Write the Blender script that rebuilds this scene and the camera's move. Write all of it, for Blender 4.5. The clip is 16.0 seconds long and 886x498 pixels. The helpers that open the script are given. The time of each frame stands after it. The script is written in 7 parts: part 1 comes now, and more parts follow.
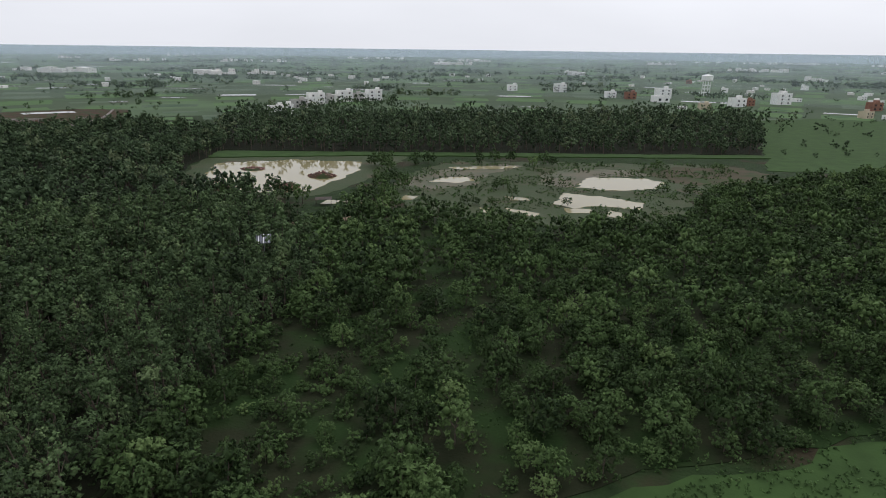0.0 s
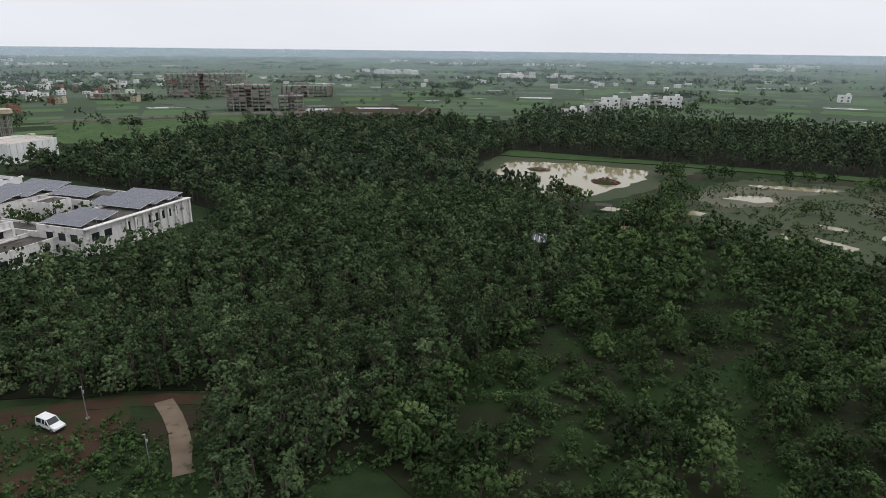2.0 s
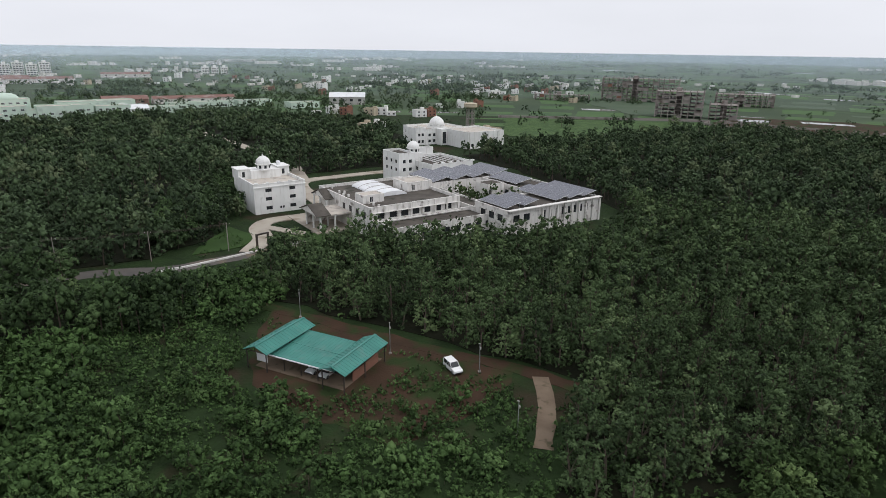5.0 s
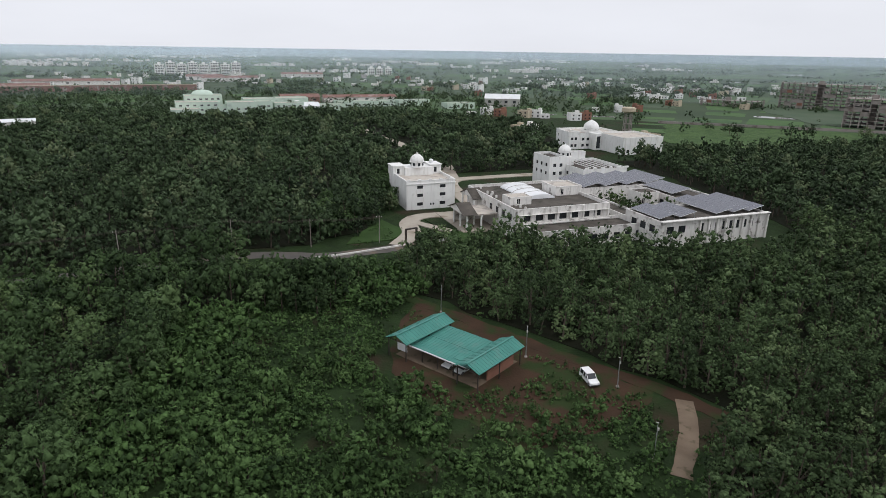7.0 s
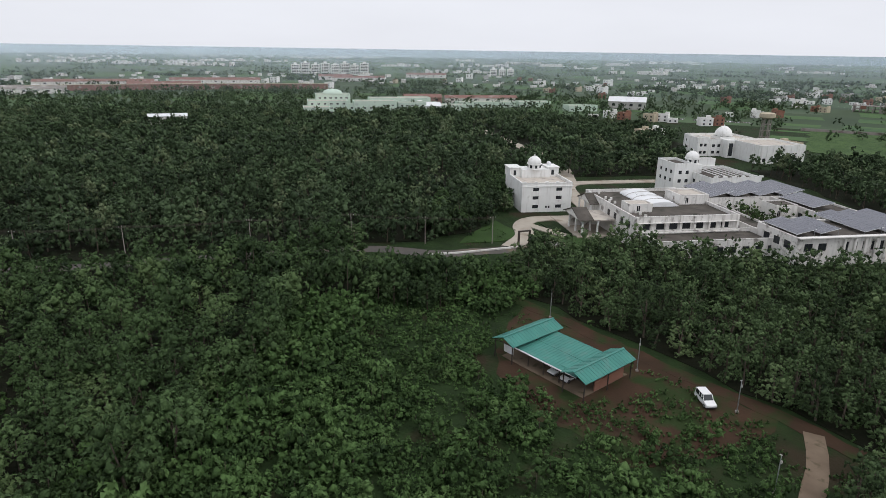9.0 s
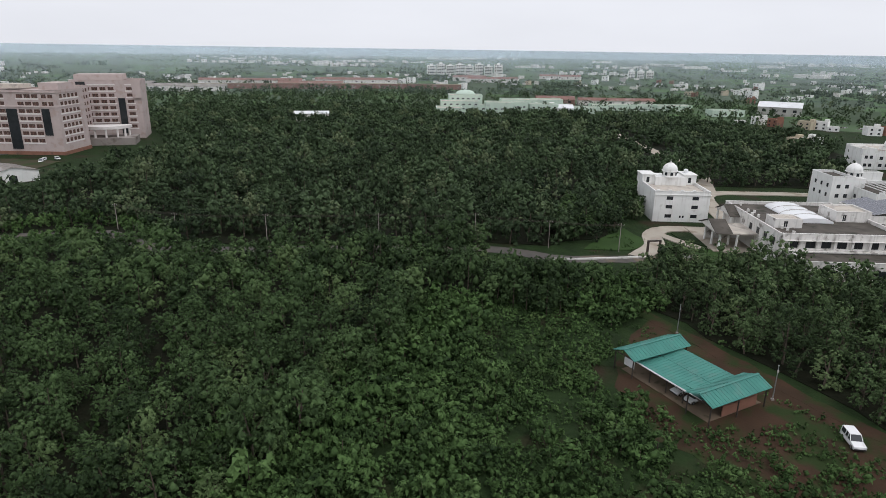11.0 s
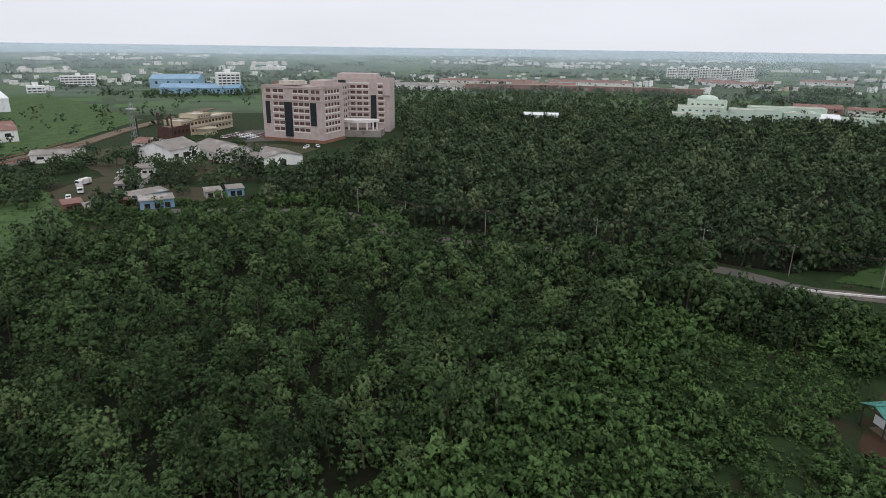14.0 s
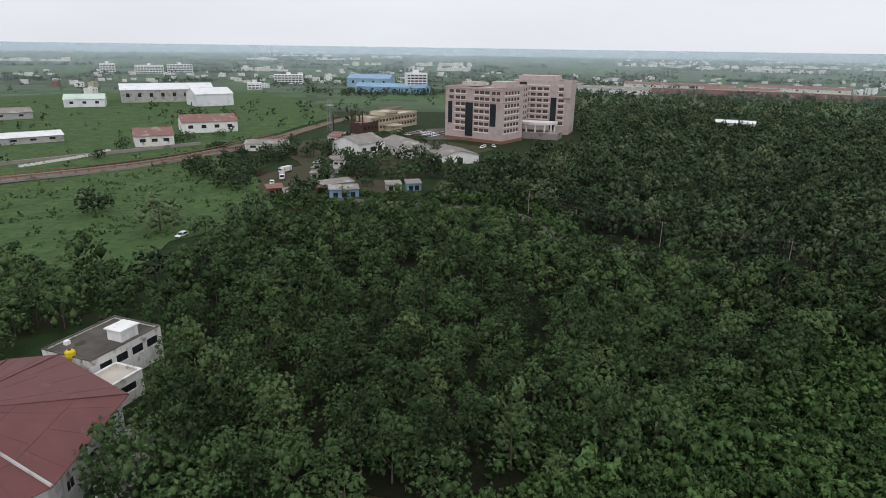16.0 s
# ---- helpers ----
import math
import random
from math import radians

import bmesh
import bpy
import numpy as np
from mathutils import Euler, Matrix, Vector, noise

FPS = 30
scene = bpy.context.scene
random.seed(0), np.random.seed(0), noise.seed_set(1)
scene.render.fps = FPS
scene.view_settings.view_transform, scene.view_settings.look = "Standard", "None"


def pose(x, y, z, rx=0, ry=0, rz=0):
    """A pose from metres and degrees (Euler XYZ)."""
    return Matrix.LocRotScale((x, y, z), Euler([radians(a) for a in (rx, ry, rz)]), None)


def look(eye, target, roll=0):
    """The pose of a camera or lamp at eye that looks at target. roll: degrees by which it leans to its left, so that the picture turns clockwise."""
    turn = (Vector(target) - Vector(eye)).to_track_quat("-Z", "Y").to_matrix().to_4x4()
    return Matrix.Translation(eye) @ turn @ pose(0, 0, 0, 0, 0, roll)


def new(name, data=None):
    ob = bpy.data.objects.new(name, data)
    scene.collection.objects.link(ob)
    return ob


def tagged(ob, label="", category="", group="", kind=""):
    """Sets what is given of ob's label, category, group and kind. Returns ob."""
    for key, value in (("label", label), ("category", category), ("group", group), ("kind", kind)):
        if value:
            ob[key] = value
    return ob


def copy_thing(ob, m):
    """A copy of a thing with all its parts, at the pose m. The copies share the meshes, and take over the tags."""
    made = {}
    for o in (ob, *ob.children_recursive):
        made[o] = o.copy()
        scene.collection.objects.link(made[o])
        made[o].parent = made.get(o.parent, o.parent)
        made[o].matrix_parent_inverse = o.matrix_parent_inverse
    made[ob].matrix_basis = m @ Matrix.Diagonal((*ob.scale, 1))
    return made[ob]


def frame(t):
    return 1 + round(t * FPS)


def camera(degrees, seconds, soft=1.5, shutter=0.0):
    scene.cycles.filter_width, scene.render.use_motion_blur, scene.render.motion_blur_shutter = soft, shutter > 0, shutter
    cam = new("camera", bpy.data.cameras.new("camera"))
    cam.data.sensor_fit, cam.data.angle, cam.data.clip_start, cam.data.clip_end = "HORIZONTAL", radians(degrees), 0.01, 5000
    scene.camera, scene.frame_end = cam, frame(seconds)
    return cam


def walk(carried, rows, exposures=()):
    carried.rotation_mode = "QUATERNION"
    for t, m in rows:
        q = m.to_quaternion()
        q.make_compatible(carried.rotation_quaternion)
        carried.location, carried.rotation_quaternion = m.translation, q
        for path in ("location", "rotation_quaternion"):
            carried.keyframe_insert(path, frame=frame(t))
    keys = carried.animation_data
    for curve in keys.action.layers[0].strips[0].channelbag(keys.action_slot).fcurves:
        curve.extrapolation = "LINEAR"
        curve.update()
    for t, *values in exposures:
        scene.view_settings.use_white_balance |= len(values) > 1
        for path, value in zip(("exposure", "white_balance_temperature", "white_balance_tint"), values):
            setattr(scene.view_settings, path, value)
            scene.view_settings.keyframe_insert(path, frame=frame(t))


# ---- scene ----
cam = camera(71.2, 16.0, soft=0.5)
# The drone hovers 55 m up and turns to its left.
EYE = (0.0, 0.0, 55.0)
TURN = [  # seconds, yaw, pitch, lean
    (0, 0.00, -17.91, 0.73),
    (0.5, 5.33, -17.89, 0.68),
    (1, 11.54, -17.86, 0.65),
    (1.5, 18.54, -17.82, 0.67),
    (2, 26.13, -17.81, 0.65),
    (2.5, 33.95, -17.79, 0.68),
    (3, 41.24, -17.77, 0.73),
    (3.5, 47.16, -17.78, 0.77),
    (4, 52.52, -17.80, 0.82),
    (4.5, 57.90, -17.82, 0.83),
    (5, 63.49, -17.80, 0.87),
    (7.5, 79.87, -17.84, 0.91),
    (8, 82.53, -17.86, 0.92),
    (8.5, 85.42, -17.87, 0.92),
    (9, 88.25, -17.88, 0.89),
    (11.5, 103.45, -17.94, 0.83),
    (12, 106.98, -17.95, 0.82),
    (12.5, 110.51, -17.99, 0.85),
    (13, 113.76, -18.00, 0.84),
    (13.5, 117.07, -18.04, 0.78),
    (14, 120.74, -18.04, 0.78),
    (14.5, 124.83, -18.05, 0.80),
    (15, 128.98, -18.06, 0.83),
    (15.5, 132.68, -18.07, 0.81),
    (16, 136.86, -18.08, 0.83),
]


def heading(yaw, pitch, lean):
    return pose(*EYE, 0, 0, yaw) @ pose(0, 0, 0, 90 + pitch, 0, 0) @ pose(0, 0, 0, 0, 0, lean)


walk(cam, [(t, heading(yaw, pitch, lean)) for t, yaw, pitch, lean in TURN], [(0, 0, 6350, 13), (16, 0, 6350, 13)])

# ---- light: a bright overcast sky ----
world = bpy.data.worlds.new("sky")
scene.world = world
world.use_nodes = True
wn, wl = world.node_tree.nodes, world.node_tree.links
wn.clear()
w_out = wn.new("ShaderNodeOutputWorld")
w_bg = wn.new("ShaderNodeBackground")
w_sky = wn.new("ShaderNodeTexSky")
w_sky.sky_type = "NISHITA"
w_sky.sun_disc = False
w_sky.sun_elevation, w_sky.sun_rotation = radians(58), radians(40)
w_sky.altitude, w_sky.air_density, w_sky.dust_density, w_sky.ozone_density = 300, 1.0, 6.0, 0.6
w_grey = wn.new("ShaderNodeHueSaturation")
w_grey.inputs["Saturation"].default_value = 0.12
w_cloud = wn.new("ShaderNodeTexNoise")
w_cloud.inputs["Scale"].default_value = 2.2
w_cloud.inputs["Detail"].default_value = 5
w_map = wn.new("ShaderNodeMapping")
w_map.inputs["Scale"].default_value = (1, 1, 4)
w_co = wn.new("ShaderNodeTexCoord")
w_ramp = wn.new("ShaderNodeMapRange")
w_ramp.inputs["To Min"].default_value, w_ramp.inputs["To Max"].default_value = 0.84, 1.06
w_mul = wn.new("ShaderNodeMix")
w_mul.data_type, w_mul.blend_type = "RGBA", "MULTIPLY"
w_mul.inputs["Factor"].default_value = 1
# cloud cover evens the clear sky out
w_mix = wn.new("ShaderNodeMix")
w_mix.data_type = "RGBA"
w_mix.inputs["Factor"].default_value = 0.85
w_mix.inputs["B"].default_value = (6.85, 7.05, 7.3, 1)
wl.new(w_sky.outputs["Color"], w_grey.inputs["Color"])
wl.new(w_grey.outputs["Color"], w_mix.inputs["A"])
wl.new(w_co.outputs["Generated"], w_map.inputs["Vector"])
wl.new(w_map.outputs["Vector"], w_cloud.inputs["Vector"])
wl.new(w_cloud.outputs["Fac"], w_ramp.inputs["Value"])
wl.new(w_mix.outputs["Result"], w_mul.inputs["A"])
wl.new(w_ramp.outputs["Result"], w_mul.inputs["B"])
wl.new(w_mul.outputs["Result"], w_bg.inputs["Color"])
w_bg.inputs["Strength"].default_value = 0.142
wl.new(w_bg.outputs["Background"], w_out.inputs["Surface"])

sun = new("sun", bpy.data.lights.new("sun", "SUN"))
sun.data.energy, sun.data.angle, sun.data.color = 0.8, radians(25), (1, 0.97, 0.92)
sun.matrix_world = look((0, 0, 400), (math.sin(radians(40)) * -250, math.cos(radians(40)) * -250, 0))

# ---- materials ----
def material(name, colour, colour2=None, scale=1.0, rough=0.8, metal=0.0, bump=0.0, bump_scale=None, spot=None, spot_scale=0.3, spot_at=0.55,
             piece=0.0, spec=0.12, dist=0.02, streak=None):
    """A surface of two mixed tones, stained with a third, with fine relief. piece: how far single pieces differ in tone."""
    m = bpy.data.materials.new(name)
    m.use_nodes = True
    n, l = m.node_tree.nodes, m.node_tree.links
    b = n["Principled BSDF"]
    b.inputs["Roughness"].default_value, b.inputs["Metallic"].default_value = rough, metal
    b.inputs["Specular IOR Level"].default_value = spec
    co = n.new("ShaderNodeTexCoord")
    geo = n.new("ShaderNodeNewGeometry")

    def noisy(s, detail=4):
        t = n.new("ShaderNodeTexNoise")
        t.inputs["Scale"].default_value, t.inputs["Detail"].default_value = s, detail
        l.new(geo.outputs["Position"], t.inputs["Vector"])
        return t.outputs["Fac"]

    def blend(fac, a, c):
        x = n.new("ShaderNodeMix")
        x.data_type = "RGBA"
        l.new(fac, x.inputs["Factor"])
        for k, v in (("A", a), ("B", c)):
            if isinstance(v, tuple):
                x.inputs[k].default_value = (*v, 1)
            else:
                l.new(v, x.inputs[k])
        return x.outputs["Result"]

    def between(fac, lo, hi):
        r = n.new("ShaderNodeMapRange")
        l.new(fac, r.inputs["Value"])
        r.inputs["From Min"].default_value, r.inputs["From Max"].default_value = lo, hi
        return r.outputs["Result"]

    c = blend(between(noisy(scale), 0.3, 0.7), colour, colour2 or tuple(v * 0.8 for v in colour))
    if spot:
        c = blend(between(noisy(spot_scale, 6), spot_at, spot_at + 0.12), c, spot)
    if streak:
        # rain streaks run down the walls
        t = n.new("ShaderNodeTexNoise")
        t.inputs["Scale"].default_value, t.inputs["Detail"].default_value = 1.1, 5
        mp = n.new("ShaderNodeMapping")
        mp.inputs["Scale"].default_value = (1, 1, 0.12)
        l.new(geo.outputs["Position"], mp.inputs["Vector"])
        l.new(mp.outputs["Vector"], t.inputs["Vector"])
        c = blend(between(t.outputs["Fac"], 0.54, 0.72), c, streak)
    if piece:
        h = n.new("ShaderNodeHueSaturation")
        r = n.new("ShaderNodeMapRange")
        l.new(geo.outputs["Random Per Island"], r.inputs["Value"])
        r.inputs["To Min"].default_value, r.inputs["To Max"].default_value = 1 - piece, 1 + piece
        l.new(r.outputs["Result"], h.inputs["Value"])
        l.new(c, h.inputs["Color"])
        c = h.outputs["Color"]
    l.new(c, b.inputs["Base Color"])
    if bump:
        k = n.new("ShaderNodeBump")
        k.inputs["Strength"].default_value, k.inputs["Distance"].default_value = bump, dist
        l.new(noisy(bump_scale or scale * 8, 6), k.inputs["Height"])
        l.new(k.outputs["Normal"], b.inputs["Normal"])
    return m


def leaves(name, dark, light, warm, tint="leaf_tint"):
    """Foliage: tone by tree, by bough and a little by single leaf spray, with leafy relief."""
    m = bpy.data.materials.new(name)
    m.use_nodes = True
    n, l = m.node_tree.nodes, m.node_tree.links
    b = n["Principled BSDF"]
    b.inputs["Roughness"].default_value, b.inputs["Specular IOR Level"].default_value = 0.6, 0.06
    geo, att, obj = n.new("ShaderNodeNewGeometry"), n.new("ShaderNodeAttribute"), n.new("ShaderNodeObjectInfo")
    att.attribute_name = tint

    def sums(op, a, c, d=None):
        k = n.new("ShaderNodeMath")
        k.operation = op
        for i, v in enumerate((a, c, d)):
            if isinstance(v, (int, float)):
                k.inputs[i].default_value = v
            elif v is not None:
                l.new(v, k.inputs[i])
        return k.outputs[0]

    def noisy(scale, detail):
        t = n.new("ShaderNodeTexNoise")
        t.inputs["Scale"].default_value, t.inputs["Detail"].default_value = scale, detail
        l.new(geo.outputs["Position"], t.inputs["Vector"])
        return t.outputs["Fac"]

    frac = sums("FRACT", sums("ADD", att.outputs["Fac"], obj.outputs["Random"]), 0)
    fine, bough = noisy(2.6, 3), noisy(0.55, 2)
    # besides tree tone, the wide range puts shaded gaps and lit lumps into the colour
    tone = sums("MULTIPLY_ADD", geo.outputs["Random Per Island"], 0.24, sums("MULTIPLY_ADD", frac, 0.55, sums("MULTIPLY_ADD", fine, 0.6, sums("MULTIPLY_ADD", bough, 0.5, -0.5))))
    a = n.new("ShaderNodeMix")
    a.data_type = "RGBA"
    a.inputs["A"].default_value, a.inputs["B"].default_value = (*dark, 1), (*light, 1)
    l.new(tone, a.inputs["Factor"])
    w = n.new("ShaderNodeMix")
    w.data_type = "RGBA"
    w.inputs["B"].default_value = (*warm, 1)
    pw = n.new("ShaderNodeMapRange")
    pw.inputs["From Min"].default_value, pw.inputs["From Max"].default_value, pw.inputs["To Max"].default_value = 0.86, 1.0, 0.65
    l.new(frac, pw.inputs["Value"])
    l.new(pw.outputs["Result"], w.inputs["Factor"])
    l.new(a.outputs["Result"], w.inputs["A"])
    l.new(w.outputs["Result"], b.inputs["Base Color"])
    k = n.new("ShaderNodeBump")
    k.inputs["Strength"].default_value, k.inputs["Distance"].default_value = 0.5, 0.25
    l.new(fine, k.inputs["Height"])
    l.new(k.outputs["Normal"], b.inputs["Normal"])
    return m


GRASS = material("grass", (0.022, 0.042, 0.013), (0.014, 0.025, 0.009), 0.25, 0.9, bump=0.8, bump_scale=1.5, spot=(0.034, 0.027, 0.016), spot_scale=0.06, spot_at=0.54, dist=0.3)
FIELD = material("field_grass", (0.074, 0.124, 0.042), (0.044, 0.08, 0.028), 0.1, 0.9, bump=1.0, bump_scale=0.8, spot=(0.036, 0.07, 0.024), spot_scale=0.35, spot_at=0.52, dist=0.5)
# litter coloured below its own tone to carry the trees' shade
SHADED_LITTER = material("shaded_leaf_litter", (0.013, 0.014, 0.007), (0.008, 0.01, 0.005), 0.5, 0.95, bump=0.8, bump_scale=2, spot=(0.011, 0.019, 0.007), spot_scale=0.2, spot_at=0.55, dist=0.2)
ROUGH = material("rough_ground", (0.02, 0.022, 0.011), (0.014, 0.02, 0.008), 0.3, 0.95, bump=0.8, bump_scale=2, spot=(0.016, 0.034, 0.009), spot_scale=0.07, spot_at=0.46, dist=0.2)
LAWN = material("lawn", (0.04, 0.078, 0.022), (0.028, 0.054, 0.016), 0.16, 0.9, bump=0.5, bump_scale=2, dist=0.1)
RED_SOIL = material("red_soil", (0.062, 0.036, 0.023), (0.04, 0.026, 0.017), 0.15, 0.95, bump=0.6, bump_scale=2, spot=(0.026, 0.042, 0.014), spot_scale=0.16, spot_at=0.48, dist=0.15)
TRACK = material("dirt_track", (0.19, 0.145, 0.105), (0.14, 0.105, 0.075), 0.3, 0.95, bump=0.5, bump_scale=2, spot=(0.085, 0.075, 0.045), spot_scale=0.5, spot_at=0.56, dist=0.1)
ASPHALT = material("asphalt", (0.11, 0.1, 0.09), (0.08, 0.075, 0.07), 0.3, 0.85, bump=0.3, bump_scale=6, spot=(0.15, 0.12, 0.09), spot_scale=0.15)
CONCRETE = material("pale_concrete", (0.42, 0.38, 0.32), (0.34, 0.3, 0.25), 0.2, 0.9, bump=0.3, bump_scale=3, spot=(0.26, 0.22, 0.17), spot_scale=0.15)
MUD = material("wet_mud", (0.046, 0.056, 0.026), (0.034, 0.054, 0.02), 0.08, 0.7, bump=0.6, bump_scale=1, spot=(0.07, 0.056, 0.034), spot_scale=0.05, spot_at=0.58, dist=0.2)
WHITE = material("white_paint", (0.8, 0.8, 0.78), (0.72, 0.72, 0.7), 0.3, 0.7, spot=(0.6, 0.6, 0.57), spot_scale=0.45, spot_at=0.62, bump=0.1, bump_scale=4, streak=(0.62, 0.61, 0.58))
DARK_ROOF = material("stained_roof", (0.07, 0.063, 0.055), (0.12, 0.107, 0.093), 0.25, 0.9, bump=0.3, bump_scale=3, spot=(0.05, 0.05, 0.04), spot_scale=0.3)
PINK = material("pink_stone", (0.5, 0.42, 0.4), (0.45, 0.375, 0.355), 0.3, 0.75, spot=(0.42, 0.33, 0.3), spot_scale=0.3)
GREEN_SHEET = material("green_sheet", (0.07, 0.24, 0.2), (0.06, 0.2, 0.17), 0.3, 0.45, spot=(0.09, 0.22, 0.19), spot_scale=0.5)
BARK = material("bark", (0.12, 0.1, 0.08), (0.07, 0.055, 0.045), 3, 0.95, bump=0.8, bump_scale=12)
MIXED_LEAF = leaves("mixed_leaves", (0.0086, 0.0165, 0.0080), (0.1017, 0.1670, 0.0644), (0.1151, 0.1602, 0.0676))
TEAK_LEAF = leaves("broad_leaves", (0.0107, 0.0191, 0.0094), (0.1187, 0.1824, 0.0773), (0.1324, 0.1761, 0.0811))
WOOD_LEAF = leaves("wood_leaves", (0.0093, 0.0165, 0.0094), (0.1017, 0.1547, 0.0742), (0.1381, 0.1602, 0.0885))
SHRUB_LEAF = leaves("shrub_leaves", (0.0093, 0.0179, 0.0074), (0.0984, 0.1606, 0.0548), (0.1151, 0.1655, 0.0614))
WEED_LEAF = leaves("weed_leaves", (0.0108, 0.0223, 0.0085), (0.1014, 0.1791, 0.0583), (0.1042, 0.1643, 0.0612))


def water_material():
    m = bpy.data.materials.new("muddy_water")
    m.use_nodes = True
    n, l = m.node_tree.nodes, m.node_tree.links
    b = n["Principled BSDF"]
    b.inputs["Base Color"].default_value, b.inputs["Roughness"].default_value, b.inputs["IOR"].default_value = (0.24, 0.21, 0.115, 1), 0.04, 1.33
    t, k, g = n.new("ShaderNodeTexNoise"), n.new("ShaderNodeBump"), n.new("ShaderNodeNewGeometry")
    t.inputs["Scale"].default_value = 0.8
    l.new(g.outputs["Position"], t.inputs["Vector"])
    k.inputs["Strength"].default_value, k.inputs["Distance"].default_value = 0.03, 0.05
    l.new(t.outputs["Fac"], k.inputs["Height"])
    l.new(k.outputs["Normal"], b.inputs["Normal"])
    return m


WATER = water_material()
BROWN_GLASS = material("brown_curtained_glass", (0.13, 0.075, 0.06), (0.06, 0.04, 0.036), 0.9, 0.25, spec=0.4, spot=(0.34, 0.3, 0.27), spot_scale=1.3, spot_at=0.6)
GLASS = material("dark_glass", (0.02, 0.024, 0.028), (0.03, 0.034, 0.038), 0.5, 0.12, spec=0.5)
SOLAR = material("solar_cell", (0.13, 0.135, 0.16), (0.11, 0.115, 0.14), 0.4, 0.3, spec=0.5, piece=0.08)
STEEL = material("grey_steel", (0.36, 0.37, 0.38), (0.28, 0.29, 0.3), 1, 0.5, 0.6)
DARK_STEEL = material("dark_steel", (0.06, 0.055, 0.05), (0.09, 0.07, 0.06), 1, 0.6, 0.4)
BARE = material("bare_concrete", (0.31, 0.28, 0.26), (0.25, 0.22, 0.205), 0.15, 0.95, bump=0.3, bump_scale=3, spot=(0.14, 0.115, 0.1), spot_scale=0.15)
BRICK_RED = material("brick_red", (0.27, 0.14, 0.1), (0.22, 0.11, 0.08), 0.4, 0.9, spot=(0.16, 0.1, 0.08), spot_scale=0.3)
RED_SHEET = material("maroon_sheet", (0.15, 0.062, 0.06), (0.125, 0.052, 0.05), 0.35, 0.5, spot=(0.19, 0.1, 0.095), spot_scale=0.35, spot_at=0.62)
RUST_SHEET = material("rusty_sheet", (0.26, 0.15, 0.13), (0.2, 0.12, 0.1), 0.25, 0.8, spot=(0.32, 0.26, 0.24), spot_scale=0.2)
GREY_SHEET = material("weathered_sheet", (0.28, 0.26, 0.24), (0.22, 0.2, 0.18), 0.2, 0.8, spot=(0.4, 0.38, 0.36), spot_scale=0.15, bump=0.2, bump_scale=2)
WHITE_SHEET = material("white_sheet", (0.75, 0.76, 0.77), (0.68, 0.69, 0.7), 0.1, 0.5, spot=(0.6, 0.6, 0.6), spot_scale=0.2)
BLUE_SHEET = material("blue_sheet", (0.26, 0.4, 0.53), (0.2, 0.33, 0.46), 0.1, 0.5)
MINT = material("pale_green_paint", (0.55, 0.66, 0.56), (0.5, 0.6, 0.52), 0.1, 0.75, spot=(0.42, 0.5, 0.44), spot_scale=0.15)
BEIGE = material("beige_paint", (0.5, 0.44, 0.33), (0.45, 0.39, 0.29), 0.2, 0.8, spot=(0.36, 0.31, 0.24), spot_scale=0.2)
PINK_BAND = material("white_band", (0.74, 0.7, 0.68), (0.66, 0.62, 0.6), 0.3, 0.7)
RUSTY = material("rusted_iron", (0.1, 0.055, 0.042), (0.06, 0.04, 0.034), 0.3, 0.9, spot=(0.15, 0.1, 0.08), spot_scale=0.3)
GREY_PAINT = material("grey_plaster", (0.45, 0.44, 0.42), (0.36, 0.35, 0.33), 0.2, 0.85, spot=(0.27, 0.26, 0.24), spot_scale=0.25)
WHITE_ROOF = material("pale_roof", (0.55, 0.5, 0.44), (0.45, 0.41, 0.36), 0.3, 0.85, spot=(0.34, 0.31, 0.28), spot_scale=0.4)
OLD_WHITE = material("stained_white_paint", (0.76, 0.74, 0.71), (0.66, 0.64, 0.61), 0.35, 0.8, spot=(0.26, 0.24, 0.22), spot_scale=0.5, spot_at=0.57, bump=0.1, bump_scale=4, streak=(0.52, 0.5, 0.47))
CAR_WHITE = material("white_car_paint", (0.8, 0.8, 0.8), (0.77, 0.77, 0.77), 1, 0.25, spec=0.5)
CAR_GREY = material("grey_car_paint", (0.3, 0.31, 0.33), (0.26, 0.27, 0.29), 1, 0.3, spec=0.5)
CAR_DARK = material("dark_car_paint", (0.05, 0.055, 0.07), (0.04, 0.045, 0.06), 1, 0.3, spec=0.5)
CAR_RED = material("red_car_paint", (0.3, 0.05, 0.04), (0.27, 0.045, 0.035), 1, 0.3, spec=0.5)
RUBBER = material("rubber", (0.02, 0.02, 0.02), (0.03, 0.03, 0.03), 3, 0.9)
YELLOW = material("yellow_plastic", (0.7, 0.52, 0.02), (0.62, 0.46, 0.02), 1, 0.5)
BLACK_PLASTIC = material("black_plastic", (0.03, 0.03, 0.03), (0.04, 0.04, 0.04), 1, 0.5)
ROCK = material("red_rubble", (0.22, 0.13, 0.11), (0.15, 0.09, 0.075), 0.6, 0.95, bump=0.5, bump_scale=3, piece=0.25)
CROP = material("young_crop", (0.076, 0.136, 0.05), (0.062, 0.112, 0.046), 0.05, 0.9, bump=0.4, bump_scale=0.7, spot=(0.05, 0.095, 0.045), spot_scale=0.03, dist=0.2)
FALLOW = material("fallow_soil", (0.088, 0.112, 0.076), (0.064, 0.1, 0.06), 0.03, 0.95, bump=0.4, bump_scale=0.7, spot=(0.042, 0.075, 0.044), spot_scale=0.012, dist=0.2)
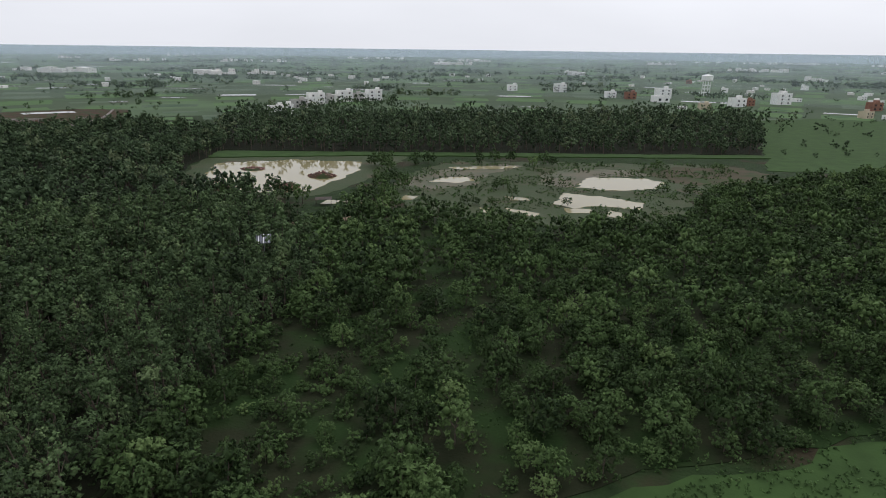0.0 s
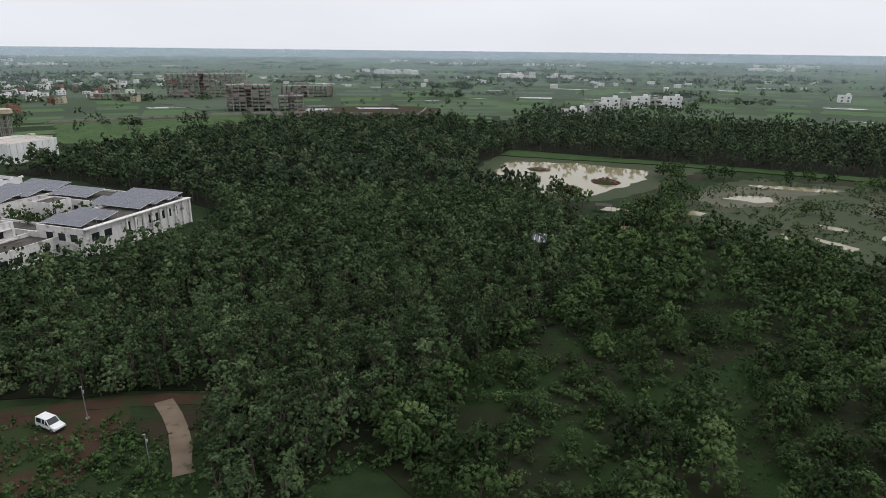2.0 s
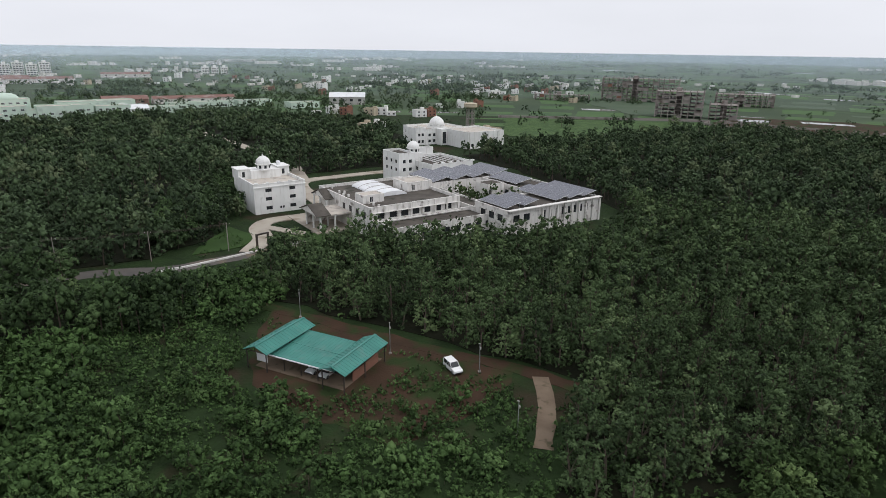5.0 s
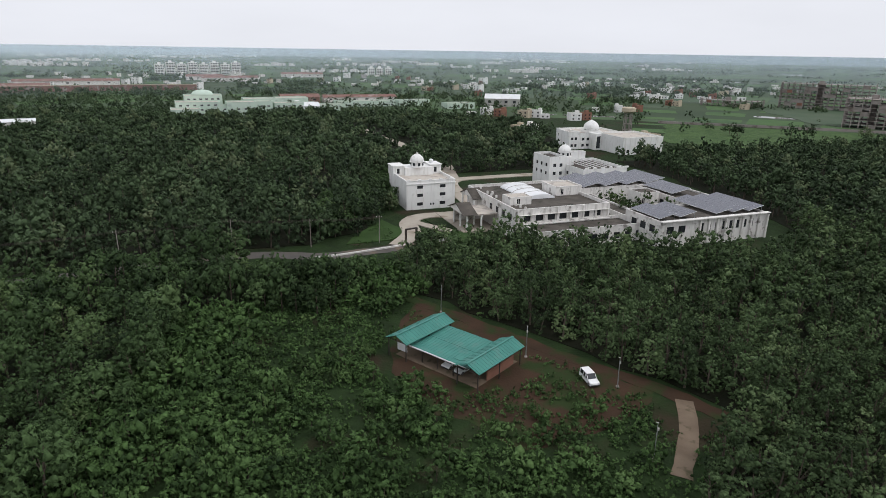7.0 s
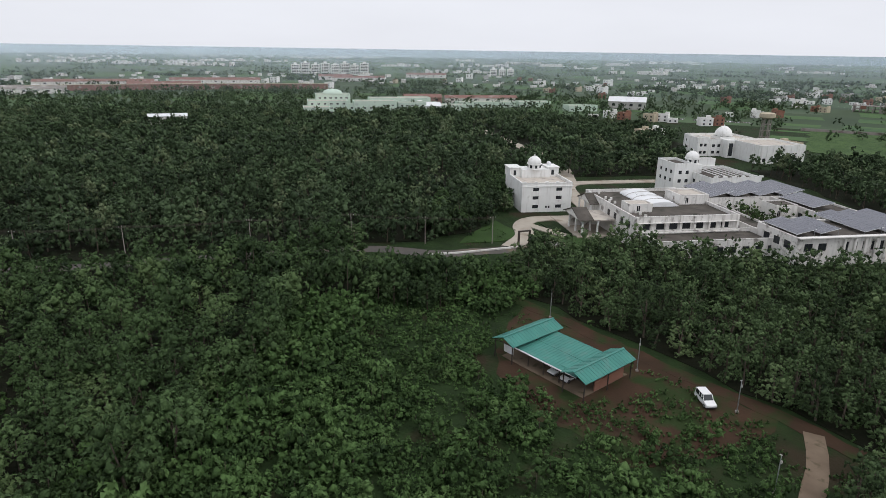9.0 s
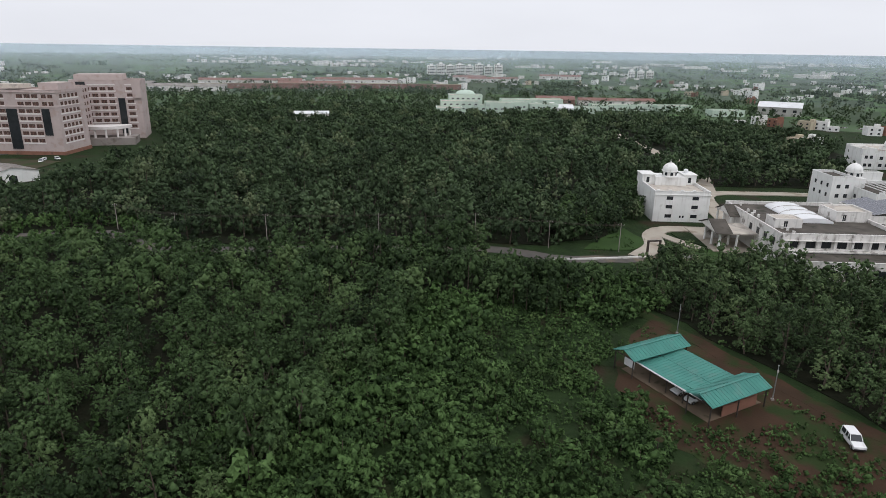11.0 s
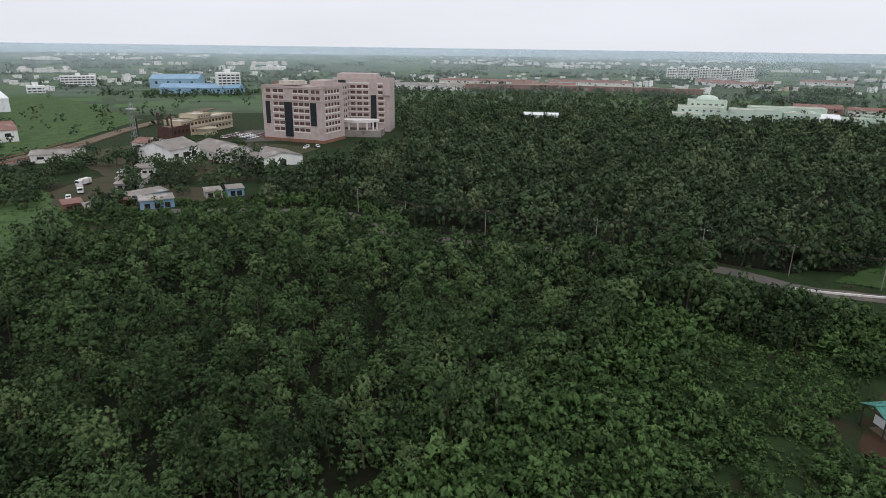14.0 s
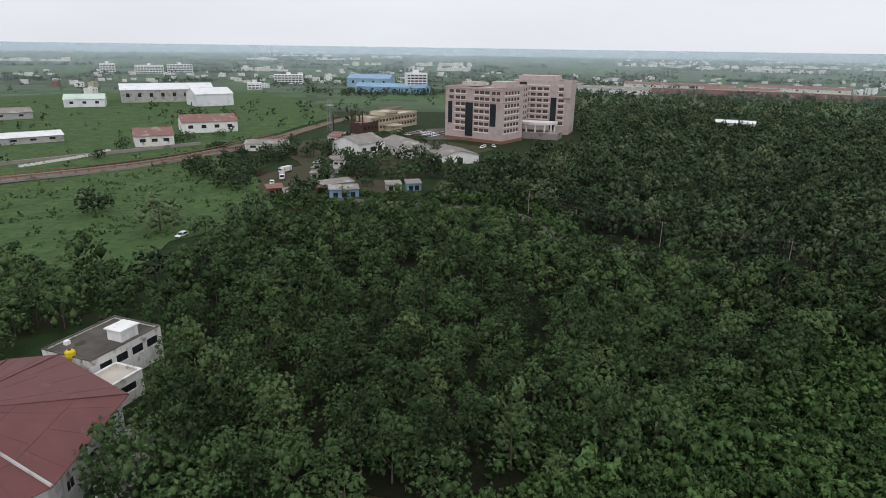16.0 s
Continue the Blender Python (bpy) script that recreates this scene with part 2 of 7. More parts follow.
FARM = material("hedged_farmland", (0.062, 0.088, 0.05), (0.044, 0.066, 0.04), 0.012, 0.95, spot=(0.08, 0.125, 0.064), spot_scale=0.006, spot_at=0.5)
SILT = material("tan_silt", (0.1, 0.086, 0.052), (0.07, 0.068, 0.038), 0.1, 0.5, bump=0.3, bump_scale=1, spot=(0.05, 0.06, 0.026), spot_scale=0.08, spot_at=0.5)
DRY_BED = material("dry_bed_earth", (0.07, 0.056, 0.038), (0.052, 0.052, 0.03), 0.12, 0.9, bump=0.4, bump_scale=1, spot=(0.036, 0.055, 0.02), spot_scale=0.1, spot_at=0.5)
CLEAR_WATER = material("flood_water", (0.16, 0.15, 0.13), (0.14, 0.13, 0.11), 0.05, 0.05, spec=0.5)

# ---- helpers for meshes ----
def link_mesh(name, bm, mat, parent=None, label="", smooth=False):
    me = bpy.data.meshes.new(name)
    bm.to_mesh(me)
    bm.free()
    for k in mat if isinstance(mat, (list, tuple)) else [mat]:
        me.materials.append(k)
    if smooth:
        me.shade_smooth()
    ob = new(name, me)
    ob.parent = parent
    return tagged(ob, label)


def part(name, bm, mat, parent, label="", smooth=False):
    """One mesh under a thing or a part."""
    return link_mesh(name, bm, mat, parent, label, smooth)


def thing(name, m, label, category, group=""):
    ob = new(name)
    ob.empty_display_size = 0.5
    ob.matrix_basis = m
    return tagged(ob, label, category, group)


def box(bm, x0, x1, y0, y1, z0, z1, mat=0, m=None):
    v = [bm.verts.new((x, y, z)) for z in (z0, z1) for x, y in ((x0, y0), (x1, y0), (x1, y1), (x0, y1))]
    for f in ((3, 2, 1, 0), (4, 5, 6, 7), (0, 1, 5, 4), (1, 2, 6, 5), (2, 3, 7, 6), (3, 0, 4, 7)):
        bm.faces.new([v[i] for i in f]).material_index = mat
    if m is not None:
        bmesh.ops.transform(bm, matrix=m, verts=v)
    return v


def boxes(*dims, mat=0):
    bm = bmesh.new()
    for d in dims:
        box(bm, *d, mat=mat)
    return bm


def prism(points, z0, z1, bm=None):
    """A slab over a plan outline."""
    bm = bm or bmesh.new()
    area = sum(a[0] * b[1] - b[0] * a[1] for a, b in zip(points, points[1:] + points[:1]))
    pts = points if area > 0 else points[::-1]
    lo, hi = [bm.verts.new((*p, z0)) for p in pts], [bm.verts.new((*p, z1)) for p in pts]
    bm.faces.new(hi)
    bm.faces.new(lo[::-1])
    for i in range(len(pts)):
        j = (i + 1) % len(pts)
        bm.faces.new((lo[i], lo[j], hi[j], hi[i]))
    return bm


def wavy(points, amount, seed, step=4.0):
    """An outline with uneven edges."""
    rng = random.Random(seed)
    out = []
    for a, b in zip(points, points[1:] + points[:1]):
        a, b = Vector(a), Vector(b)
        k = max(1, int((b - a).length / step))
        side = Vector((-(b - a).y, (b - a).x)).normalized()
        for i in range(k):
            p = a.lerp(b, i / k) + side * rng.uniform(-amount, amount)
            out.append((p.x, p.y))
    return out


def strip(points, width, z, step=3.0, rough=0.25, seed=1, thick=0.05):
    """A road along a line of plan points: a thin slab with slightly uneven edges."""
    rng = random.Random(seed)
    line = []
    n = len(points)
    for i in range(n - 1):
        p0, p1, p2, p3 = (Vector(points[min(max(k, 0), n - 1)]) for k in (i - 1, i, i + 1, i + 2))
        k = max(1, int((p2 - p1).length / step))
        for j in range(k):
            t = j / k
            line.append(0.5 * (2 * p1 + (p2 - p0) * t + (2 * p0 - 5 * p1 + 4 * p2 - p3) * t * t + (3 * p1 - p0 - 3 * p2 + p3) * t ** 3))
    line.append(Vector(points[-1]))
    bm = bmesh.new()
    rows = []
    for i, p in enumerate(line):
        d = (line[min(i + 1, len(line) - 1)] - line[max(i - 1, 0)]).normalized()
        s = Vector((-d.y, d.x))
        a, b = p + s * (width / 2 + rng.uniform(-rough, rough)), p - s * (width / 2 + rng.uniform(-rough, rough))
        rows.append([bm.verts.new((*a, z - thick)), bm.verts.new((*a, z)), bm.verts.new((*b, z)), bm.verts.new((*b, z - thick))])
    for r, q in zip(rows, rows[1:]):
        for i in range(3):
            bm.faces.new((r[i], r[i + 1], q[i + 1], q[i]))
    return bm


def inside(p, poly):
    x, y = p
    hit = False
    for (ax, ay), (bx, by) in zip(poly, poly[1:] + poly[:1]):
        if (ay > y) != (by > y) and x < (bx - ax) * (y - ay) / (by - ay) + ax:
            hit = not hit
    return hit


def near_line(p, line, d):
    p = Vector(p)
    for a, b in zip(line, line[1:]):
        a, b = Vector(a), Vector(b)
        t = max(0, min(1, (p - a).dot(b - a) / (b - a).length_squared))
        if (a.lerp(b, t) - p).length < d:
            return True
    return False


# ---- ground, water, roads ----
bm = bmesh.new()
ring = [0, 30, 60, 90, 120, 160, 200, 260, 340, 450, 600, 800, 1100, 1500, 2100, 3000, 4900]
last = None
for i, r in enumerate(ring):
    if r == 0:
        row = [bm.verts.new((0, 0, 0))]
    else:
        row = [bm.verts.new((r * math.cos(a * math.tau / 96), r * math.sin(a * math.tau / 96), 0)) for a in range(96)]
    if last:
        for a in range(96):
            b = (a + 1) % 96
            bm.faces.new((last[0], row[a], row[b]) if len(last) == 1 else (last[a], row[a], row[b], last[b]))
    last = row
tagged(link_mesh("ground", bm, GRASS), "green and brown grassy plain reaching the horizon", "ground", kind="structure")

ROAD = [(-120, -200), (-139, -174), (-162, -139), (-150, -107), (-162, -54), (-170, -18), (-166, 3), (-168, 14), (-172, 26), (-186, 32)]
RED_ROAD = [(-134, 19), (-129, 23.5), (-120, 30), (-98, 46), (-84, 57), (-74, 63)]
TRACK_LINE = [(-79.5, 59.5), (-75, 57), (-70.8, 54.6), (-67, 51.8), (-64, 49.2), (-62, 47.6)]
POND = [(-103, 250), (-112, 303), (-77, 316), (-41, 312), (-40, 290), (-46, 267), (-55, 242), (-71, 240), (-90, 243)]
MARSH = [(-8, 300), (4, 318), (145, 315), (135, 270), (105, 246), (80, 205), (40, 195), (0, 205), (-22, 232), (-20, 270)]
PUDDLES = ([(-6, 264), (0, 274), (10, 276), (14, 270), (8, 263)], [(2, 300), (36, 306), (36, 299), (6, 293)], [(56, 256), (60, 268), (66, 278), (92, 277), (97, 268), (88, 255), (70, 251)],
                         [(42, 226), (48, 246), (62, 240), (76, 230), (72, 219), (58, 224), (48, 220)], [(56, 210), (60, 217), (64, 214), (62, 206)], [(44, 213), (44, 220), (54, 219), (52, 213)],
                         [(26, 232), (24, 238), (32, 236), (33, 231)], [(24, 214), (22, 220), (34, 212), (32, 207)], [(-17, 230), (-15, 238), (-10, 236), (-12, 230)], [(14, 212), (13, 219), (17, 218), (17, 212)],
                         [(-38, 226), (-34, 230), (-26, 228), (-30, 224)], [(-46, 222), (-44, 229), (-38, 227), (-40, 222)])
WATERS = [POND, *PUDDLES]

# ---- trees ----
OCT_V = np.array([(1, 0, 0), (0, 1, 0), (-1, 0, 0), (0, -1, 0), (0, 0, 1), (0, 0, -1)], float)
OCT_T = np.array([(0, 1, 4), (1, 2, 4), (2, 3, 4), (3, 0, 4), (1, 0, 5), (2, 1, 5), (3, 2, 5), (0, 3, 5)])


def unit(v):
    return v / np.linalg.norm(v, axis=1, keepdims=True)


def crown_arrays(seed, radius, height, lobes, cards, size, low=0.35, core=0.6, spray=6):
    """A domed crown: rounded boughs set apart from one another, tufts all over the boughs, and leaf sprays fanning out of each tuft. Gives places and triangles."""
    rng = np.random.default_rng(seed)
    base = height * (low + (1 - low) * 0.3)
    up = height - base
    centres, radii = [], []
    for i in range(lobes):
        r = min(radius, up * 1.1) * rng.uniform(0.3, 0.46) * (1.5 if lobes < 4 else 1.0)
        best = None
        for k in range(7):
            u = rng.normal(size=3)
            u[2] = abs(u[2]) * 1.1 - 0.45
            u /= np.linalg.norm(u)
            p = np.array((0, 0, base)) + u * (radius - r * 0.8, radius - r * 0.8, max(up - r * 0.9, 0.1)) * rng.uniform(0.7, 1.05)
            far = min((np.linalg.norm(p - c) for c in centres), default=1)
            if best is None or far > best[0]:
                best = (far, p)
        centres.append(best[1])
        radii.append(r)
    centres, radii = np.array(centres), np.array(radii)
    verts, tris, count = [], [], 0
    # a small closed core added in each bough to block light and see-through
    for c, r in zip(centres, radii):
        verts.append(c + OCT_V * r * core * rng.uniform(0.6, 1.35, (6, 1)))
        tris.append(OCT_T + count)
        count += 6
    tufts = max(1, cards // spray)
    share = radii ** 2 / (radii ** 2).sum()
    have = np.zeros((0, 6))
    while len(have) < tufts:
        n = tufts * 3
        i = rng.choice(lobes, n, p=share)
        d = rng.normal(size=(n, 3))
        d[:, 2] = d[:, 2] * 0.9 + 0.4
        d = unit(d)
        q = centres[i] + d * radii[i][:, None] * rng.uniform(0.72, 1.0, (n, 1))
        gap = np.linalg.norm(centres[None] - q[:, None], axis=2) / radii[None]
        gap[np.arange(n), i] = 9
        have = np.concatenate([have, np.concatenate([q, d], 1)[gap.min(axis=1) > 0.72]])
    have = np.repeat(have[:tufts], spray, axis=0)
    q, d = have[:, :3], have[:, 3:]
    e = unit(d * 0.7 + rng.normal(size=q.shape) * 0.62 + (0, 0, 0.3))
    p = q + e * size * rng.uniform(0.5, 1.25, (len(q), 1))
    # a spray lies half along its way out of the tuft, so that its face is turned up and outwards
    nrm = unit(e * 0.8 + rng.normal(size=q.shape) * 0.3 + d * 0.5 + (0, 0, 0.35))
    t = unit(np.cross(nrm, np.cross(e, nrm)) + rng.normal(size=q.shape) * 0.35)
    s = np.cross(nrm, t)
    k = size * rng.uniform(0.6, 1.25, (len(p), 1))
    fan = np.stack([p + t * k * 1.1 - nrm * k * 0.25, p - t * k * 0.6 + s * k * 0.62, p - t * k * 0.5 - s * k * 0.66 - nrm * k * 0.1], 1)
    verts.append(fan.reshape(-1, 3))
    tris.append(np.arange(len(p) * 3).reshape(-1, 3) + count)
    return np.concatenate(verts), np.concatenate(tris)


def trunk_arrays(seed, height, r, sides=5, limbs=3):
    """A tapered, slightly bent trunk with its limbs."""
    rng = np.random.default_rng(seed)
    verts, tris, count = [], [], 0

    def tube(pts, rad):
        nonlocal count
        for p, q in zip(pts, rad):
            for a in range(sides):
                verts.append((p[0] + q * math.cos(a * math.tau / sides), p[1] + q * math.sin(a * math.tau / sides), p[2]))
        for i in range(len(pts) - 1):
            for a in range(sides):
                b = (a + 1) % sides
                k = count + i * sides
                tris.extend([(k + a, k + b, k + sides + b), (k + a, k + sides + b, k + sides + a)])
        count += len(pts) * sides

    lean = rng.normal(size=2) * 0.06 * height
    mid = (lean[0] * 0.4, lean[1] * 0.4, height * 0.4)
    tube([(0, 0, -0.2), mid, (lean[0], lean[1], height * 0.8)], [r * 1.2, r * 0.8, r * 0.25])
    for i in range(limbs):
        a = rng.uniform(0, math.tau)
        tube([mid, (mid[0] + math.cos(a) * height * 0.22, mid[1] + math.sin(a) * height * 0.22, height * 0.7)], [r * 0.5, r * 0.12])
    return np.array(verts), np.array(tris)


def mesh_from(name, verts, tris, mats, mat_index=None, tint=None):
    me = bpy.data.meshes.new(name)
    me.vertices.add(len(verts))
    me.vertices.foreach_set("co", np.asarray(verts, np.float32).ravel())
    me.loops.add(len(tris) * 3)
    me.loops.foreach_set("vertex_index", np.asarray(tris, np.int32).ravel())
    me.polygons.add(len(tris))
    me.polygons.foreach_set("loop_start", np.arange(0, len(tris) * 3, 3, dtype=np.int32))
    if mat_index is not None:
        me.polygons.foreach_set("material_index", np.asarray(mat_index, np.int32))
    for k in mats:
        me.materials.append(k)
    if tint is not None:
        me.attributes.new("leaf_tint", "FLOAT", "POINT").data.foreach_set("value", np.asarray(tint, np.float32))
    me.update()
    me.validate()
    return me


def kinds(seed, count, radius, height, lobes, cards, size, low, far=False):
    """Several trees of one sort: crowns and trunks."""
    out = []
    for i in range(count):
        k = random.Random(seed + i).uniform(0.88, 1.15)
        out.append((crown_arrays(seed + i, radius * k, height, lobes, cards, size, low, 0.58 if far else 0.46), trunk_arrays(seed + i, height * 0.8, 0.02 * height, 3 if far else 5, 0 if far else 3) if size < 0.9 else (np.zeros((0, 3)), np.zeros((0, 3), int))))
    return out


TEAK = kinds(100, 7, 2.45, 9.2, 10, 690, 0.27, 0.04)
TEAK_FAR = kinds(120, 5, 3.6, 10.0, 6, 126, 0.7, 0.3, True)
TALL_FAR = kinds(130, 5, 3.7, 12.5, 6, 90, 0.78, 0.25, True)
MIXED = kinds(140, 8, 3.5, 8.6, 10, 1200, 0.26, 0.16)
WOOD_FAR = kinds(170, 6, 5.0, 8.4, 7, 102, 0.95, 0.15, True)
MIXED_FAR = kinds(160, 7, 4.3, 9.4, 8, 288, 0.54, 0.15, True)
ORCHARD = kinds(180, 7, 2.9, 5.6, 8, 720, 0.28, 0.08)
SHRUB = kinds(200, 7, 1.6, 2.4, 5, 150, 0.24, 0.05, True)
WEED = kinds(210, 6, 1.0, 0.8, 2, 24, 0.22, 0.0, True)
LONE_FAR = kinds(230, 4, 5.0, 8.0, 3, 18, 1.4, 0.1, True)
LONE = kinds(220, 5, 4.4, 8.0, 5, 36, 0.95, 0.08, True)
CLUMP_FAR = kinds(235, 4, 8.0, 8.5, 2, 6, 2.4, 0.05, True)


def wood(name, places, sort, leaf, label, category="trees"):
    """A wood of many trees, one object. places: x, y, scale, tree kind."""
    rng = np.random.default_rng(len(places))
    V, T, M, C, count = [], [], [], [], 0
    for x, y, s in places:
        (cv, ct), (tv, tt) = sort[rng.integers(len(sort))]
        a = rng.uniform(0, math.tau)
        rot = np.array([[math.cos(a), math.sin(a), 0], [-math.sin(a), math.cos(a), 0], [0, 0, 1]]) * s
        rot[2, 2] *= rng.uniform(0.75, 1.25)
        tint = rng.uniform()
        for v, t, k in ((cv, ct, 0), (tv, tt, 1)):
            V.append(v @ rot + (x, y, 0))
            T.append(t + count)
            M.append(np.full(len(t), k))
            C.append(np.full(len(v), tint))
            count += len(v)
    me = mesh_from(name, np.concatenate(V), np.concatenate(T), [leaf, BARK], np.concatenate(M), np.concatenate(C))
    return tagged(new(name, me), label, category, kind="stuff")


def scatter(seed, poly, gap, keep=1.0, clear=(), lines=(), jitter=0.42, near=0, far=1e9, smin=0.8, smax=1.2):
    """Places in an outline on a loose grid, outside the clearings and off the roads."""
    rng = random.Random(seed)
    xs, ys = [p[0] for p in poly], [p[1] for p in poly]
    out = []
    y = min(ys)
    odd = 0
    while y < max(ys):
        x = min(xs) + (gap / 2 if odd else 0)
        while x < max(xs):
            p = (x + rng.uniform(-jitter, jitter) * gap, y + rng.uniform(-jitter, jitter) * gap)
            s, k = rng.uniform(smin, smax), rng.random()
            r = math.hypot(*p)
            if k < keep and near <= r < far and inside(p, poly) and not any(inside(p, c) for c in clear) and not any(near_line(p, li, d) for li, d in lines):
                out.append((*p, s))
            x += gap
        y += gap * 0.87
        odd = 1 - odd
    return out


ROADS = [(ROAD, 7), (RED_ROAD, 2.2), (TRACK_LINE, 2.6)]
YARD = [(-190, 22), (-190, 58), (-168, 60), (-154, 92), (-145, 120), (-148, 142), (-176, 150), (-232, 146), (-258, 158), (-285, 128), (-275, 90), (-262, 44), (-240, 22)]
SHED_YARD = [(-126, 17), (-118, 8), (-104, 6), (-90, 12), (-70, 20), (-50, 36), (-58, 46), (-80, 60), (-100, 46), (-122, 32)]
MEADOW = [(-128, -24), (-140, -8), (-138, 10), (-112, 14), (-98, 8), (-92, -6), (-100, -22)]
BLOCK3 = [(-315, 165), (-330, 215), (-362, 205), (-385, 140), (-352, 140)]
CLEAR_A = [(-20, 68), (-34, 74), (-32, 90), (-22, 102), (-8, 96), (-12, 80)]
PATH_LINE = [(7, 55), (6, 91), (2, 125), (-2, 156), (-6, 185)]
# teak between the red road, the campus and the pond
TEAK_POLY = [(-74, 66), (-98, 50), (-122, 34), (-134, 26), (-142, 20), (-150, 22), (-160, 28), (-166, 34), (-163, 60), (-149, 95), (-141, 120), (-144, 148), (-180, 158), (-250, 165), (-300, 160), (-300, 215), (-320, 330), (-300, 390), (-210, 440),
             (-150, 400), (-122, 345), (-124, 300), (-110, 244), (-70, 232), (-46, 190), (-30, 150), (-36, 112), (-40, 90), (-44, 66), (-46, 45), (-52, 42), (-66, 58)]
SCRUB_POLY = [(-44, 40), (-62, 44), (-78, 54), (-92, 40), (-88, 24), (-98, 10), (-108, 8), (-96, -22), (-86, -30), (-62, -36), (-46, -44), (-36, -30), (-40, 10)]
ORCH_POLY = [(-44, 62), (-36, 112), (-30, 150), (-46, 190), (-20, 205), (0, 203), (40, 190), (85, 205), (110, 250), (150, 262), (200, 290), (230, 250), (190, 150), (130, 84), (95, 82), (62, 80), (44, 76), (28, 72), (14, 64), (8, 56), (-20, 56)]
NEAR_POLY = [(-138, 2), (-152, -8), (-166, -22), (-160, -54), (-147, -100), (-146, -130), (-124, -154), (-102, -178), (-80, -172), (-60, -160), (-44, -140), (-38, -118), (-34, -100), (-26, -70), (-45, -45), (-62, -34), (-80, -32), (-96, -26), (-125, -28), (-138, -10), (-136, 2)]
BEYOND = [(-175, -20), (-167, -54), (-155, -108), (-164, -134), (-150, -162), (-168, -176), (-208, -190), (-246, -202), (-300, -196), (-420, -190), (-520, -120), (-560, 0), (-540, 110), (-450, 170), (-380, 160), (-345, 135), (-300, 130), (-285, 110), (-275, 40), (-240, 20), (-190, 18), (-178, 0)]
GROVE = [(-122, 345), (-150, 400), (-165, 480), (-60, 520), (60, 520), (180, 540), (255, 530), (215, 420), (180, 352), (60, 345), (-40, 342)]


LONG_STRIP = [(-296, 72), (-331, 66), (-373, 57), (-463, 37)]


def dist(p):
    return math.hypot(p[0], p[1])


# trees that stand out singly, each a thing of its own
def tree_models(name, sort, leaf, label, group):
    out = []
    for k, ((cv, ct), (tv, tt)) in enumerate(sort):
        e = thing("tree", pose(0, 0, -80), label, "tree", group)
        for n, v, t, m in (("crown", cv, ct, leaf), ("trunk", tv, tt, BARK)):
            ob = new(n, mesh_from(n, v, t, [m]))
            ob.parent = e
        out.append(e)
    return out


def plant(models, places, seed):
    rng = random.Random(seed)
    fresh = list(models)
    for x, y, s in places:
        m = pose(x, y, 0, 0, 0, rng.uniform(0, 360)) @ Matrix.Diagonal((s, s, s * rng.uniform(0.9, 1.15), 1))
        if fresh:
            fresh.pop().matrix_basis = m
        else:
            ob = copy_thing(rng.choice(models), Matrix())
            ob.matrix_basis = m


orch = scatter(3, ORCH_POLY, 5.0, 0.93, [CLEAR_A], [(PATH_LINE, 3.0)], near=55, smin=0.6, smax=1.3)
glade = random.Random(14)
orch = [(x, y, s * (1.15 if x < 4 else 1.0)) for x, y, s in orch if not (-44 < x < 5 and y < 135 and (noise.noise((x / 13, y / 13, 2.0)) < -0.22 or glade.random() < 0.12))]
orch += [(-17, 78, 0.6), (-24, 84, 0.9), (-14, 90, 1.0), (-28, 92, 0.8), (-20, 96, 0.7), (-24, 74, 0.5)]
single = [p for p in orch if p[1] < 116 and -44 < p[0] < 40]
plant(tree_models("tree", ORCHARD, SHRUB_LEAF, "small round-crowned green tree standing on rough grass", "orchard trees"), single[:260], 1)
rest = single[260:] + [p for p in orch if not (p[1] < 116 and -44 < p[0] < 40)]
ORCH_MID = kinds(260, 6, 3.2, 6.0, 7, 186, 0.46, 0.2, True)
wood("orchard", [p for p in rest if dist(p) < 135], ORCHARD, SHRUB_LEAF, "loose stand of small round green trees on grass")
wood("orchard", [p for p in rest if dist(p) >= 135], ORCH_MID, SHRUB_LEAF, "far part of the loose stand of round green trees")
teak = scatter(1, TEAK_POLY, 4.2, 1.0, [YARD, SHED_YARD, BLOCK3], ROADS, near=50, far=230, smin=0.72, smax=1.22)
TEAK_MID = kinds(270, 6, 2.6, 9.4, 8, 318, 0.41, 0.08, True)
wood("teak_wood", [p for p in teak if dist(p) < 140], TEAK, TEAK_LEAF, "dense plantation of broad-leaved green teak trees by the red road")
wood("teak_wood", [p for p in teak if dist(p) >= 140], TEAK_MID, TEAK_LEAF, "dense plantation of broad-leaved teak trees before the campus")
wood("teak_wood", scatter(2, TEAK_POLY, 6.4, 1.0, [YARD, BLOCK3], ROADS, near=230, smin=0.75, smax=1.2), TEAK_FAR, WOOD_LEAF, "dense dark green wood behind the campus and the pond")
nearw = scatter(4, NEAR_POLY, 5.9, 0.98, [], [(ROAD, 4)], jitter=0.36, near=45, smin=0.65, smax=1.35)
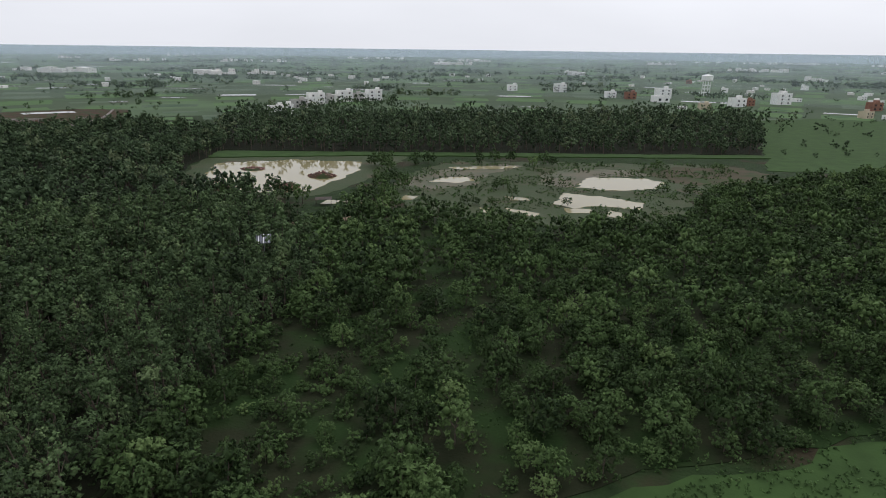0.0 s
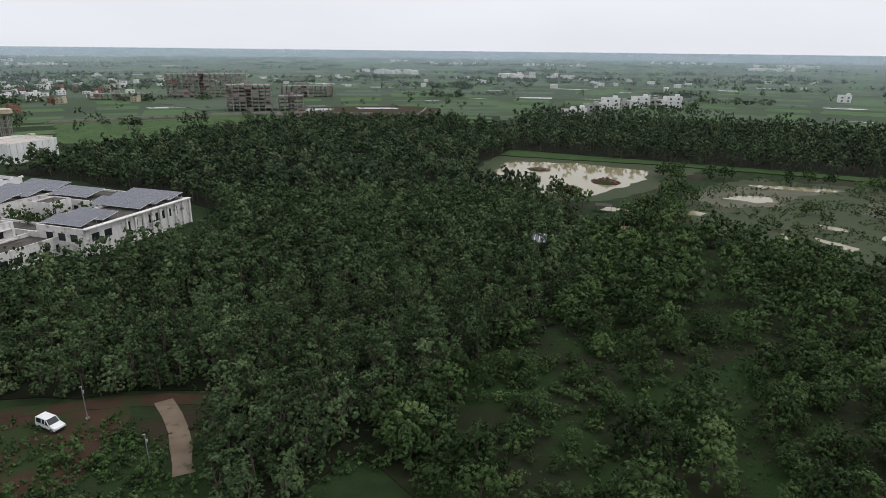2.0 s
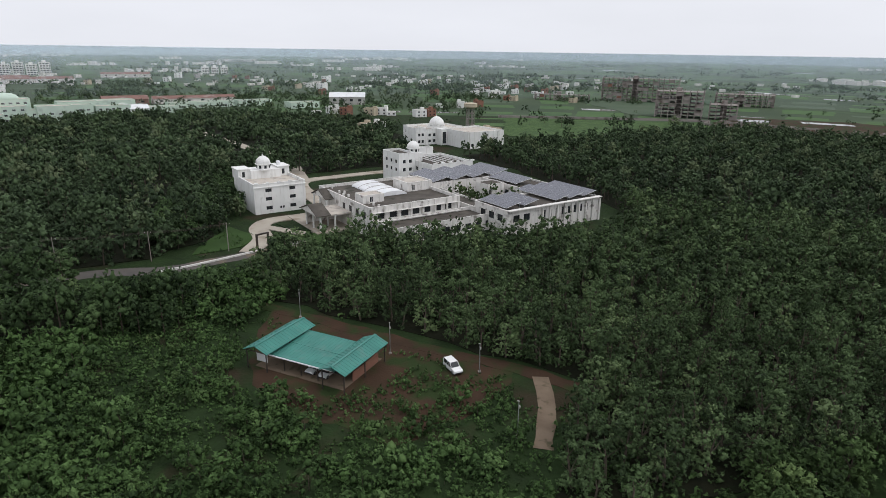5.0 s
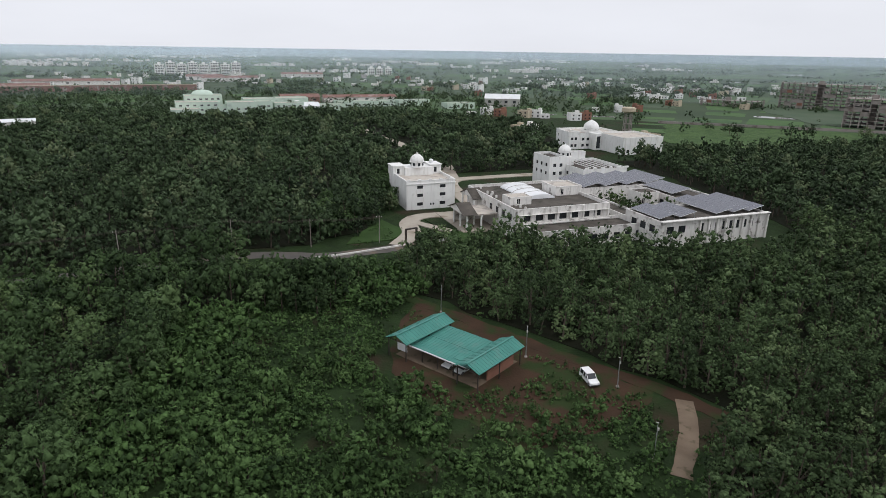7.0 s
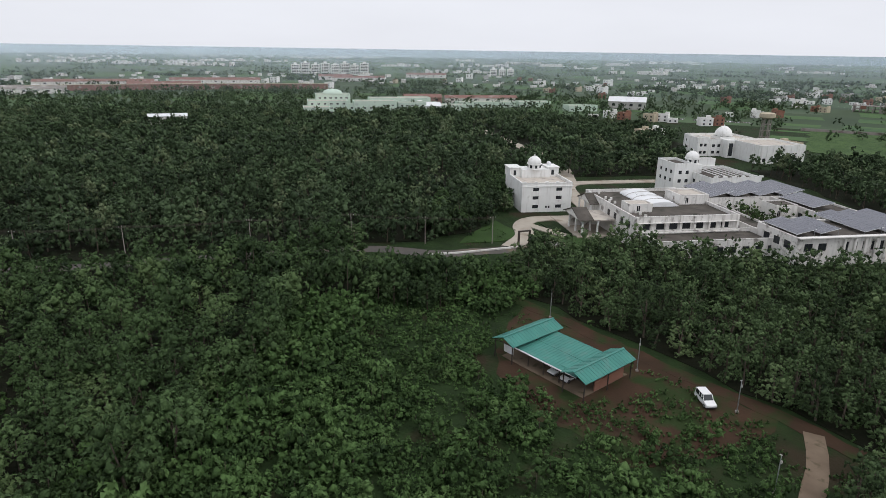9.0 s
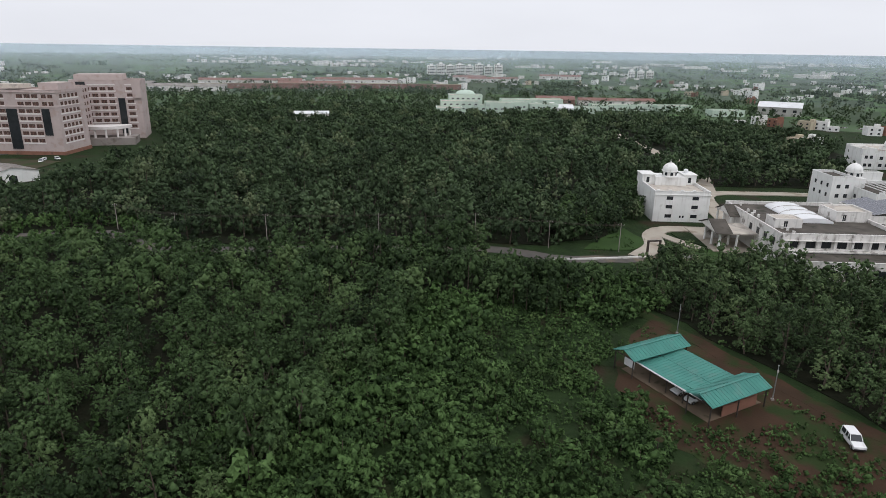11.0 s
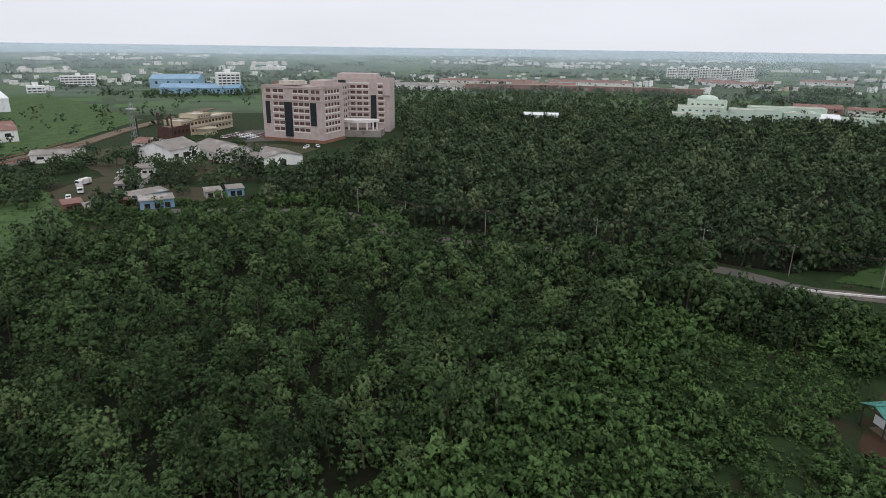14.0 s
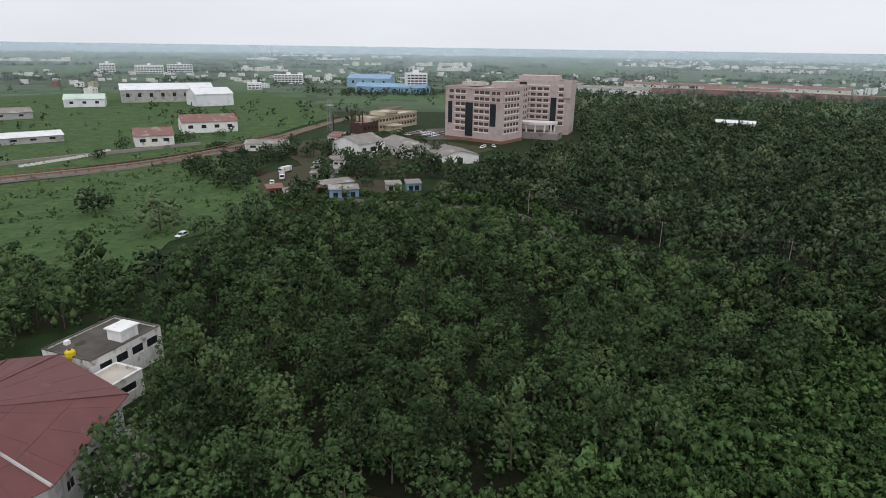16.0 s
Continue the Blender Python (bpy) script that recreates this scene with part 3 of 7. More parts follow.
# trees round the hall and the house
nearw += [(-24, -78, 1.1), (-28, -86, 1.2), (-27, -94, 1.0), (-32, -100, 1.2), (-21, -72, 1.0), (-17, -66, 1.0), (-30, -78, 1.2), (-34, -90, 1.2), (-36, -106, 1.1), (-38, -114, 1.2), (-36, -122, 1.1), (-12, -62, 0.9), (-24, -66, 1.1), (-19, -70, 1.0), (-22, -75, 1.1), (-24, -81, 1.1), (-15, -64, 0.9), (-26, -89, 1.1), (-18, -60, 0.9), (-28, -72, 1.2),
          (-30, -130, 1.2), (-22, -134, 1.3), (-14, -136, 1.3), (-6, -134, 1.3), (2, -132, 1.2), (-34, -138, 1.3), (-26, -142, 1.3), (-16, -144, 1.3), (-4, -146, 1.3), (8, -140, 1.3), (-10, -128, 1.1), (-40, -130, 1.2), (-46, -136, 1.2), (0, -124, 1.1), (-40, -146, 1.2), (-52, -150, 1.2), (-30, -152, 1.1),
          (-18, -80, 1.6), (-23.5, -82, 1.5), (-17, -70, 1.5), (-22, -73, 1.5), (-13.5, -70, 1.5), (-27, -91, 1.4), (-20, -65, 1.4), (-15, -75, 1.5),
          (-21, -178, 1.5), (-23, -165, 1.5), (-27, -156, 1.5), (-33, -158, 1.5), (-18, -155, 1.5), (-23, -146, 1.4), (-31, -144, 1.4), (-36, -149, 1.5), (-14, -142, 1.5), (-18, -138, 1.4), (-10, -160, 1.5), (-6, -172, 1.5), (0, -160, 1.4)]
nearw = [(x, y, s * (0.85 if y < -55 and s > 0.9 else 1.0)) for x, y, s in nearw]
nearw += [(-30, -58, 1.0), (-33, -65, 1.1), (-38, -60, 1.0), (-36, -72, 1.1), (-42, -54, 1.0), (-27, -63, 0.9), (-34, -53, 0.9), (-44, -63, 1.1)]
# the wood's tip between the road and the shed
nearw += scatter(23, [(-160, -14), (-158, 4), (-154, 14), (-144, 14), (-134, 10), (-124, 4), (-124, -4), (-132, -12), (-140, -16)], 4.4, 0.95, [], [(ROAD, 4), (RED_ROAD, 4)], smin=0.7, smax=1.25)
nearw = [(x, y, min(s, (x + 167) * 0.036)) if -15 < y < 24 and x < -132 else (x, y, s) for x, y, s in nearw if not (-15 < y < 24 and x < -158)]
MIXED_MID = kinds(280, 7, 3.6, 8.6, 9, 570, 0.37, 0.16, True)
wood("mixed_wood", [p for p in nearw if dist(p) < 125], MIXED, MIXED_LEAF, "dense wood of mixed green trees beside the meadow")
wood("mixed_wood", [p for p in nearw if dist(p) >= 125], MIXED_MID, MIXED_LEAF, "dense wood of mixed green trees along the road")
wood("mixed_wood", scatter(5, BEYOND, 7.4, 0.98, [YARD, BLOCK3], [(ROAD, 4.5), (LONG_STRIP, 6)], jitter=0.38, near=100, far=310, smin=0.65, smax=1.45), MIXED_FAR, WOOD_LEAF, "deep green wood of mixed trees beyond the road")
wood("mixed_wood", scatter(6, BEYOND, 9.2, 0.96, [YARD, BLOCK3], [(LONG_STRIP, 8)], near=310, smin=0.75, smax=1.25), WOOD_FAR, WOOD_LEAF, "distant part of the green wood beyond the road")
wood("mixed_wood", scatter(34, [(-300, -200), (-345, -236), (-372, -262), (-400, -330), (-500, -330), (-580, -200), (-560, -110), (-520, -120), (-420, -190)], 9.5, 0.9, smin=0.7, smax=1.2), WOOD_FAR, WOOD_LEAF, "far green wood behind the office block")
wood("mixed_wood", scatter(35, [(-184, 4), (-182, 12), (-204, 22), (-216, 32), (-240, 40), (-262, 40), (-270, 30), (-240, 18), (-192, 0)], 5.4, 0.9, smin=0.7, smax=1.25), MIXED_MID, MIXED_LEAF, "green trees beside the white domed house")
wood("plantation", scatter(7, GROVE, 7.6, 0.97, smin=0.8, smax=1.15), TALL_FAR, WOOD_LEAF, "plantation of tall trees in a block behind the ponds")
# scrub and weeds
patch = random.Random(9)


def patchy(places, size, cut):
    return [p for p in places if noise.noise((p[0] / size, p[1] / size, 4.0)) > cut]


scrub = [(x, y, s * patch.uniform(0.6, 1.7)) for x, y, s in patchy(scatter(8, SCRUB_POLY, 2.5, 0.9, [], [(TRACK_LINE, 2.5)], near=38), 9, -0.2)]
scrub += [(x, y, s * patch.uniform(1.0, 2.0)) for x, y, s in scatter(22, [(-50, -38), (-62, -32), (-80, -28), (-100, -20), (-96, -4), (-76, -2), (-58, -14), (-44, -24)], 3.0, 0.7, near=42)]
scrub = [p for p in scrub if not (p[0] < -70 and p[1] > 24 and patch.random() < 0.8)]
scrub += [(x, y, s * patch.uniform(1.2, 2.2)) for x, y, s in scatter(33, [(-100, -196), (-126, -156), (-150, -128), (-146, -108), (-172, -112), (-176, -140), (-160, -172), (-128, -206), (-112, -212)], 4.0, 0.8, [], [(ROAD, 4.6)])]
scrub += [(x, y, s * patch.uniform(1.1, 2.3)) for x, y, s in scatter(36, [(-134, -28), (-126, -12), (-98, -12), (-84, -20), (-60, -24), (-48, -36), (-60, -48), (-90, -40)], 2.9, 0.85, near=42)]
scrub += [(x, y, s * patch.uniform(1.2, 2.2)) for x, y, s in scatter(38, [(-148, 8), (-152, 22), (-136, 28), (-130, 22), (-122, 14), (-132, 4)], 2.7, 0.9, [], [(RED_ROAD, 2.4)])]
wood("scrub", scrub, SHRUB, WEED_LEAF, "thick green scrub and young bushes before the shed", "bushes")
weeds = patchy(scatter(10, SCRUB_POLY, 1.5, 0.95, [], [(TRACK_LINE, 2.0)], near=45, smin=0.7, smax=1.5), 6, -0.22)
weeds += scatter(11, MEADOW, 1.6, 0.97, smin=0.9, smax=1.9) + patchy(scatter(12, [(-128, 6), (-138, 16), (-122, 34), (-104, 44), (-84, 56), (-78, 52), (-100, 38), (-112, 22), (-108, 8)], 1.6, 0.8, [], [(RED_ROAD, 3.2)]), 5, 0.05)
weeds += patchy(scatter(13, [(-44, 60), (-40, 120), (-20, 150), (40, 160), (60, 90), (20, 66), (0, 52)], 2.6, 0.7, smin=0.5, smax=1.1), 9, 0.0)
weeds += scatter(17, [(4, 52), (3, 91), (-1, 125), (-8, 186), (-3, 186), (5, 125), (9, 91), (10, 52)], 1.9, 0.75, smin=0.5, smax=1.1) + patchy(scatter(18, [(14, 52), (30, 68), (48, 72), (90, 76), (110, 60), (70, 40), (20, 40)], 1.8, 0.8, smin=0.5, smax=1.0), 7, -0.05)
weeds += patchy(scatter(19, MARSH, 2.6, 0.8, smin=0.6, smax=1.6), 14, -0.1) + patchy(scatter(21, [(-176, 10), (-200, 22), (-186, 30), (-150, 20), (-128, 6)], 2.2, 0.7, [], [(ROAD, 4.5)], smin=0.6, smax=1.2), 7, -0.1)
weeds += [(x, y, s * 2.0) for x, y, s in scatter(24, NEAR_POLY, 4.2, 0.85, near=42, far=120)]
weeds += patchy(scatter(31, [(-80, 50), (-76, 44), (-66, 40), (-58, 30), (-44, 28), (-42, 62), (-60, 60), (-72, 66), (-72, 52)], 1.7, 0.9, [], [(TRACK_LINE, 1.9)], smin=0.6, smax=1.5), 5, -0.3)
weeds += patchy(scatter(32, TEAK_POLY, 3.0, 0.8, [YARD], [(RED_ROAD, 3)], far=110, smin=0.8, smax=1.6), 6, -0.2)
weeds += [(x, y, s * 1.6) for x, y, s in patchy(scatter(37, [(-34, -160), (-60, -182), (-100, -200), (-118, -230), (-136, -310), (-40, -290), (40, -284), (40, -170)], 4.2, 0.8), 12, 0.0)]
weeds += patchy(scatter(39, [(12, 58), (30, 73), (62, 82), (95, 84), (130, 86), (130, 72), (70, 68), (34, 60), (18, 50)], 1.7, 0.85, smin=0.4, smax=1.0), 6, -0.15)
weeds = [p for p in weeds if not any(inside(p[:2], w) for w in WATERS)]
wood("weeds", weeds, WEED, WEED_LEAF, "low leafy weeds covering the rough ground", "weeds")
bushes = patchy(scatter(14, ORCH_POLY, 4.2, 0.8, [], [(PATH_LINE, 2.5)], near=55, far=140), 10, -0.1) + scatter(15, MEADOW, 5, 0.5) + patchy(scatter(16, [(-44, 60), (-36, 112), (-10, 110), (2, 60)], 3.4, 0.7), 6, -0.1)
wood("scrub", bushes, SHRUB, SHRUB_LEAF, "low bushes between the orchard trees", "bushes")

# ---- building kit ----
def gather(lo, hi, cuts):
    return sorted({lo, hi, *(c for c in cuts if lo < c < hi)})


def wall_mesh(bm, length, z0, z1, th, holes):
    """A wall along x with its outer face at y = 0 and openings cut right through it. holes: x0, x1, z0, z1."""
    xs = gather(0, length, [c for h in holes for c in h[:2]])
    run = None
    for a, b in zip(xs, xs[1:]):
        mid = (a + b) / 2
        spans, z = [], z0
        for h in sorted((h for h in holes if h[0] < mid < h[1]), key=lambda h: h[2]):
            spans.append((z, h[2]))
            z = h[3]
        spans.append((z, z1))
        for lo, hi in spans:
            if hi - lo > 1e-4:
                box(bm, a, b, 0, th, lo, hi)


PANE_MESH = {}


def window_meshes(w, h, frame_mat, key):
    """A frame with a mullion and a rail, and its glass."""
    k = (round(w, 2), round(h, 2), key)
    if k not in PANE_MESH:
        t = min(0.09, w * 0.08)
        a = boxes((0, w, 0, 0.08, 0, t), (0, w, 0, 0.08, h - t, h), (0, t, 0, 0.08, t, h - t), (w - t, w, 0, 0.08, t, h - t), (w / 2 - t / 2, w / 2 + t / 2, 0.01, 0.07, t, h - t))
        b = boxes((t, w - t, 0.03, 0.05, t, h - t))
        out = []
        for bm, mat, n in ((a, frame_mat, "window"), (b, BROWN_GLASS if frame_mat is BRICK_RED else GLASS, "pane")):
            me = bpy.data.meshes.new(n)
            bm.to_mesh(me)
            bm.free()
            me.materials.append(mat)
            out.append(me)
        PANE_MESH[k] = out
    return PANE_MESH[k]


def facade(parent, p, q, z0, z1, holes, mat, th=0.3, name="wall", frame_mat=None, panes=True, label=""):
    """A wall from p to q in the plan of its building; outside is on the right of that way. Fills the openings with windows."""
    p, q = Vector(p), Vector(q)
    d = (q - p).normalized()
    m = Matrix(((d.x, -d.y, 0, p.x), (d.y, d.x, 0, p.y), (0, 0, 1, 0), (0, 0, 0, 1)))
    bm = bmesh.new()
    wall_mesh(bm, (q - p).length, z0, z1, th, holes)
    bmesh.ops.remove_doubles(bm, verts=bm.verts, dist=0.0005)
    bmesh.ops.transform(bm, matrix=m, verts=bm.verts)
    w = part(name, bm, mat, parent, label)
    if panes:
        for h in holes:
            fr, gl = window_meshes(h[1] - h[0], h[3] - h[2], frame_mat or mat, (frame_mat or mat).name)
            a = new("window", fr)
            a.parent = w
            a.matrix_basis = m @ Matrix.Translation((h[0], th * 0.45, h[2]))
            b = new("pane", gl)
            b.parent = a
    return w


def row(u0, u1, n, w, z, h):
    """n openings of width w, evenly spread from u0 to u1."""
    gap = (u1 - u0) / n
    return [(u0 + gap * (i + 0.5) - w / 2, u0 + gap * (i + 0.5) + w / 2, z, z + h) for i in range(n)]


def shell(parent, x0, x1, y0, y1, z0, z1, mat, holes=None, parapet=0.8, roof=None, th=0.3, frame_mat=None, coping=None):
    """Four walls, a roof behind a parapet and its coping. holes by side: e (x1), n (y1), w (x0), s (y0), measured along the wall seen from outside, left to right."""
    holes = holes or {}
    top = z1 + parapet
    for k, p, q in (("e", (x1, y0), (x1, y1)), ("n", (x1 - th, y1), (x0 + th, y1)), ("w", (x0, y1), (x0, y0)), ("s", (x0 + th, y0), (x1 - th, y0))):
        facade(parent, p, q, z0, top, holes.get(k, []), mat, th, frame_mat=frame_mat)
    part("roof", boxes((x0 + th, x1 - th, y0 + th, y1 - th, z1 - 0.25, z1)), roof or DARK_ROOF, parent, "flat stained roof")
    if parapet > 0.3:
        o, t = 0.08, 0.12
        bm = boxes((x1 - th - o, x1 + o, y0 - o, y1 + o, top, top + t), (x0 - o, x0 + th + o, y0 - o, y1 + o, top, top + t),
                   (x0 + th + o, x1 - th - o, y1 - th - o, y1 + o, top, top + t), (x0 + th + o, x1 - th - o, y0 - o, y0 + th + o, top, top + t))
        part("coping", bm, coping or mat, parent)


def lathe(profile, sides=20, bm=None, at=(0, 0)):
    """A turned shape: radius and height pairs."""
    bm = bm or bmesh.new()
    rows = [[bm.verts.new((at[0] + r * math.cos(a * math.tau / sides), at[1] + r * math.sin(a * math.tau / sides), z)) for a in range(sides)] for r, z in profile]
    for p, q in zip(rows, rows[1:]):
        for a in range(sides):
            b = (a + 1) % sides
            bm.faces.new((p[a], p[b], q[b], q[a]))
    bm.faces.new(rows[-1])
    bm.faces.new(rows[0][::-1])
    return bm


def tube(a, b, r, sides=6, bm=None, r2=None):
    """A round bar from a to b."""
    bm = bm or bmesh.new()
    a, b = Vector(a), Vector(b)
    turn = (b - a).to_track_quat("Z", "Y").to_matrix()
    rows = []
    for p, q in ((a, r), (b, r if r2 is None else r2)):
        rows.append([bm.verts.new(p + turn @ Vector((q * math.cos(k * math.tau / sides), q * math.sin(k * math.tau / sides), 0))) for k in range(sides)])
    for k in range(sides):
        j = (k + 1) % sides
        bm.faces.new((rows[0][k], rows[0][j], rows[1][j], rows[1][k]))
    bm.faces.new(rows[1])
    bm.faces.new(rows[0][::-1])
    return bm


def dome(parent, x, y, z, r, drum):
    """A drum with small windows, a ribbed dome and a finial."""
    part("drum", lathe([(r * 1.12, z), (r * 1.12, z + 0.25), (r * 0.98, z + 0.3), (r * 0.98, z + drum - 0.3), (r * 1.15, z + drum - 0.2), (r * 1.15, z + drum)], 16, None, (x, y)), WHITE, parent)
    prof = [(r * math.cos(a * math.pi / 24) * (1 + 0.06 * math.sin(a * math.pi / 6)), z + drum + r * 1.12 * math.sin(a * math.pi / 24)) for a in range(12)] + [(0.12, z + drum + r * 1.15)]
    part("dome", lathe(prof, 24, None, (x, y)), WHITE, parent, "smooth white dome", True)
    part("finial", lathe([(0.1, z + drum + r * 1.12), (0.28, z + drum + r * 1.12 + 0.35), (0.05, z + drum + r * 1.12 + 0.6), (0.03, z + drum + r * 1.12 + 1.3)], 8, None, (x, y)), WHITE, parent)
    for i in range(8):
        a = i * math.tau / 8
        bm = boxes((r * 0.97, r * 1.0, -r * 0.17, r * 0.17, z + 0.6, z + drum - 0.5))
        bmesh.ops.transform(bm, matrix=Matrix.Translation((x, y, 0)) @ Matrix.Rotation(a, 4, "Z"), verts=bm.verts)
        part("window", bm, GLASS, parent)


def gable(bm, x0, x1, y0, y1, eave, ridge, th=0.08, along="x", over=0.0):
    """Two roof slopes with thickness, the ridge along x or y."""
    def at(u, v, z):
        return (u, v, z) if along == "x" else (v, u, z)
    a0, a1, b0, b1 = (x0, x1, y0, y1) if along == "x" else (y0, y1, x0, x1)
    mid = (b0 + b1) / 2
    for b in (b0, b1):
        pts = [at(a0, b, eave), at(a1, b, eave), at(a1, mid, ridge), at(a0, mid, ridge)]
        lo = [bm.verts.new(p) for p in pts]
        hi = [bm.verts.new((p[0], p[1], p[2] + th)) for p in pts]
        bm.faces.new(hi)
        bm.faces.new(lo[::-1])
        for i in range(4):
            j = (i + 1) % 4
            bm.faces.new((lo[i], lo[j], hi[j], hi[i]))
    bmesh.ops.recalc_face_normals(bm, faces=bm.faces)
    return bm


def ribbed_slab(pts, th, gap, mat, name, parent, label="", rib=0.05):
    """A sheet over four corners, with ribs running from the first side to the opposite one: one folded piece."""
    a, b, c, d = (Vector(p) for p in pts)
    n = max(2, int((b - a).length / gap))
    w = 0.045 / (b - a).length
    prof = [(0, 0)]
    for i in range(n):
        t = (i + 0.5) / n
        prof += [(t - w, 0), (t - w, rib), (t + w, rib), (t + w, 0)]
    prof.append((1, 0))
    bm = bmesh.new()
    rows = []
    for p, q in ((a, b), (d, c)):
        top = [bm.verts.new(p.lerp(q, t) + Vector((0, 0, th + z))) for t, z in prof]
        rows.append([bm.verts.new(p), *top, bm.verts.new(q)])
    for i in range(len(rows[0])):
        j = (i + 1) % len(rows[0])
        bm.faces.new((rows[0][i], rows[0][j], rows[1][j], rows[1][i]))
    bm.faces.new(rows[0][::-1])
    bm.faces.new(rows[1])
    bmesh.ops.recalc_face_normals(bm, faces=bm.faces)
    return part(name, bm, mat, parent, label)


def pitched_roof(parent, x0, x1, y0, y1, eave, ridge, mat, gap, along="x", name="roof_slope", th=0.08, label=""):
    """Two ribbed slopes and a ridge cap."""
    mid = (y0 + y1) / 2 if along == "x" else (x0 + x1) / 2
    if along == "x":
        for y in (y0, y1):
            ribbed_slab([(x0, y, eave), (x1, y, eave), (x1, mid, ridge), (x0, mid, ridge)], th, gap, mat, name, parent, label)
        part("ridge_cap", boxes((x0, x1, mid - 0.22, mid + 0.22, ridge + th, ridge + th + 0.1)), mat, parent)
    else:
        for x in (x0, x1):
            ribbed_slab([(x, y0, eave), (x, y1, eave), (mid, y1, ridge), (mid, y0, ridge)], th, gap, mat, name, parent, label)
        part("ridge_cap", boxes((mid - 0.22, mid + 0.22, y0, y1, ridge + th, ridge + th + 0.1)), mat, parent)


def vehicle(m, paint, label, category, group="", long=4.1, wide=1.7, high=1.5, van=False):
    """A car: body, cabin glass, wheels with rims, lamps, bumpers."""
    e = thing("car" if not van else "jeep", m, label, category, group)
    bm = bmesh.new()
    h, w = long / 2, wide / 2
    waist = high * 0.56
    side = [(-h, 0.35), (-h, waist * 0.95), (-h * 0.9, waist), (h * 0.5, waist), (h * 0.95, waist * 0.82), (h, waist * 0.6), (h, 0.35)]
    rows = [[bm.verts.new((x, y, z)) for x, z in side] for y in (-w, -w * 0.98, w * 0.98, w)]
    for p, q in zip(rows, rows[1:]):
        for i in range(len(side)):
            j = (i + 1) % len(side)
            bm.faces.new((p[i], p[j], q[j], q[i]))
    bm.faces.new(rows[0][::-1])
    bm.faces.new(rows[-1])
    bmesh.ops.recalc_face_normals(bm, faces=bm.faces)
    bmesh.ops.bevel(bm, geom=bm.edges[:], offset=0.05, segments=1, affect="EDGES")
    body = part("body", bm, paint, e)
    back = -h * 0.96 if van else -h * 0.82
    prof = [(back, waist), (back * 0.97, high - 0.06), (h * 0.12, high - 0.06), (h * 0.42, waist)]
    bm = bmesh.new()
    rows = [[bm.verts.new((x, y * (0.86 if z > waist else 0.96), z)) for x, z in prof] for y in (-w, w)]
    for i in range(4):
        j = (i + 1) % 4
        bm.faces.new((rows[0][i], rows[0][j], rows[1][j], rows[1][i]))
    bm.faces.new(rows[0][::-1])
    bm.faces.new(rows[1])
    bmesh.ops.recalc_face_normals(bm, faces=bm.faces)
    part("cabin_glass", bm, GLASS, e)
    part("roof_panel", boxes((back * 0.99, h * 0.15, -w * 0.88, w * 0.88, high - 0.07, high)), paint, e)
    for x in ((back * 0.98, -0.05 * h, h * 0.14) if not van else (back * 0.98, -h * 0.35, 0.0, h * 0.14)):
        for s in (-1, 1):
            part("pillar", tube((x if x < 0.1 * h else h * 0.42, s * w * 0.965, waist), (x, s * w * 0.87, high - 0.05), 0.055), paint, e)
    for x in (-h * 0.62, h * 0.62):
        for s in (-1, 1):
            t = part("wheel", tube((x, s * (w - 0.2), 0.33), (x, s * (w + 0.02), 0.33), 0.33, 14), RUBBER, e)
            part("rim", tube((x, s * (w + 0.021), 0.33), (x, s * (w + 0.03), 0.33), 0.2, 10), STEEL, t)
    for s in (-1, 1):
        part("headlight", boxes((h - 0.02, h + 0.03, s * w * 0.72 - 0.15, s * w * 0.72 + 0.15, waist * 0.62, waist * 0.8)), WHITE_SHEET, e)
        part("tail_light", boxes((-h - 0.03, -h + 0.02, s * w * 0.8 - 0.1, s * w * 0.8 + 0.1, waist * 0.6, waist * 0.85)), CAR_RED, e)
    for x in (h - 0.02, -h - 0.1):
        part("bumper", boxes((x, x + 0.12, -w * 0.95, w * 0.95, 0.35, 0.52)), BLACK_PLASTIC, e)
    return e


def lamp_pole(x, y, high, label, arm=0.0, group="lamp poles"):
    e = thing("lamp_pole", pose(x, y, 0, 0, 0, random.Random(int(x * 7)).uniform(0, 360)), label, "lamp pole", group)
    part("pole", tube((0, 0, 0), (0.1, 0, high), 0.09, 8, None, 0.06), STEEL, e)
    part("base", boxes((-0.25, 0.25, -0.25, 0.25, 0, 0.3)), BARE, e)
    part("lamp_head", boxes((0.0, 0.35, -0.08, 0.08, high - 0.08, high)), GREY_PAINT, e)
    part("meter_box", boxes((-0.15, 0.05, -0.12, 0.12, high - 1.2, high - 0.8)), GREY_PAINT, e)
    return e

# ---- water, roads and plots laid on the ground ----
LAID = []


def sheet(name, points, z, mat, label, category, uneven=0.8, seed=1, step=4.0, deep=0.3):
    z += 0.005 * len(LAID)
    LAID.append(name)
    return tagged(link_mesh(name, prism(wavy(points, uneven, seed, step), z - deep, z), mat), label, category, kind="structure")


tagged(link_mesh("road", strip(ROAD, 6, 0.06), ASPHALT), "worn grey campus road with sandy edges", "road", kind="structure")
tagged(link_mesh("road", strip(RED_ROAD, 3.4, 0.07, rough=0.4), RED_SOIL), "dark red earth road along the teak wood", "road", kind="structure")
tagged(link_mesh("track", strip(TRACK_LINE, 2.9, 0.1, 2.6, rough=0.22), TRACK), "pale sandy dirt track joining the red road", "road", kind="structure")
sheet("yard", [(-116, 16), (-128, 22), (-118, 31), (-98, 45), (-84, 56), (-78, 50), (-74, 40), (-72, 28), (-84, 18), (-98, 14)], 0.04, RED_SOIL, "bare red earth yard round the green shed", "yard", 1.5, 3)
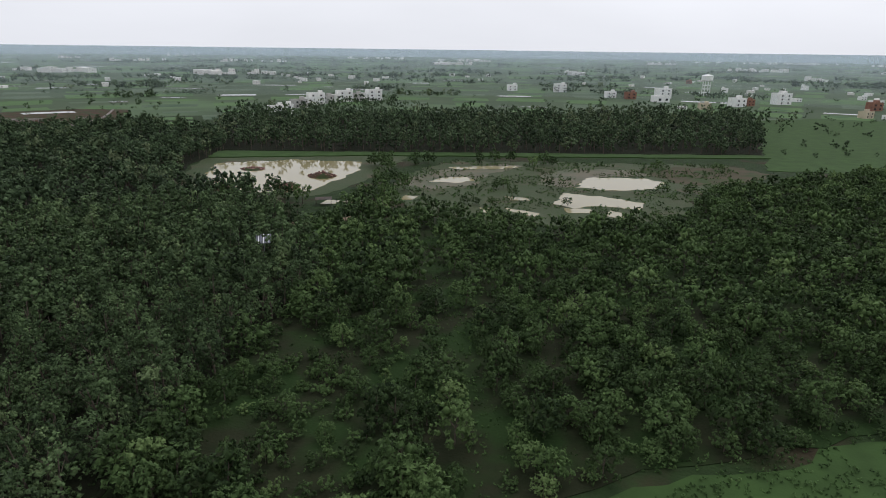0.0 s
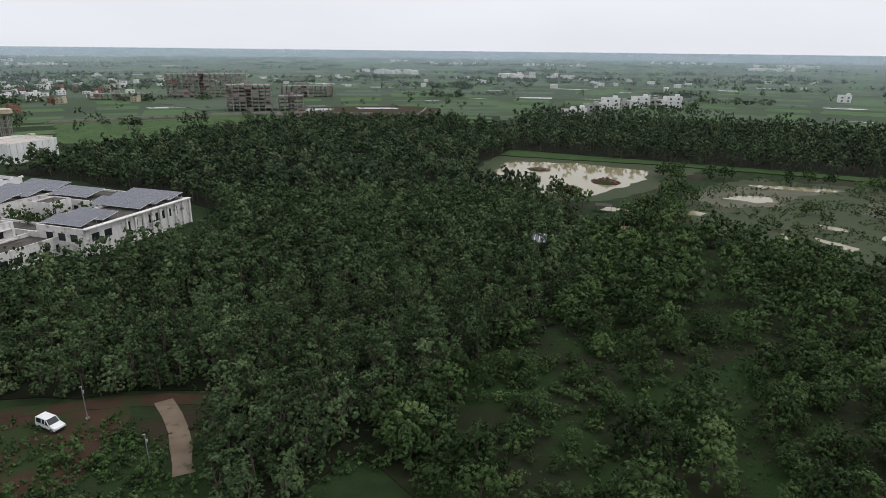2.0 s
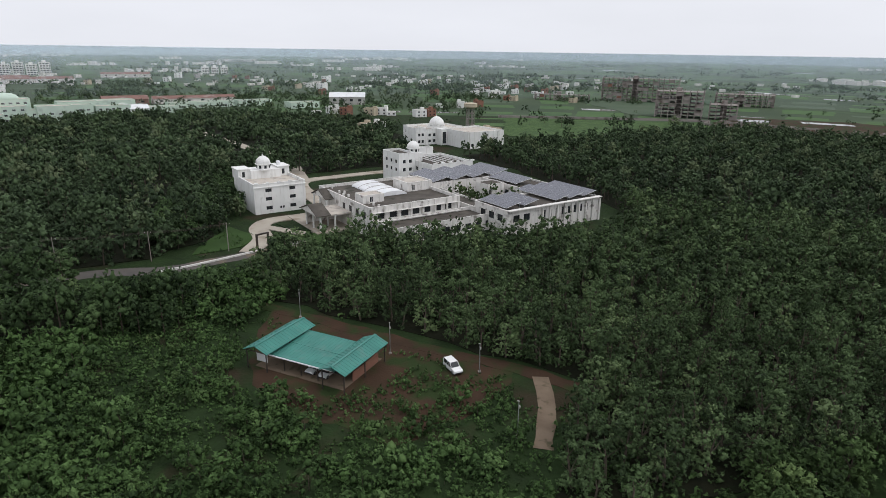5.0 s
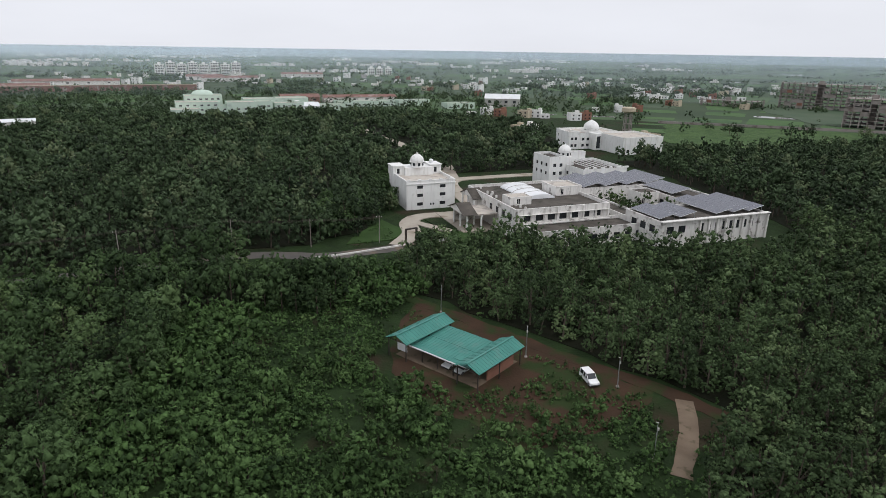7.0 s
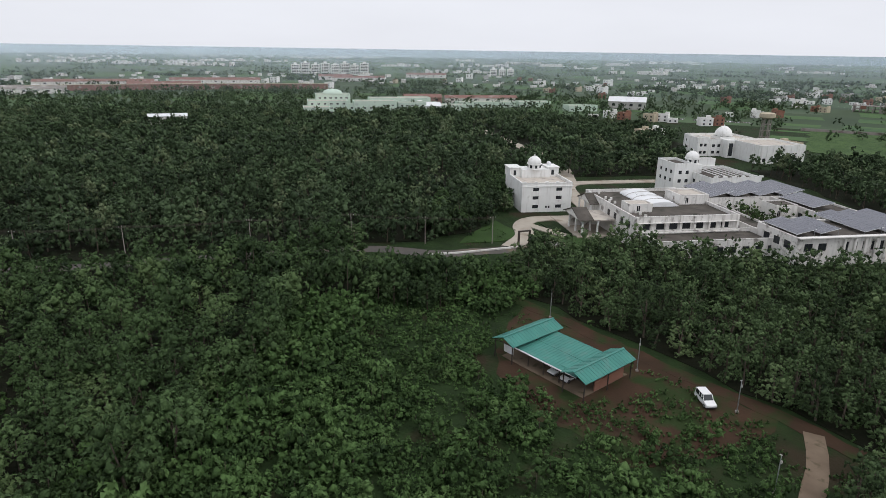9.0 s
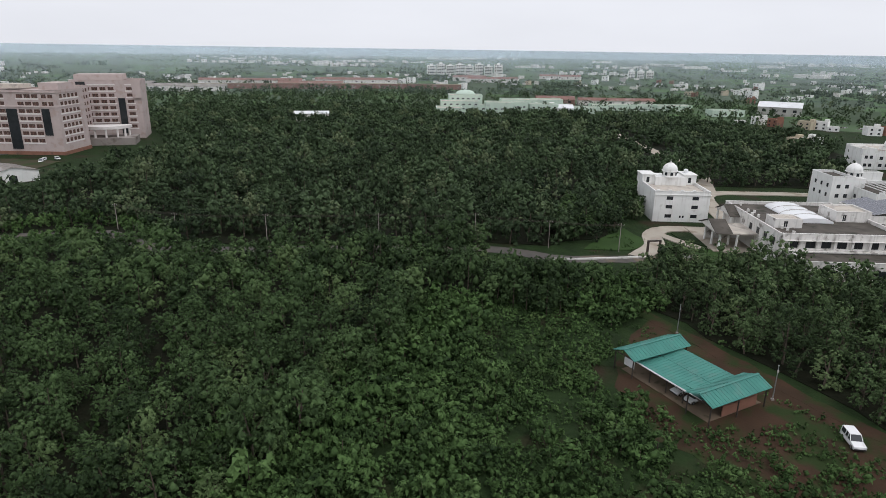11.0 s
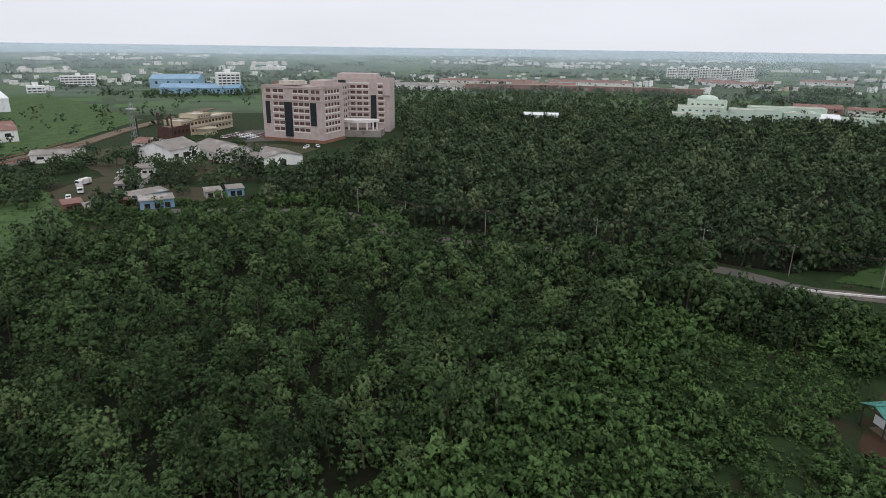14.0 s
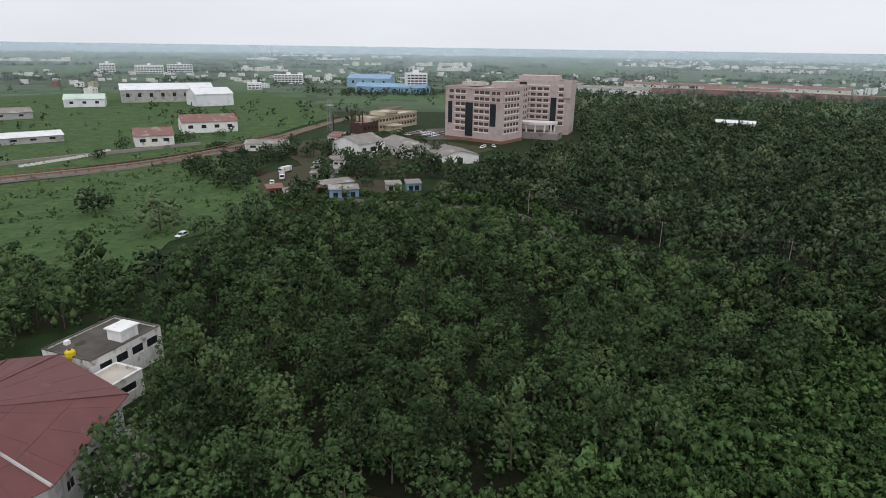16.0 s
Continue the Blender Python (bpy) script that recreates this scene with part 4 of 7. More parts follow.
sheet("meadow", [(14, 40), (14, 60), (30, 70), (48, 74), (64, 78), (100, 80), (130, 80), (120, 40), (70, 20)], 0.04, LAWN, "bright green grass meadow at the orchard's edge", "meadow", 2.0, 4)
sheet("path", [(6, 52), (5.2, 91), (1.4, 125), (-2.6, 156), (-6.8, 185), (-5.2, 186), (-1, 157), (2.9, 126), (6.8, 92), (8, 52)], 0.05, LAWN, "grass path through the orchard", "path", 0.5, 5)
sheet("meadow", MEADOW, 0.04, GRASS, "green clearing with low plants beside the shed", "meadow", 2.0, 6)
# ponds
sheet("bank", [(-112, 244), (-122, 300), (-122, 330), (-40, 338), (-20, 330), (-26, 290), (-36, 262), (-48, 236), (-70, 230), (-90, 234)], 0.04, MUD, "muddy bank round the pond", "bank", 1.5, 7)
sheet("bank", [(-122, 318), (-124, 338), (-40, 342), (60, 344), (175, 346), (178, 336), (60, 333), (-38, 331)], 0.5, LAWN, "grassy dam behind the ponds", "bank", 0.8, 8, deep=0.6)
sheet("pond", POND, 0.12, WATER, "muddy brown pond mirroring the trees and sky", "pond", 1.2, 1)
sheet("marsh", MARSH, 0.04, MUD, "wet brown and green marsh ground", "marsh", 3.0, 9)
for k, pts in enumerate(PUDDLES):
    sheet("puddle" if k > 3 else "pond", pts, 0.12, WATER, "shallow brown water standing in the marsh", "pond", 0.5 if k > 3 else 1.2, 20 + k, 2.5)
sheet("dry_bed", [(86, 296), (104, 306), (146, 310), (156, 292), (136, 270), (108, 262), (98, 280)], -0.02, DRY_BED, "dry brown bed of the marsh", "bank", 2.5, 40)
sheet("dry_bed", [(40, 262), (46, 284), (60, 300), (92, 298), (96, 284), (76, 280), (62, 272), (52, 256)], 0.005, SILT, "tan silt drying beside the shallow water", "bank", 1.6, 42)
sheet("dry_bed", [(-22, 258), (-6, 290), (30, 312), (40, 306), (20, 284), (14, 258), (-4, 250)], -0.015, SILT, "tan silt round the shallow water", "bank", 1.6, 52)
sheet("track", [(-54, 192), (-52, 198), (-40, 200), (-30, 206), (-28, 202), (-40, 195)], 0.1, TRACK, "bare pale soil beside the pond", "path", 0.5, 41)
# leaf litter and bare soil under the woods, near black with painted tree shade
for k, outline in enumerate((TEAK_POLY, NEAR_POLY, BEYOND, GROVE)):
    sheet("forest_floor", outline, 0.012, SHADED_LITTER, "dark leaf litter and soil under the trees, with painted shade", "ground", 1.5, 30 + k, 6, 0.1)
sheet("orchard_floor", [p for p in ORCH_POLY], 0.01, ROUGH, "rough brown and green ground of the orchard", "ground", 1.5, 39, 6, 0.1)
# campus paving
for k, (line, width) in enumerate((([(-172, 25), (-184, 31), (-196, 32), (-204, 38), (-206, 54), (-214, 59), (-240, 59), (-262, 63), (-268, 82), (-272, 114)], 6.0), ([(-198, 33), (-190, 39), (-184, 44)], 3.5), ([(-262, 62), (-300, 67)], 8.0))):
    tagged(link_mesh("pavement", strip(line, width, 0.3 + 0.01 * k, 3, 0.1, 3 + k, 0.3), CONCRETE), "pale concrete drive between the campus buildings", "pavement", kind="structure")
sheet("lawn", [(-170, 32), (-174, 30), (-182, 40), (-184, 50), (-172, 48)], 0.12, LAWN, "small mown campus lawn", "lawn", 0.4, 43)
sheet("lawn", [(-192, 40), (-199, 38), (-201, 52), (-190, 52), (-186, 46)], 0.14, GRASS, "planted bed in the drive", "lawn", 0.4, 44)
sheet("lawn", [(-176, 10), (-186, 14), (-202, 24), (-186, 30), (-178, 24)], 0.05, LAWN, "grass verge at the campus gate", "lawn", 0.5, 45)
sheet("lawn", [(-216, 58), (-258, 64), (-258, 118), (-216, 100)], 0.06, GRASS, "grass court between the buildings", "lawn", 0.4, 46)
sheet("pavement", [(-330, 62), (-372, 53), (-462, 34), (-464, 40), (-374, 60), (-332, 70)], 0.1, CONCRETE, "long pale concrete strip through the wood", "pavement", 0.3, 47)
# meadow before the building site
sheet("meadow", [(-300, 175), (-345, 232), (-372, 228), (-465, 290), (-378, 428), (-300, 398), (-322, 330), (-302, 215)], 0.04, FIELD, "bright green meadow before the building site", "meadow", 3.0, 48, 8)
sheet("meadow", [(180, 352), (260, 530), (330, 560), (430, 520), (330, 330), (230, 290), (160, 300)], 0.04, LAWN, "green pasture beside the plantation", "meadow", 3.0, 49, 8)
sheet("meadow", [(-30, -150), (-60, -178), (-100, -196), (-112, -215), (-140, -316), (-100, -302), (-30, -296), (60, -290), (60, -150)], 0.04, FIELD, "wide green pasture before the raised lane", "meadow", 2.0, 50, 8)

# the farmed plain: a base of young green with small plots laid over it
bm = bmesh.new()
prev = None
for k in range(90):
    a = radians(-50 + 240 * k / 89)
    cur = [bm.verts.new((-r * math.sin(a), r * math.cos(a), 0.02)) for r in (560, 800, 1100, 1500, 2200, 3200, 4890)]
    if prev:
        for i in range(6):
            bm.faces.new((prev[i], cur[i], cur[i + 1], prev[i + 1]))
    prev = cur
bmesh.ops.recalc_face_normals(bm, faces=bm.faces)
tagged(link_mesh("farmland", bm, FARM), "pale green and brown farmland of the far plain", "field", kind="structure")
rng = random.Random(77)
field_mats = {"crop_field": CROP, "fallow_field": FALLOW, "flooded_field": CLEAR_WATER}
quads = {k: bmesh.new() for k in field_mats}
for ringi in range(24):
    r0 = 430 * 1.105 ** ringi
    r1 = r0 * 1.1
    n = 46 if ringi < 8 else 80
    for i in range(n):
        az = -40 + 235 * (i + rng.uniform(0, 0.14)) / n
        width = 235 / n * rng.uniform(0.5, 0.84)
        kind = rng.random()
        a0, a1 = radians(az), radians(az + width)
        mid = ((r0 + r1) / 2 * -math.sin((a0 + a1) / 2), (r0 + r1) / 2 * math.cos((a0 + a1) / 2))
        if inside(mid, BEYOND) or inside(mid, TEAK_POLY) or inside(mid, GROVE):
            continue
        if r0 < 560 and not -36 < az < 60 and not az > 150:
            continue
        name = "crop_field" if kind < 0.62 else "fallow_field" if kind < 0.93 or 70 < az else "flooded_field"
        lo, hi = r0 * rng.uniform(1.0, 1.02), r1 * rng.uniform(0.94, 0.99)
        if name == "flooded_field":
            hi = lo + (hi - lo) * rng.uniform(0.15, 0.45)
        bm = quads[name]
        pts = [(-r * math.sin(a), r * math.cos(a)) for r, a in ((lo, a0), (hi, a0 + rng.uniform(-0.004, 0.004)), (hi, a1), (lo, a1 + rng.uniform(-0.004, 0.004)))]
        prism(wavy(pts, 1.2 if name != "flooded_field" else 2.5, rng.randrange(999), 14), -0.2, 0.06 if name != "flooded_field" else 0.12, bm)
for k, bm in quads.items():
    tagged(link_mesh(k, bm, field_mats[k]), {"crop_field": "green crop fields divided by low banks", "fallow_field": "brown and green fallow plots", "flooded_field": "flooded paddies mirroring the pale sky"}[k], "field", kind="stuff")
for k, (x, y, a, b) in enumerate(((-333, 514, 34, 8), (-374, 477, 30, 9), (-334, 525, 34, 6), (-108, 880, 70, 14), (-258, 960, 70, 10), (-170, 930, 18, 8), (85, 790, 44, 12), (-420, 915, 60, 9), (-350, 862, 60, 5), (-512, 920, 50, 6), (-640, 860, 140, 10), (-330, 640, 20, 8), (-300, 700, 30, 5))):
    pts = [(x + a / 2 * math.cos(i * math.tau / 12), y + b / 2 * math.sin(i * math.tau / 12) * 1.6) for i in range(12)]
    sheet("flooded_field", pts, 0.16, CLEAR_WATER, "rainwater standing on a field", "water", 1.0, 60 + k, 5)

# ---- the green car shed and its yard ----
shed = thing("open_shed", pose(-98.0, 21.4, 0, 0, 0, 38), "open car shed with a green ribbed sheet roof on dark posts", "shed")
# local x runs along the front (towards the track), y to the back
part("floor_slab", boxes((-9.5, 9.5, -1.2, 11.5, 0, 0.14)), TRACK, shed, "low sandy concrete floor")
ribbed_slab([(-7.4, -0.6, 2.7), (7.4, -0.6, 2.7), (7.4, 9.8, 3.3), (-7.4, 9.8, 3.3)], 0.08, 0.7, GREEN_SHEET, "main_roof", shed)
part("gutter", boxes((-7.4, 7.4, -0.8, -0.6, 2.6, 2.78)), WHITE_SHEET, shed, "white front gutter")
part("lap_strip", boxes((-7.4, 7.4, 4.5, 4.7, 3.11, 3.16)), GREEN_SHEET, shed)
part("skylight_sheet", boxes((3.0, 5.2, 0.6, 2.6, 2.9, 2.95)), GREEN_SHEET, shed)
for s in (-1, 1):
    x0, x1 = (-10.8, -5.4) if s < 0 else (5.6, 11.0)
    pitched_roof(shed, x0, x1, -2.6, 11.4, 3.7, 4.8, GREEN_SHEET, 0.75, "y", "wing_roof")
    for y in (-2.2, 4.2, 10.8):
        for x in (x0 + 0.5, x1 - 0.5):
            part("post", boxes((x - 0.08, x + 0.08, y - 0.08, y + 0.08, 0, 3.85)), DARK_STEEL, shed)
        part("truss", boxes((x0 + 0.4, x1 - 0.4, y - 0.05, y + 0.05, 3.55, 3.7)), DARK_STEEL, shed)
for x in (-3.5, 0.2, 3.8):
    part("post", boxes((x - 0.08, x + 0.08, -0.5, -0.34, 0, 2.68)), DARK_STEEL, shed)
part("back_wall", boxes((-9.0, 9.0, 10.2, 10.4, 0, 2.2)), BRICK_RED, shed, "low red brick back wall")
part("side_wall", boxes((9.3, 9.5, 2.0, 10.2, 0, 2.0)), BRICK_RED, shed)
part("notice_board", boxes((-9.2, -6.8, -1.0, -0.9, 1.2, 2.8)), WHITE_SHEET, shed, "white board at the shed's front")


def place(ob_m, x, y, turn=0):
    return ob_m @ pose(x, y, 0.14, 0, 0, turn)


vehicle(place(shed.matrix_basis, 1.4, 2.2, -92), CAR_WHITE, "white small car parked under the green shed", "car", "parked cars")
vehicle(place(shed.matrix_basis, 4.2, 2.0, -90), CAR_WHITE, "white hatchback parked under the green shed", "car", "parked cars")
vehicle(pose(-88.3, 46.4, 0.05, 0, 0, 2), CAR_WHITE, "boxy white off-road wagon standing on the red yard", "jeep", "parked cars", 4.3, 1.75, 1.85, True)
for x, y, h in ((-99.0, 38.5, 6.4), (-85.6, 50.4, 5.8), (-66.1, 45.9, 6.2), (-122.5, 27.2, 6.5)):
    lamp_pole(x, y, h, "slim grey lamp pole with a small lamp head by the yard")

# low white wall and fence along the road
kerb = strip([(-164.6, 1), (-166.5, 10), (-171, 24), (-172.5, 29)], 0.45, 0.5, 2, 0.05, 3, 0.6)
tagged(link_mesh("kerb", kerb, OLD_WHITE), "low white painted wall along the road", "wall", kind="structure")


def wire_pole(x, y, h, turn):
    e = thing("power_pole", pose(x, y, 0, 0, 0, turn), "grey concrete power pole with a cross arm by the road", "power pole", "roadside power poles")
    part("pole", tube((0, 0, 0), (0, 0, h), 0.14, 6, None, 0.09), BARE, e)
    part("cross_arm", boxes((-0.9, 0.9, -0.06, 0.06, h - 0.7, h - 0.55)), DARK_STEEL, e)
    for x in (-0.8, 0, 0.8):
        part("insulator", tube((x, 0, h - 0.55), (x, 0, h - 0.3), 0.05), WHITE_SHEET, e)
    return e


WIRE_LINE = [(-176, 20), (-175, 0), (-178, -22), (-171, -50), (-163, -82), (-158, -108), (-164, -132)]
for i, (x, y) in enumerate(WIRE_LINE):
    wire_pole(x, y, 8.5, 80)
for i, off in enumerate((-0.8, 0, 0.8)):
    bm = bmesh.new()
    rings = []
    for (ax, ay), (bx, by) in zip(WIRE_LINE, WIRE_LINE[1:]):
        side = Vector((by - ay, ax - bx, 0)).normalized() * 0.025
        for k in range(9):
            t = k / 8
            p = Vector((ax + (bx - ax) * t + off, ay + (by - ay) * t, 8.2 - 1.2 * t * (1 - t) * 4 * 0.5))
            if k or not rings:
                rings.append([bm.verts.new(p + v) for v in (side, Vector((0, 0, 0.025)), -side, Vector((0, 0, -0.025)))])
    for a, b in zip(rings, rings[1:]):
        for k in range(4):
            bm.faces.new((a[k], a[(k + 1) % 4], b[(k + 1) % 4], b[k]))
    tagged(link_mesh("power_line", bm, DARK_STEEL), "thin dark power cable sagging along the road", "cable", "power cables")

# gate posts, fountain basin and fence at the campus entrance
gate = thing("gateway", pose(-174.5, 29.3, 0, 0, 0, 20), "dark open gateway frame at the campus drive", "gate")
for y in (-1.8, 1.8):
    part("post", boxes((-0.25, 0.25, y - 0.25, y + 0.25, 0, 4.2)), DARK_STEEL, gate)
part("lintel", boxes((-0.25, 0.25, -2.05, 2.05, 4.2, 4.6)), DARK_STEEL, gate)
basin = thing("fountain_basin", pose(-174.2, 38.6, 0.1), "round pale blue basin on the campus lawn", "basin")
part("rim", lathe([(3.0, 0), (3.0, 0.6), (2.6, 0.6), (2.55, 0.35)], 24), CONCRETE, basin)
part("water", lathe([(2.5, 0.36), (2.5, 0.42)], 24), CLEAR_WATER, basin)

# solar lamp panel rising over the teak
sp = thing("solar_light", pose(*(-46.2, 152, 0), 0, 0, 12), "tilted solar panel on a post above the trees", "solar light")
part("post", tube((0, 0, 0), (0, 0, 7.6), 0.12), STEEL, sp)
bm = boxes((-1.9, 1.9, -1.6, 1.6, -0.05, 0.05))
bmesh.ops.transform(bm, matrix=pose(0, 0, 8, 30), verts=bm.verts)
part("panel", bm, SOLAR, sp)
for k in (-1.2, 0, 1.2):
    bm = boxes((k - 0.08, k + 0.08, -1.62, 1.62, 0.05, 0.1))
    bmesh.ops.transform(bm, matrix=pose(0, 0, 8, 30), verts=bm.verts)
    part("rail", bm, WHITE_SHEET, sp)

hut = thing("hut", pose(-44, 221, 0, 0, 0, 10), "small open hut with a dark sheet roof by the pond", "hut")
part("roof", gable(bmesh.new(), -3, 3, -2, 2, 2.4, 3.0), DARK_STEEL, hut)
for x in (-2.7, 2.7):
    for y in (-1.7, 1.7):
        part("post", boxes((x - 0.08, x + 0.08, y - 0.08, y + 0.08, 0, 2.42)), BARK, hut)


# rubble heaps in the pond
def heap(x, y, rx, ry, h, label, seed):
    rng = random.Random(seed)
    e = thing("rubble_heap", pose(x, y, 0.0), label, "rubble", "rubble heaps")
    bm = bmesh.new()
    for k in range(90):
        a, d = rng.uniform(0, math.tau), math.sqrt(rng.random())
        px, py, pz = rx * d * math.cos(a), ry * d * math.sin(a), h * (1 - d) ** 0.8 * rng.uniform(0.6, 1)
        s = rng.uniform(0.25, 0.8)
        v = bmesh.ops.create_icosphere(bm, subdivisions=1, radius=s)["verts"]
        bmesh.ops.transform(bm, matrix=pose(px, py, pz, rng.uniform(0, 90), rng.uniform(0, 90), rng.uniform(0, 90)) @ Matrix.Diagonal((1, rng.uniform(0.6, 1), rng.uniform(0.5, 0.9), 1)), verts=v)
    part("rubble", bm, ROCK, e)
    part("mound", lathe([(rx * 1.05, 0), (rx * 0.6, h * 0.45), (rx * 0.1, h * 0.7)], 12), RED_SOIL, e)


heap(-54.5, 274, 6.5, 4, 2.6, "heap of reddish rubble on the pond's edge", 1)
heap(-90, 289, 6, 3, 1.2, "low reddish rubble islet in the brown pond", 2)
heap(-64, 250, 5, 4, 2.4, "reddish rubble heap between pond and trees", 3)
heap(-92, 246, 5, 4, 2.2, "reddish rubble heap at the pond's near bank", 4)

# maroon hall and white house
hall = thing("hall", pose(0, 0, 0), "polygonal hall with a wide maroon sheet roof and pale walls", "hall")
EAVE = [(-9.8, -111), (-16.1, -107.5), (-20.5, -87.5), (-7.7, -72.5), (6, -70), (20, -84), (18, -104), (5, -113)]
APEX = Vector((0.5, -93, 10.2))
for i, a in enumerate(EAVE):
    b = EAVE[(i + 1) % len(EAVE)]
    A, B = Vector((*a, 6.9)), Vector((*b, 6.9))
    for k0, k1, up in ((0.02, 0.4, 0.08), (0.38, 0.7, 0.04), (0.68, 1.0, 0.0)):
        rise = Vector((0, 0, up))
        ribbed_slab([APEX.lerp(A, k1) + rise, APEX.lerp(B, k1) + rise, APEX.lerp(B, k0) + rise, APEX.lerp(A, k0) + rise], 0.06, 5.5, RED_SHEET, "roof_sheet", hall, "faded maroon roof sheets, lapped", 0.03)
    part("hip_cap", tube(APEX + Vector((0, 0, 0.15)), A + Vector((0, 0, 0.15)), 0.22 if i == 3 else 0.08, 6), GREY_PAINT if i == 3 else RED_SHEET, hall)
    c = Vector((0.5, -93))
    wa, wb = c + (Vector(a) - c) * 0.95, c + (Vector(b) - c) * 0.95
    facade(hall, wb, wa, 0, 6.95, row(2, (wb - wa).length - 2, max(1, int((wb - wa).length / 5)), 1.8, 2.6, 1.6), OLD_WHITE)
    part("gutter", tube(A + Vector((0, 0, -0.02)), B + Vector((0, 0, -0.02)), 0.08, 6), RED_SHEET, hall)
lean = thing("side_shed", pose(-17.0, -77.5, 0, 0, 0, 49), "low shed with a pale grey sheet roof beside the hall", "shed")
part("wall", boxes((-5, 5, -2.2, 2.2, 0, 3.4)), OLD_WHITE, lean)
ribbed_slab([(-5.6, -2.8, 4.0), (5.6, -2.8, 4.0), (5.6, 2.8, 3.4), (-5.6, 2.8, 3.4)], 0.08, 0.9, GREY_SHEET, "roof", lean)
white_house = thing("flat_roof_house", pose(-22.2, -112.0, 0, 0, 0, 26), "white two-storey house with a dark flat roof and black windows", "house")
shell(white_house, -8.2, 6.4, -4.2, 6.8, 0, 5.9, OLD_WHITE, {"n": row(0.8, 13.8, 4, 2.4, 3.4, 1.5), "w": row(1, 9, 3, 1.6, 3.4, 1.5), "s": row(1, 13, 4, 2.2, 3.4, 1.5), "e": row(1, 9, 3, 1.8, 3.4, 1.5)}, 0.35, frame_mat=BLACK_PLASTIC, coping=DARK_ROOF)
part("roof_cabin", boxes((-4.6, -1.0, 2.2, 5.4, 5.9, 7.9)), WHITE, white_house, "small white stair cabin")
part("cabin_roof", boxes((-4.9, -0.7, 1.9, 5.7, 7.9, 8.1)), WHITE, white_house)
part("roof_vent", boxes((2.6, 3.4, -3.0, -2.2, 5.9, 6.6)), WHITE, white_house)
annex = thing("annex", pose(-21.0, -99.5, 0, 0, 0, 26), "small white flat-roofed annex with a black window", "house")
shell(annex, -3.8, 2.4, -2.8, 2.8, 0, 4.0, OLD_WHITE, {"n": row(0.5, 5.5, 1, 3.0, 1.9, 1.3), "w": row(0.5, 5, 1, 3.0, 1.9, 1.3)}, 0.5, frame_mat=BLACK_PLASTIC, roof=WHITE_ROOF)
tank = thing("water_tank", pose(-17.6, -107.4, 5.9), "yellow plastic water tank on the house roof", "tank")
part("tank", lathe([(0.75, 0), (0.8, 0.1), (0.8, 0.5), (0.84, 0.55), (0.8, 0.6), (0.8, 1.1), (0.55, 1.35), (0.25, 1.4)], 16), YELLOW, tank)
part("lid", lathe([(0.28, 1.4), (0.28, 1.5)], 10), BLACK_PLASTIC, tank)

# ---- white campus ----
CAMPUS = pose(0, 0, 0, 0, 0, 8)
guest = thing("domed_house", CAMPUS, "white three-storey campus house with a small dome", "building", "domed white campus buildings")
floors = [(1.4, 1.2), (4.6, 1.2), (7.6, 1.2)]
holes_e = [(u, u + 2.2, z, z + h) for z, h in floors for u in (4.0, 12.6)] + [(8.9, 9.5, 1.4, 2.2), (9.9, 10.5, 1.4, 2.2)]
shell(guest, -229, -206.5, 63.5, 82, 0, 9.6, WHITE, {"e": holes_e, "n": [h for z, k in floors for h in row(2, 20, 4, 1.8, z, k)]}, 0.9, WHITE_ROOF, frame_mat=BLACK_PLASTIC)
part("cornice", boxes((-206.7, -206.2, 63.2, 82.3, 9.3, 9.5)), WHITE, guest)
part("roof_room", boxes((-228.6, -221.0, 67.5, 78.5, 9.6, 12.6)), WHITE, guest)
for y0 in (63.2, 78.0):
    part("stair_tower", boxes((-229.3, -222.5, y0, y0 + 4.4, 9.5, 13.0)), WHITE, guest)
    part("tower_cap", boxes((-229.6, -222.2, y0 - 0.3, y0 + 4.7, 13.0, 13.25)), WHITE, guest)
    part("tower_window", boxes((-222.52, -222.42, y0 + 1.5, y0 + 2.5, 10.3, 12.2)), GLASS, guest)
part("water_tank", lathe([(0.8, 13.25), (0.8, 14.4), (0.5, 14.7)], 12, None, (-226, 79.5)), WHITE_SHEET, guest)
dome(guest, -222.5, 72.6, 12.6, 2.5, 2.2)
for k in range(5):
    y = 64.5 + k * 4
    part("merlon", boxes((-207.0, -206.3, y - 0.5, y + 0.5, 10.5, 11.0)), WHITE, guest)

# main hall building
main = thing("campus_hall", CAMPUS, "stained white two-storey campus hall with a dark flat roof", "building")
up = [h for h in row(2, 31, 7, 2.6, 5.6, 1.9)]
shell(main, -199, -161.5, 84, 117, 0, 8.6, OLD_WHITE, {"e": up + row(2, 31, 6, 2.4, 1.2, 2.0), "s": row(17, 36, 4, 2.0, 5.4, 2.2) + row(4, 14, 2, 2.4, 1.0, 2.6), "n": row(2, 36, 6, 2.0, 5.4, 1.9)}, 0.9, frame_mat=BLACK_PLASTIC)
for k in range(8):
    part("pilaster", boxes((-161.5, -161.0, 84.3 + k * 4.6, 84.9 + k * 4.6, 0, 9.6)), OLD_WHITE, main)
part("ledge", boxes((-161.45, -160.4, 83.6, 117.4, 4.7, 5.0)), OLD_WHITE, main, "sunshade ledge above the ground floor")
part("sunshade", boxes((-161.45, -160.6, 85, 116.5, 7.7, 7.85)), OLD_WHITE, main)
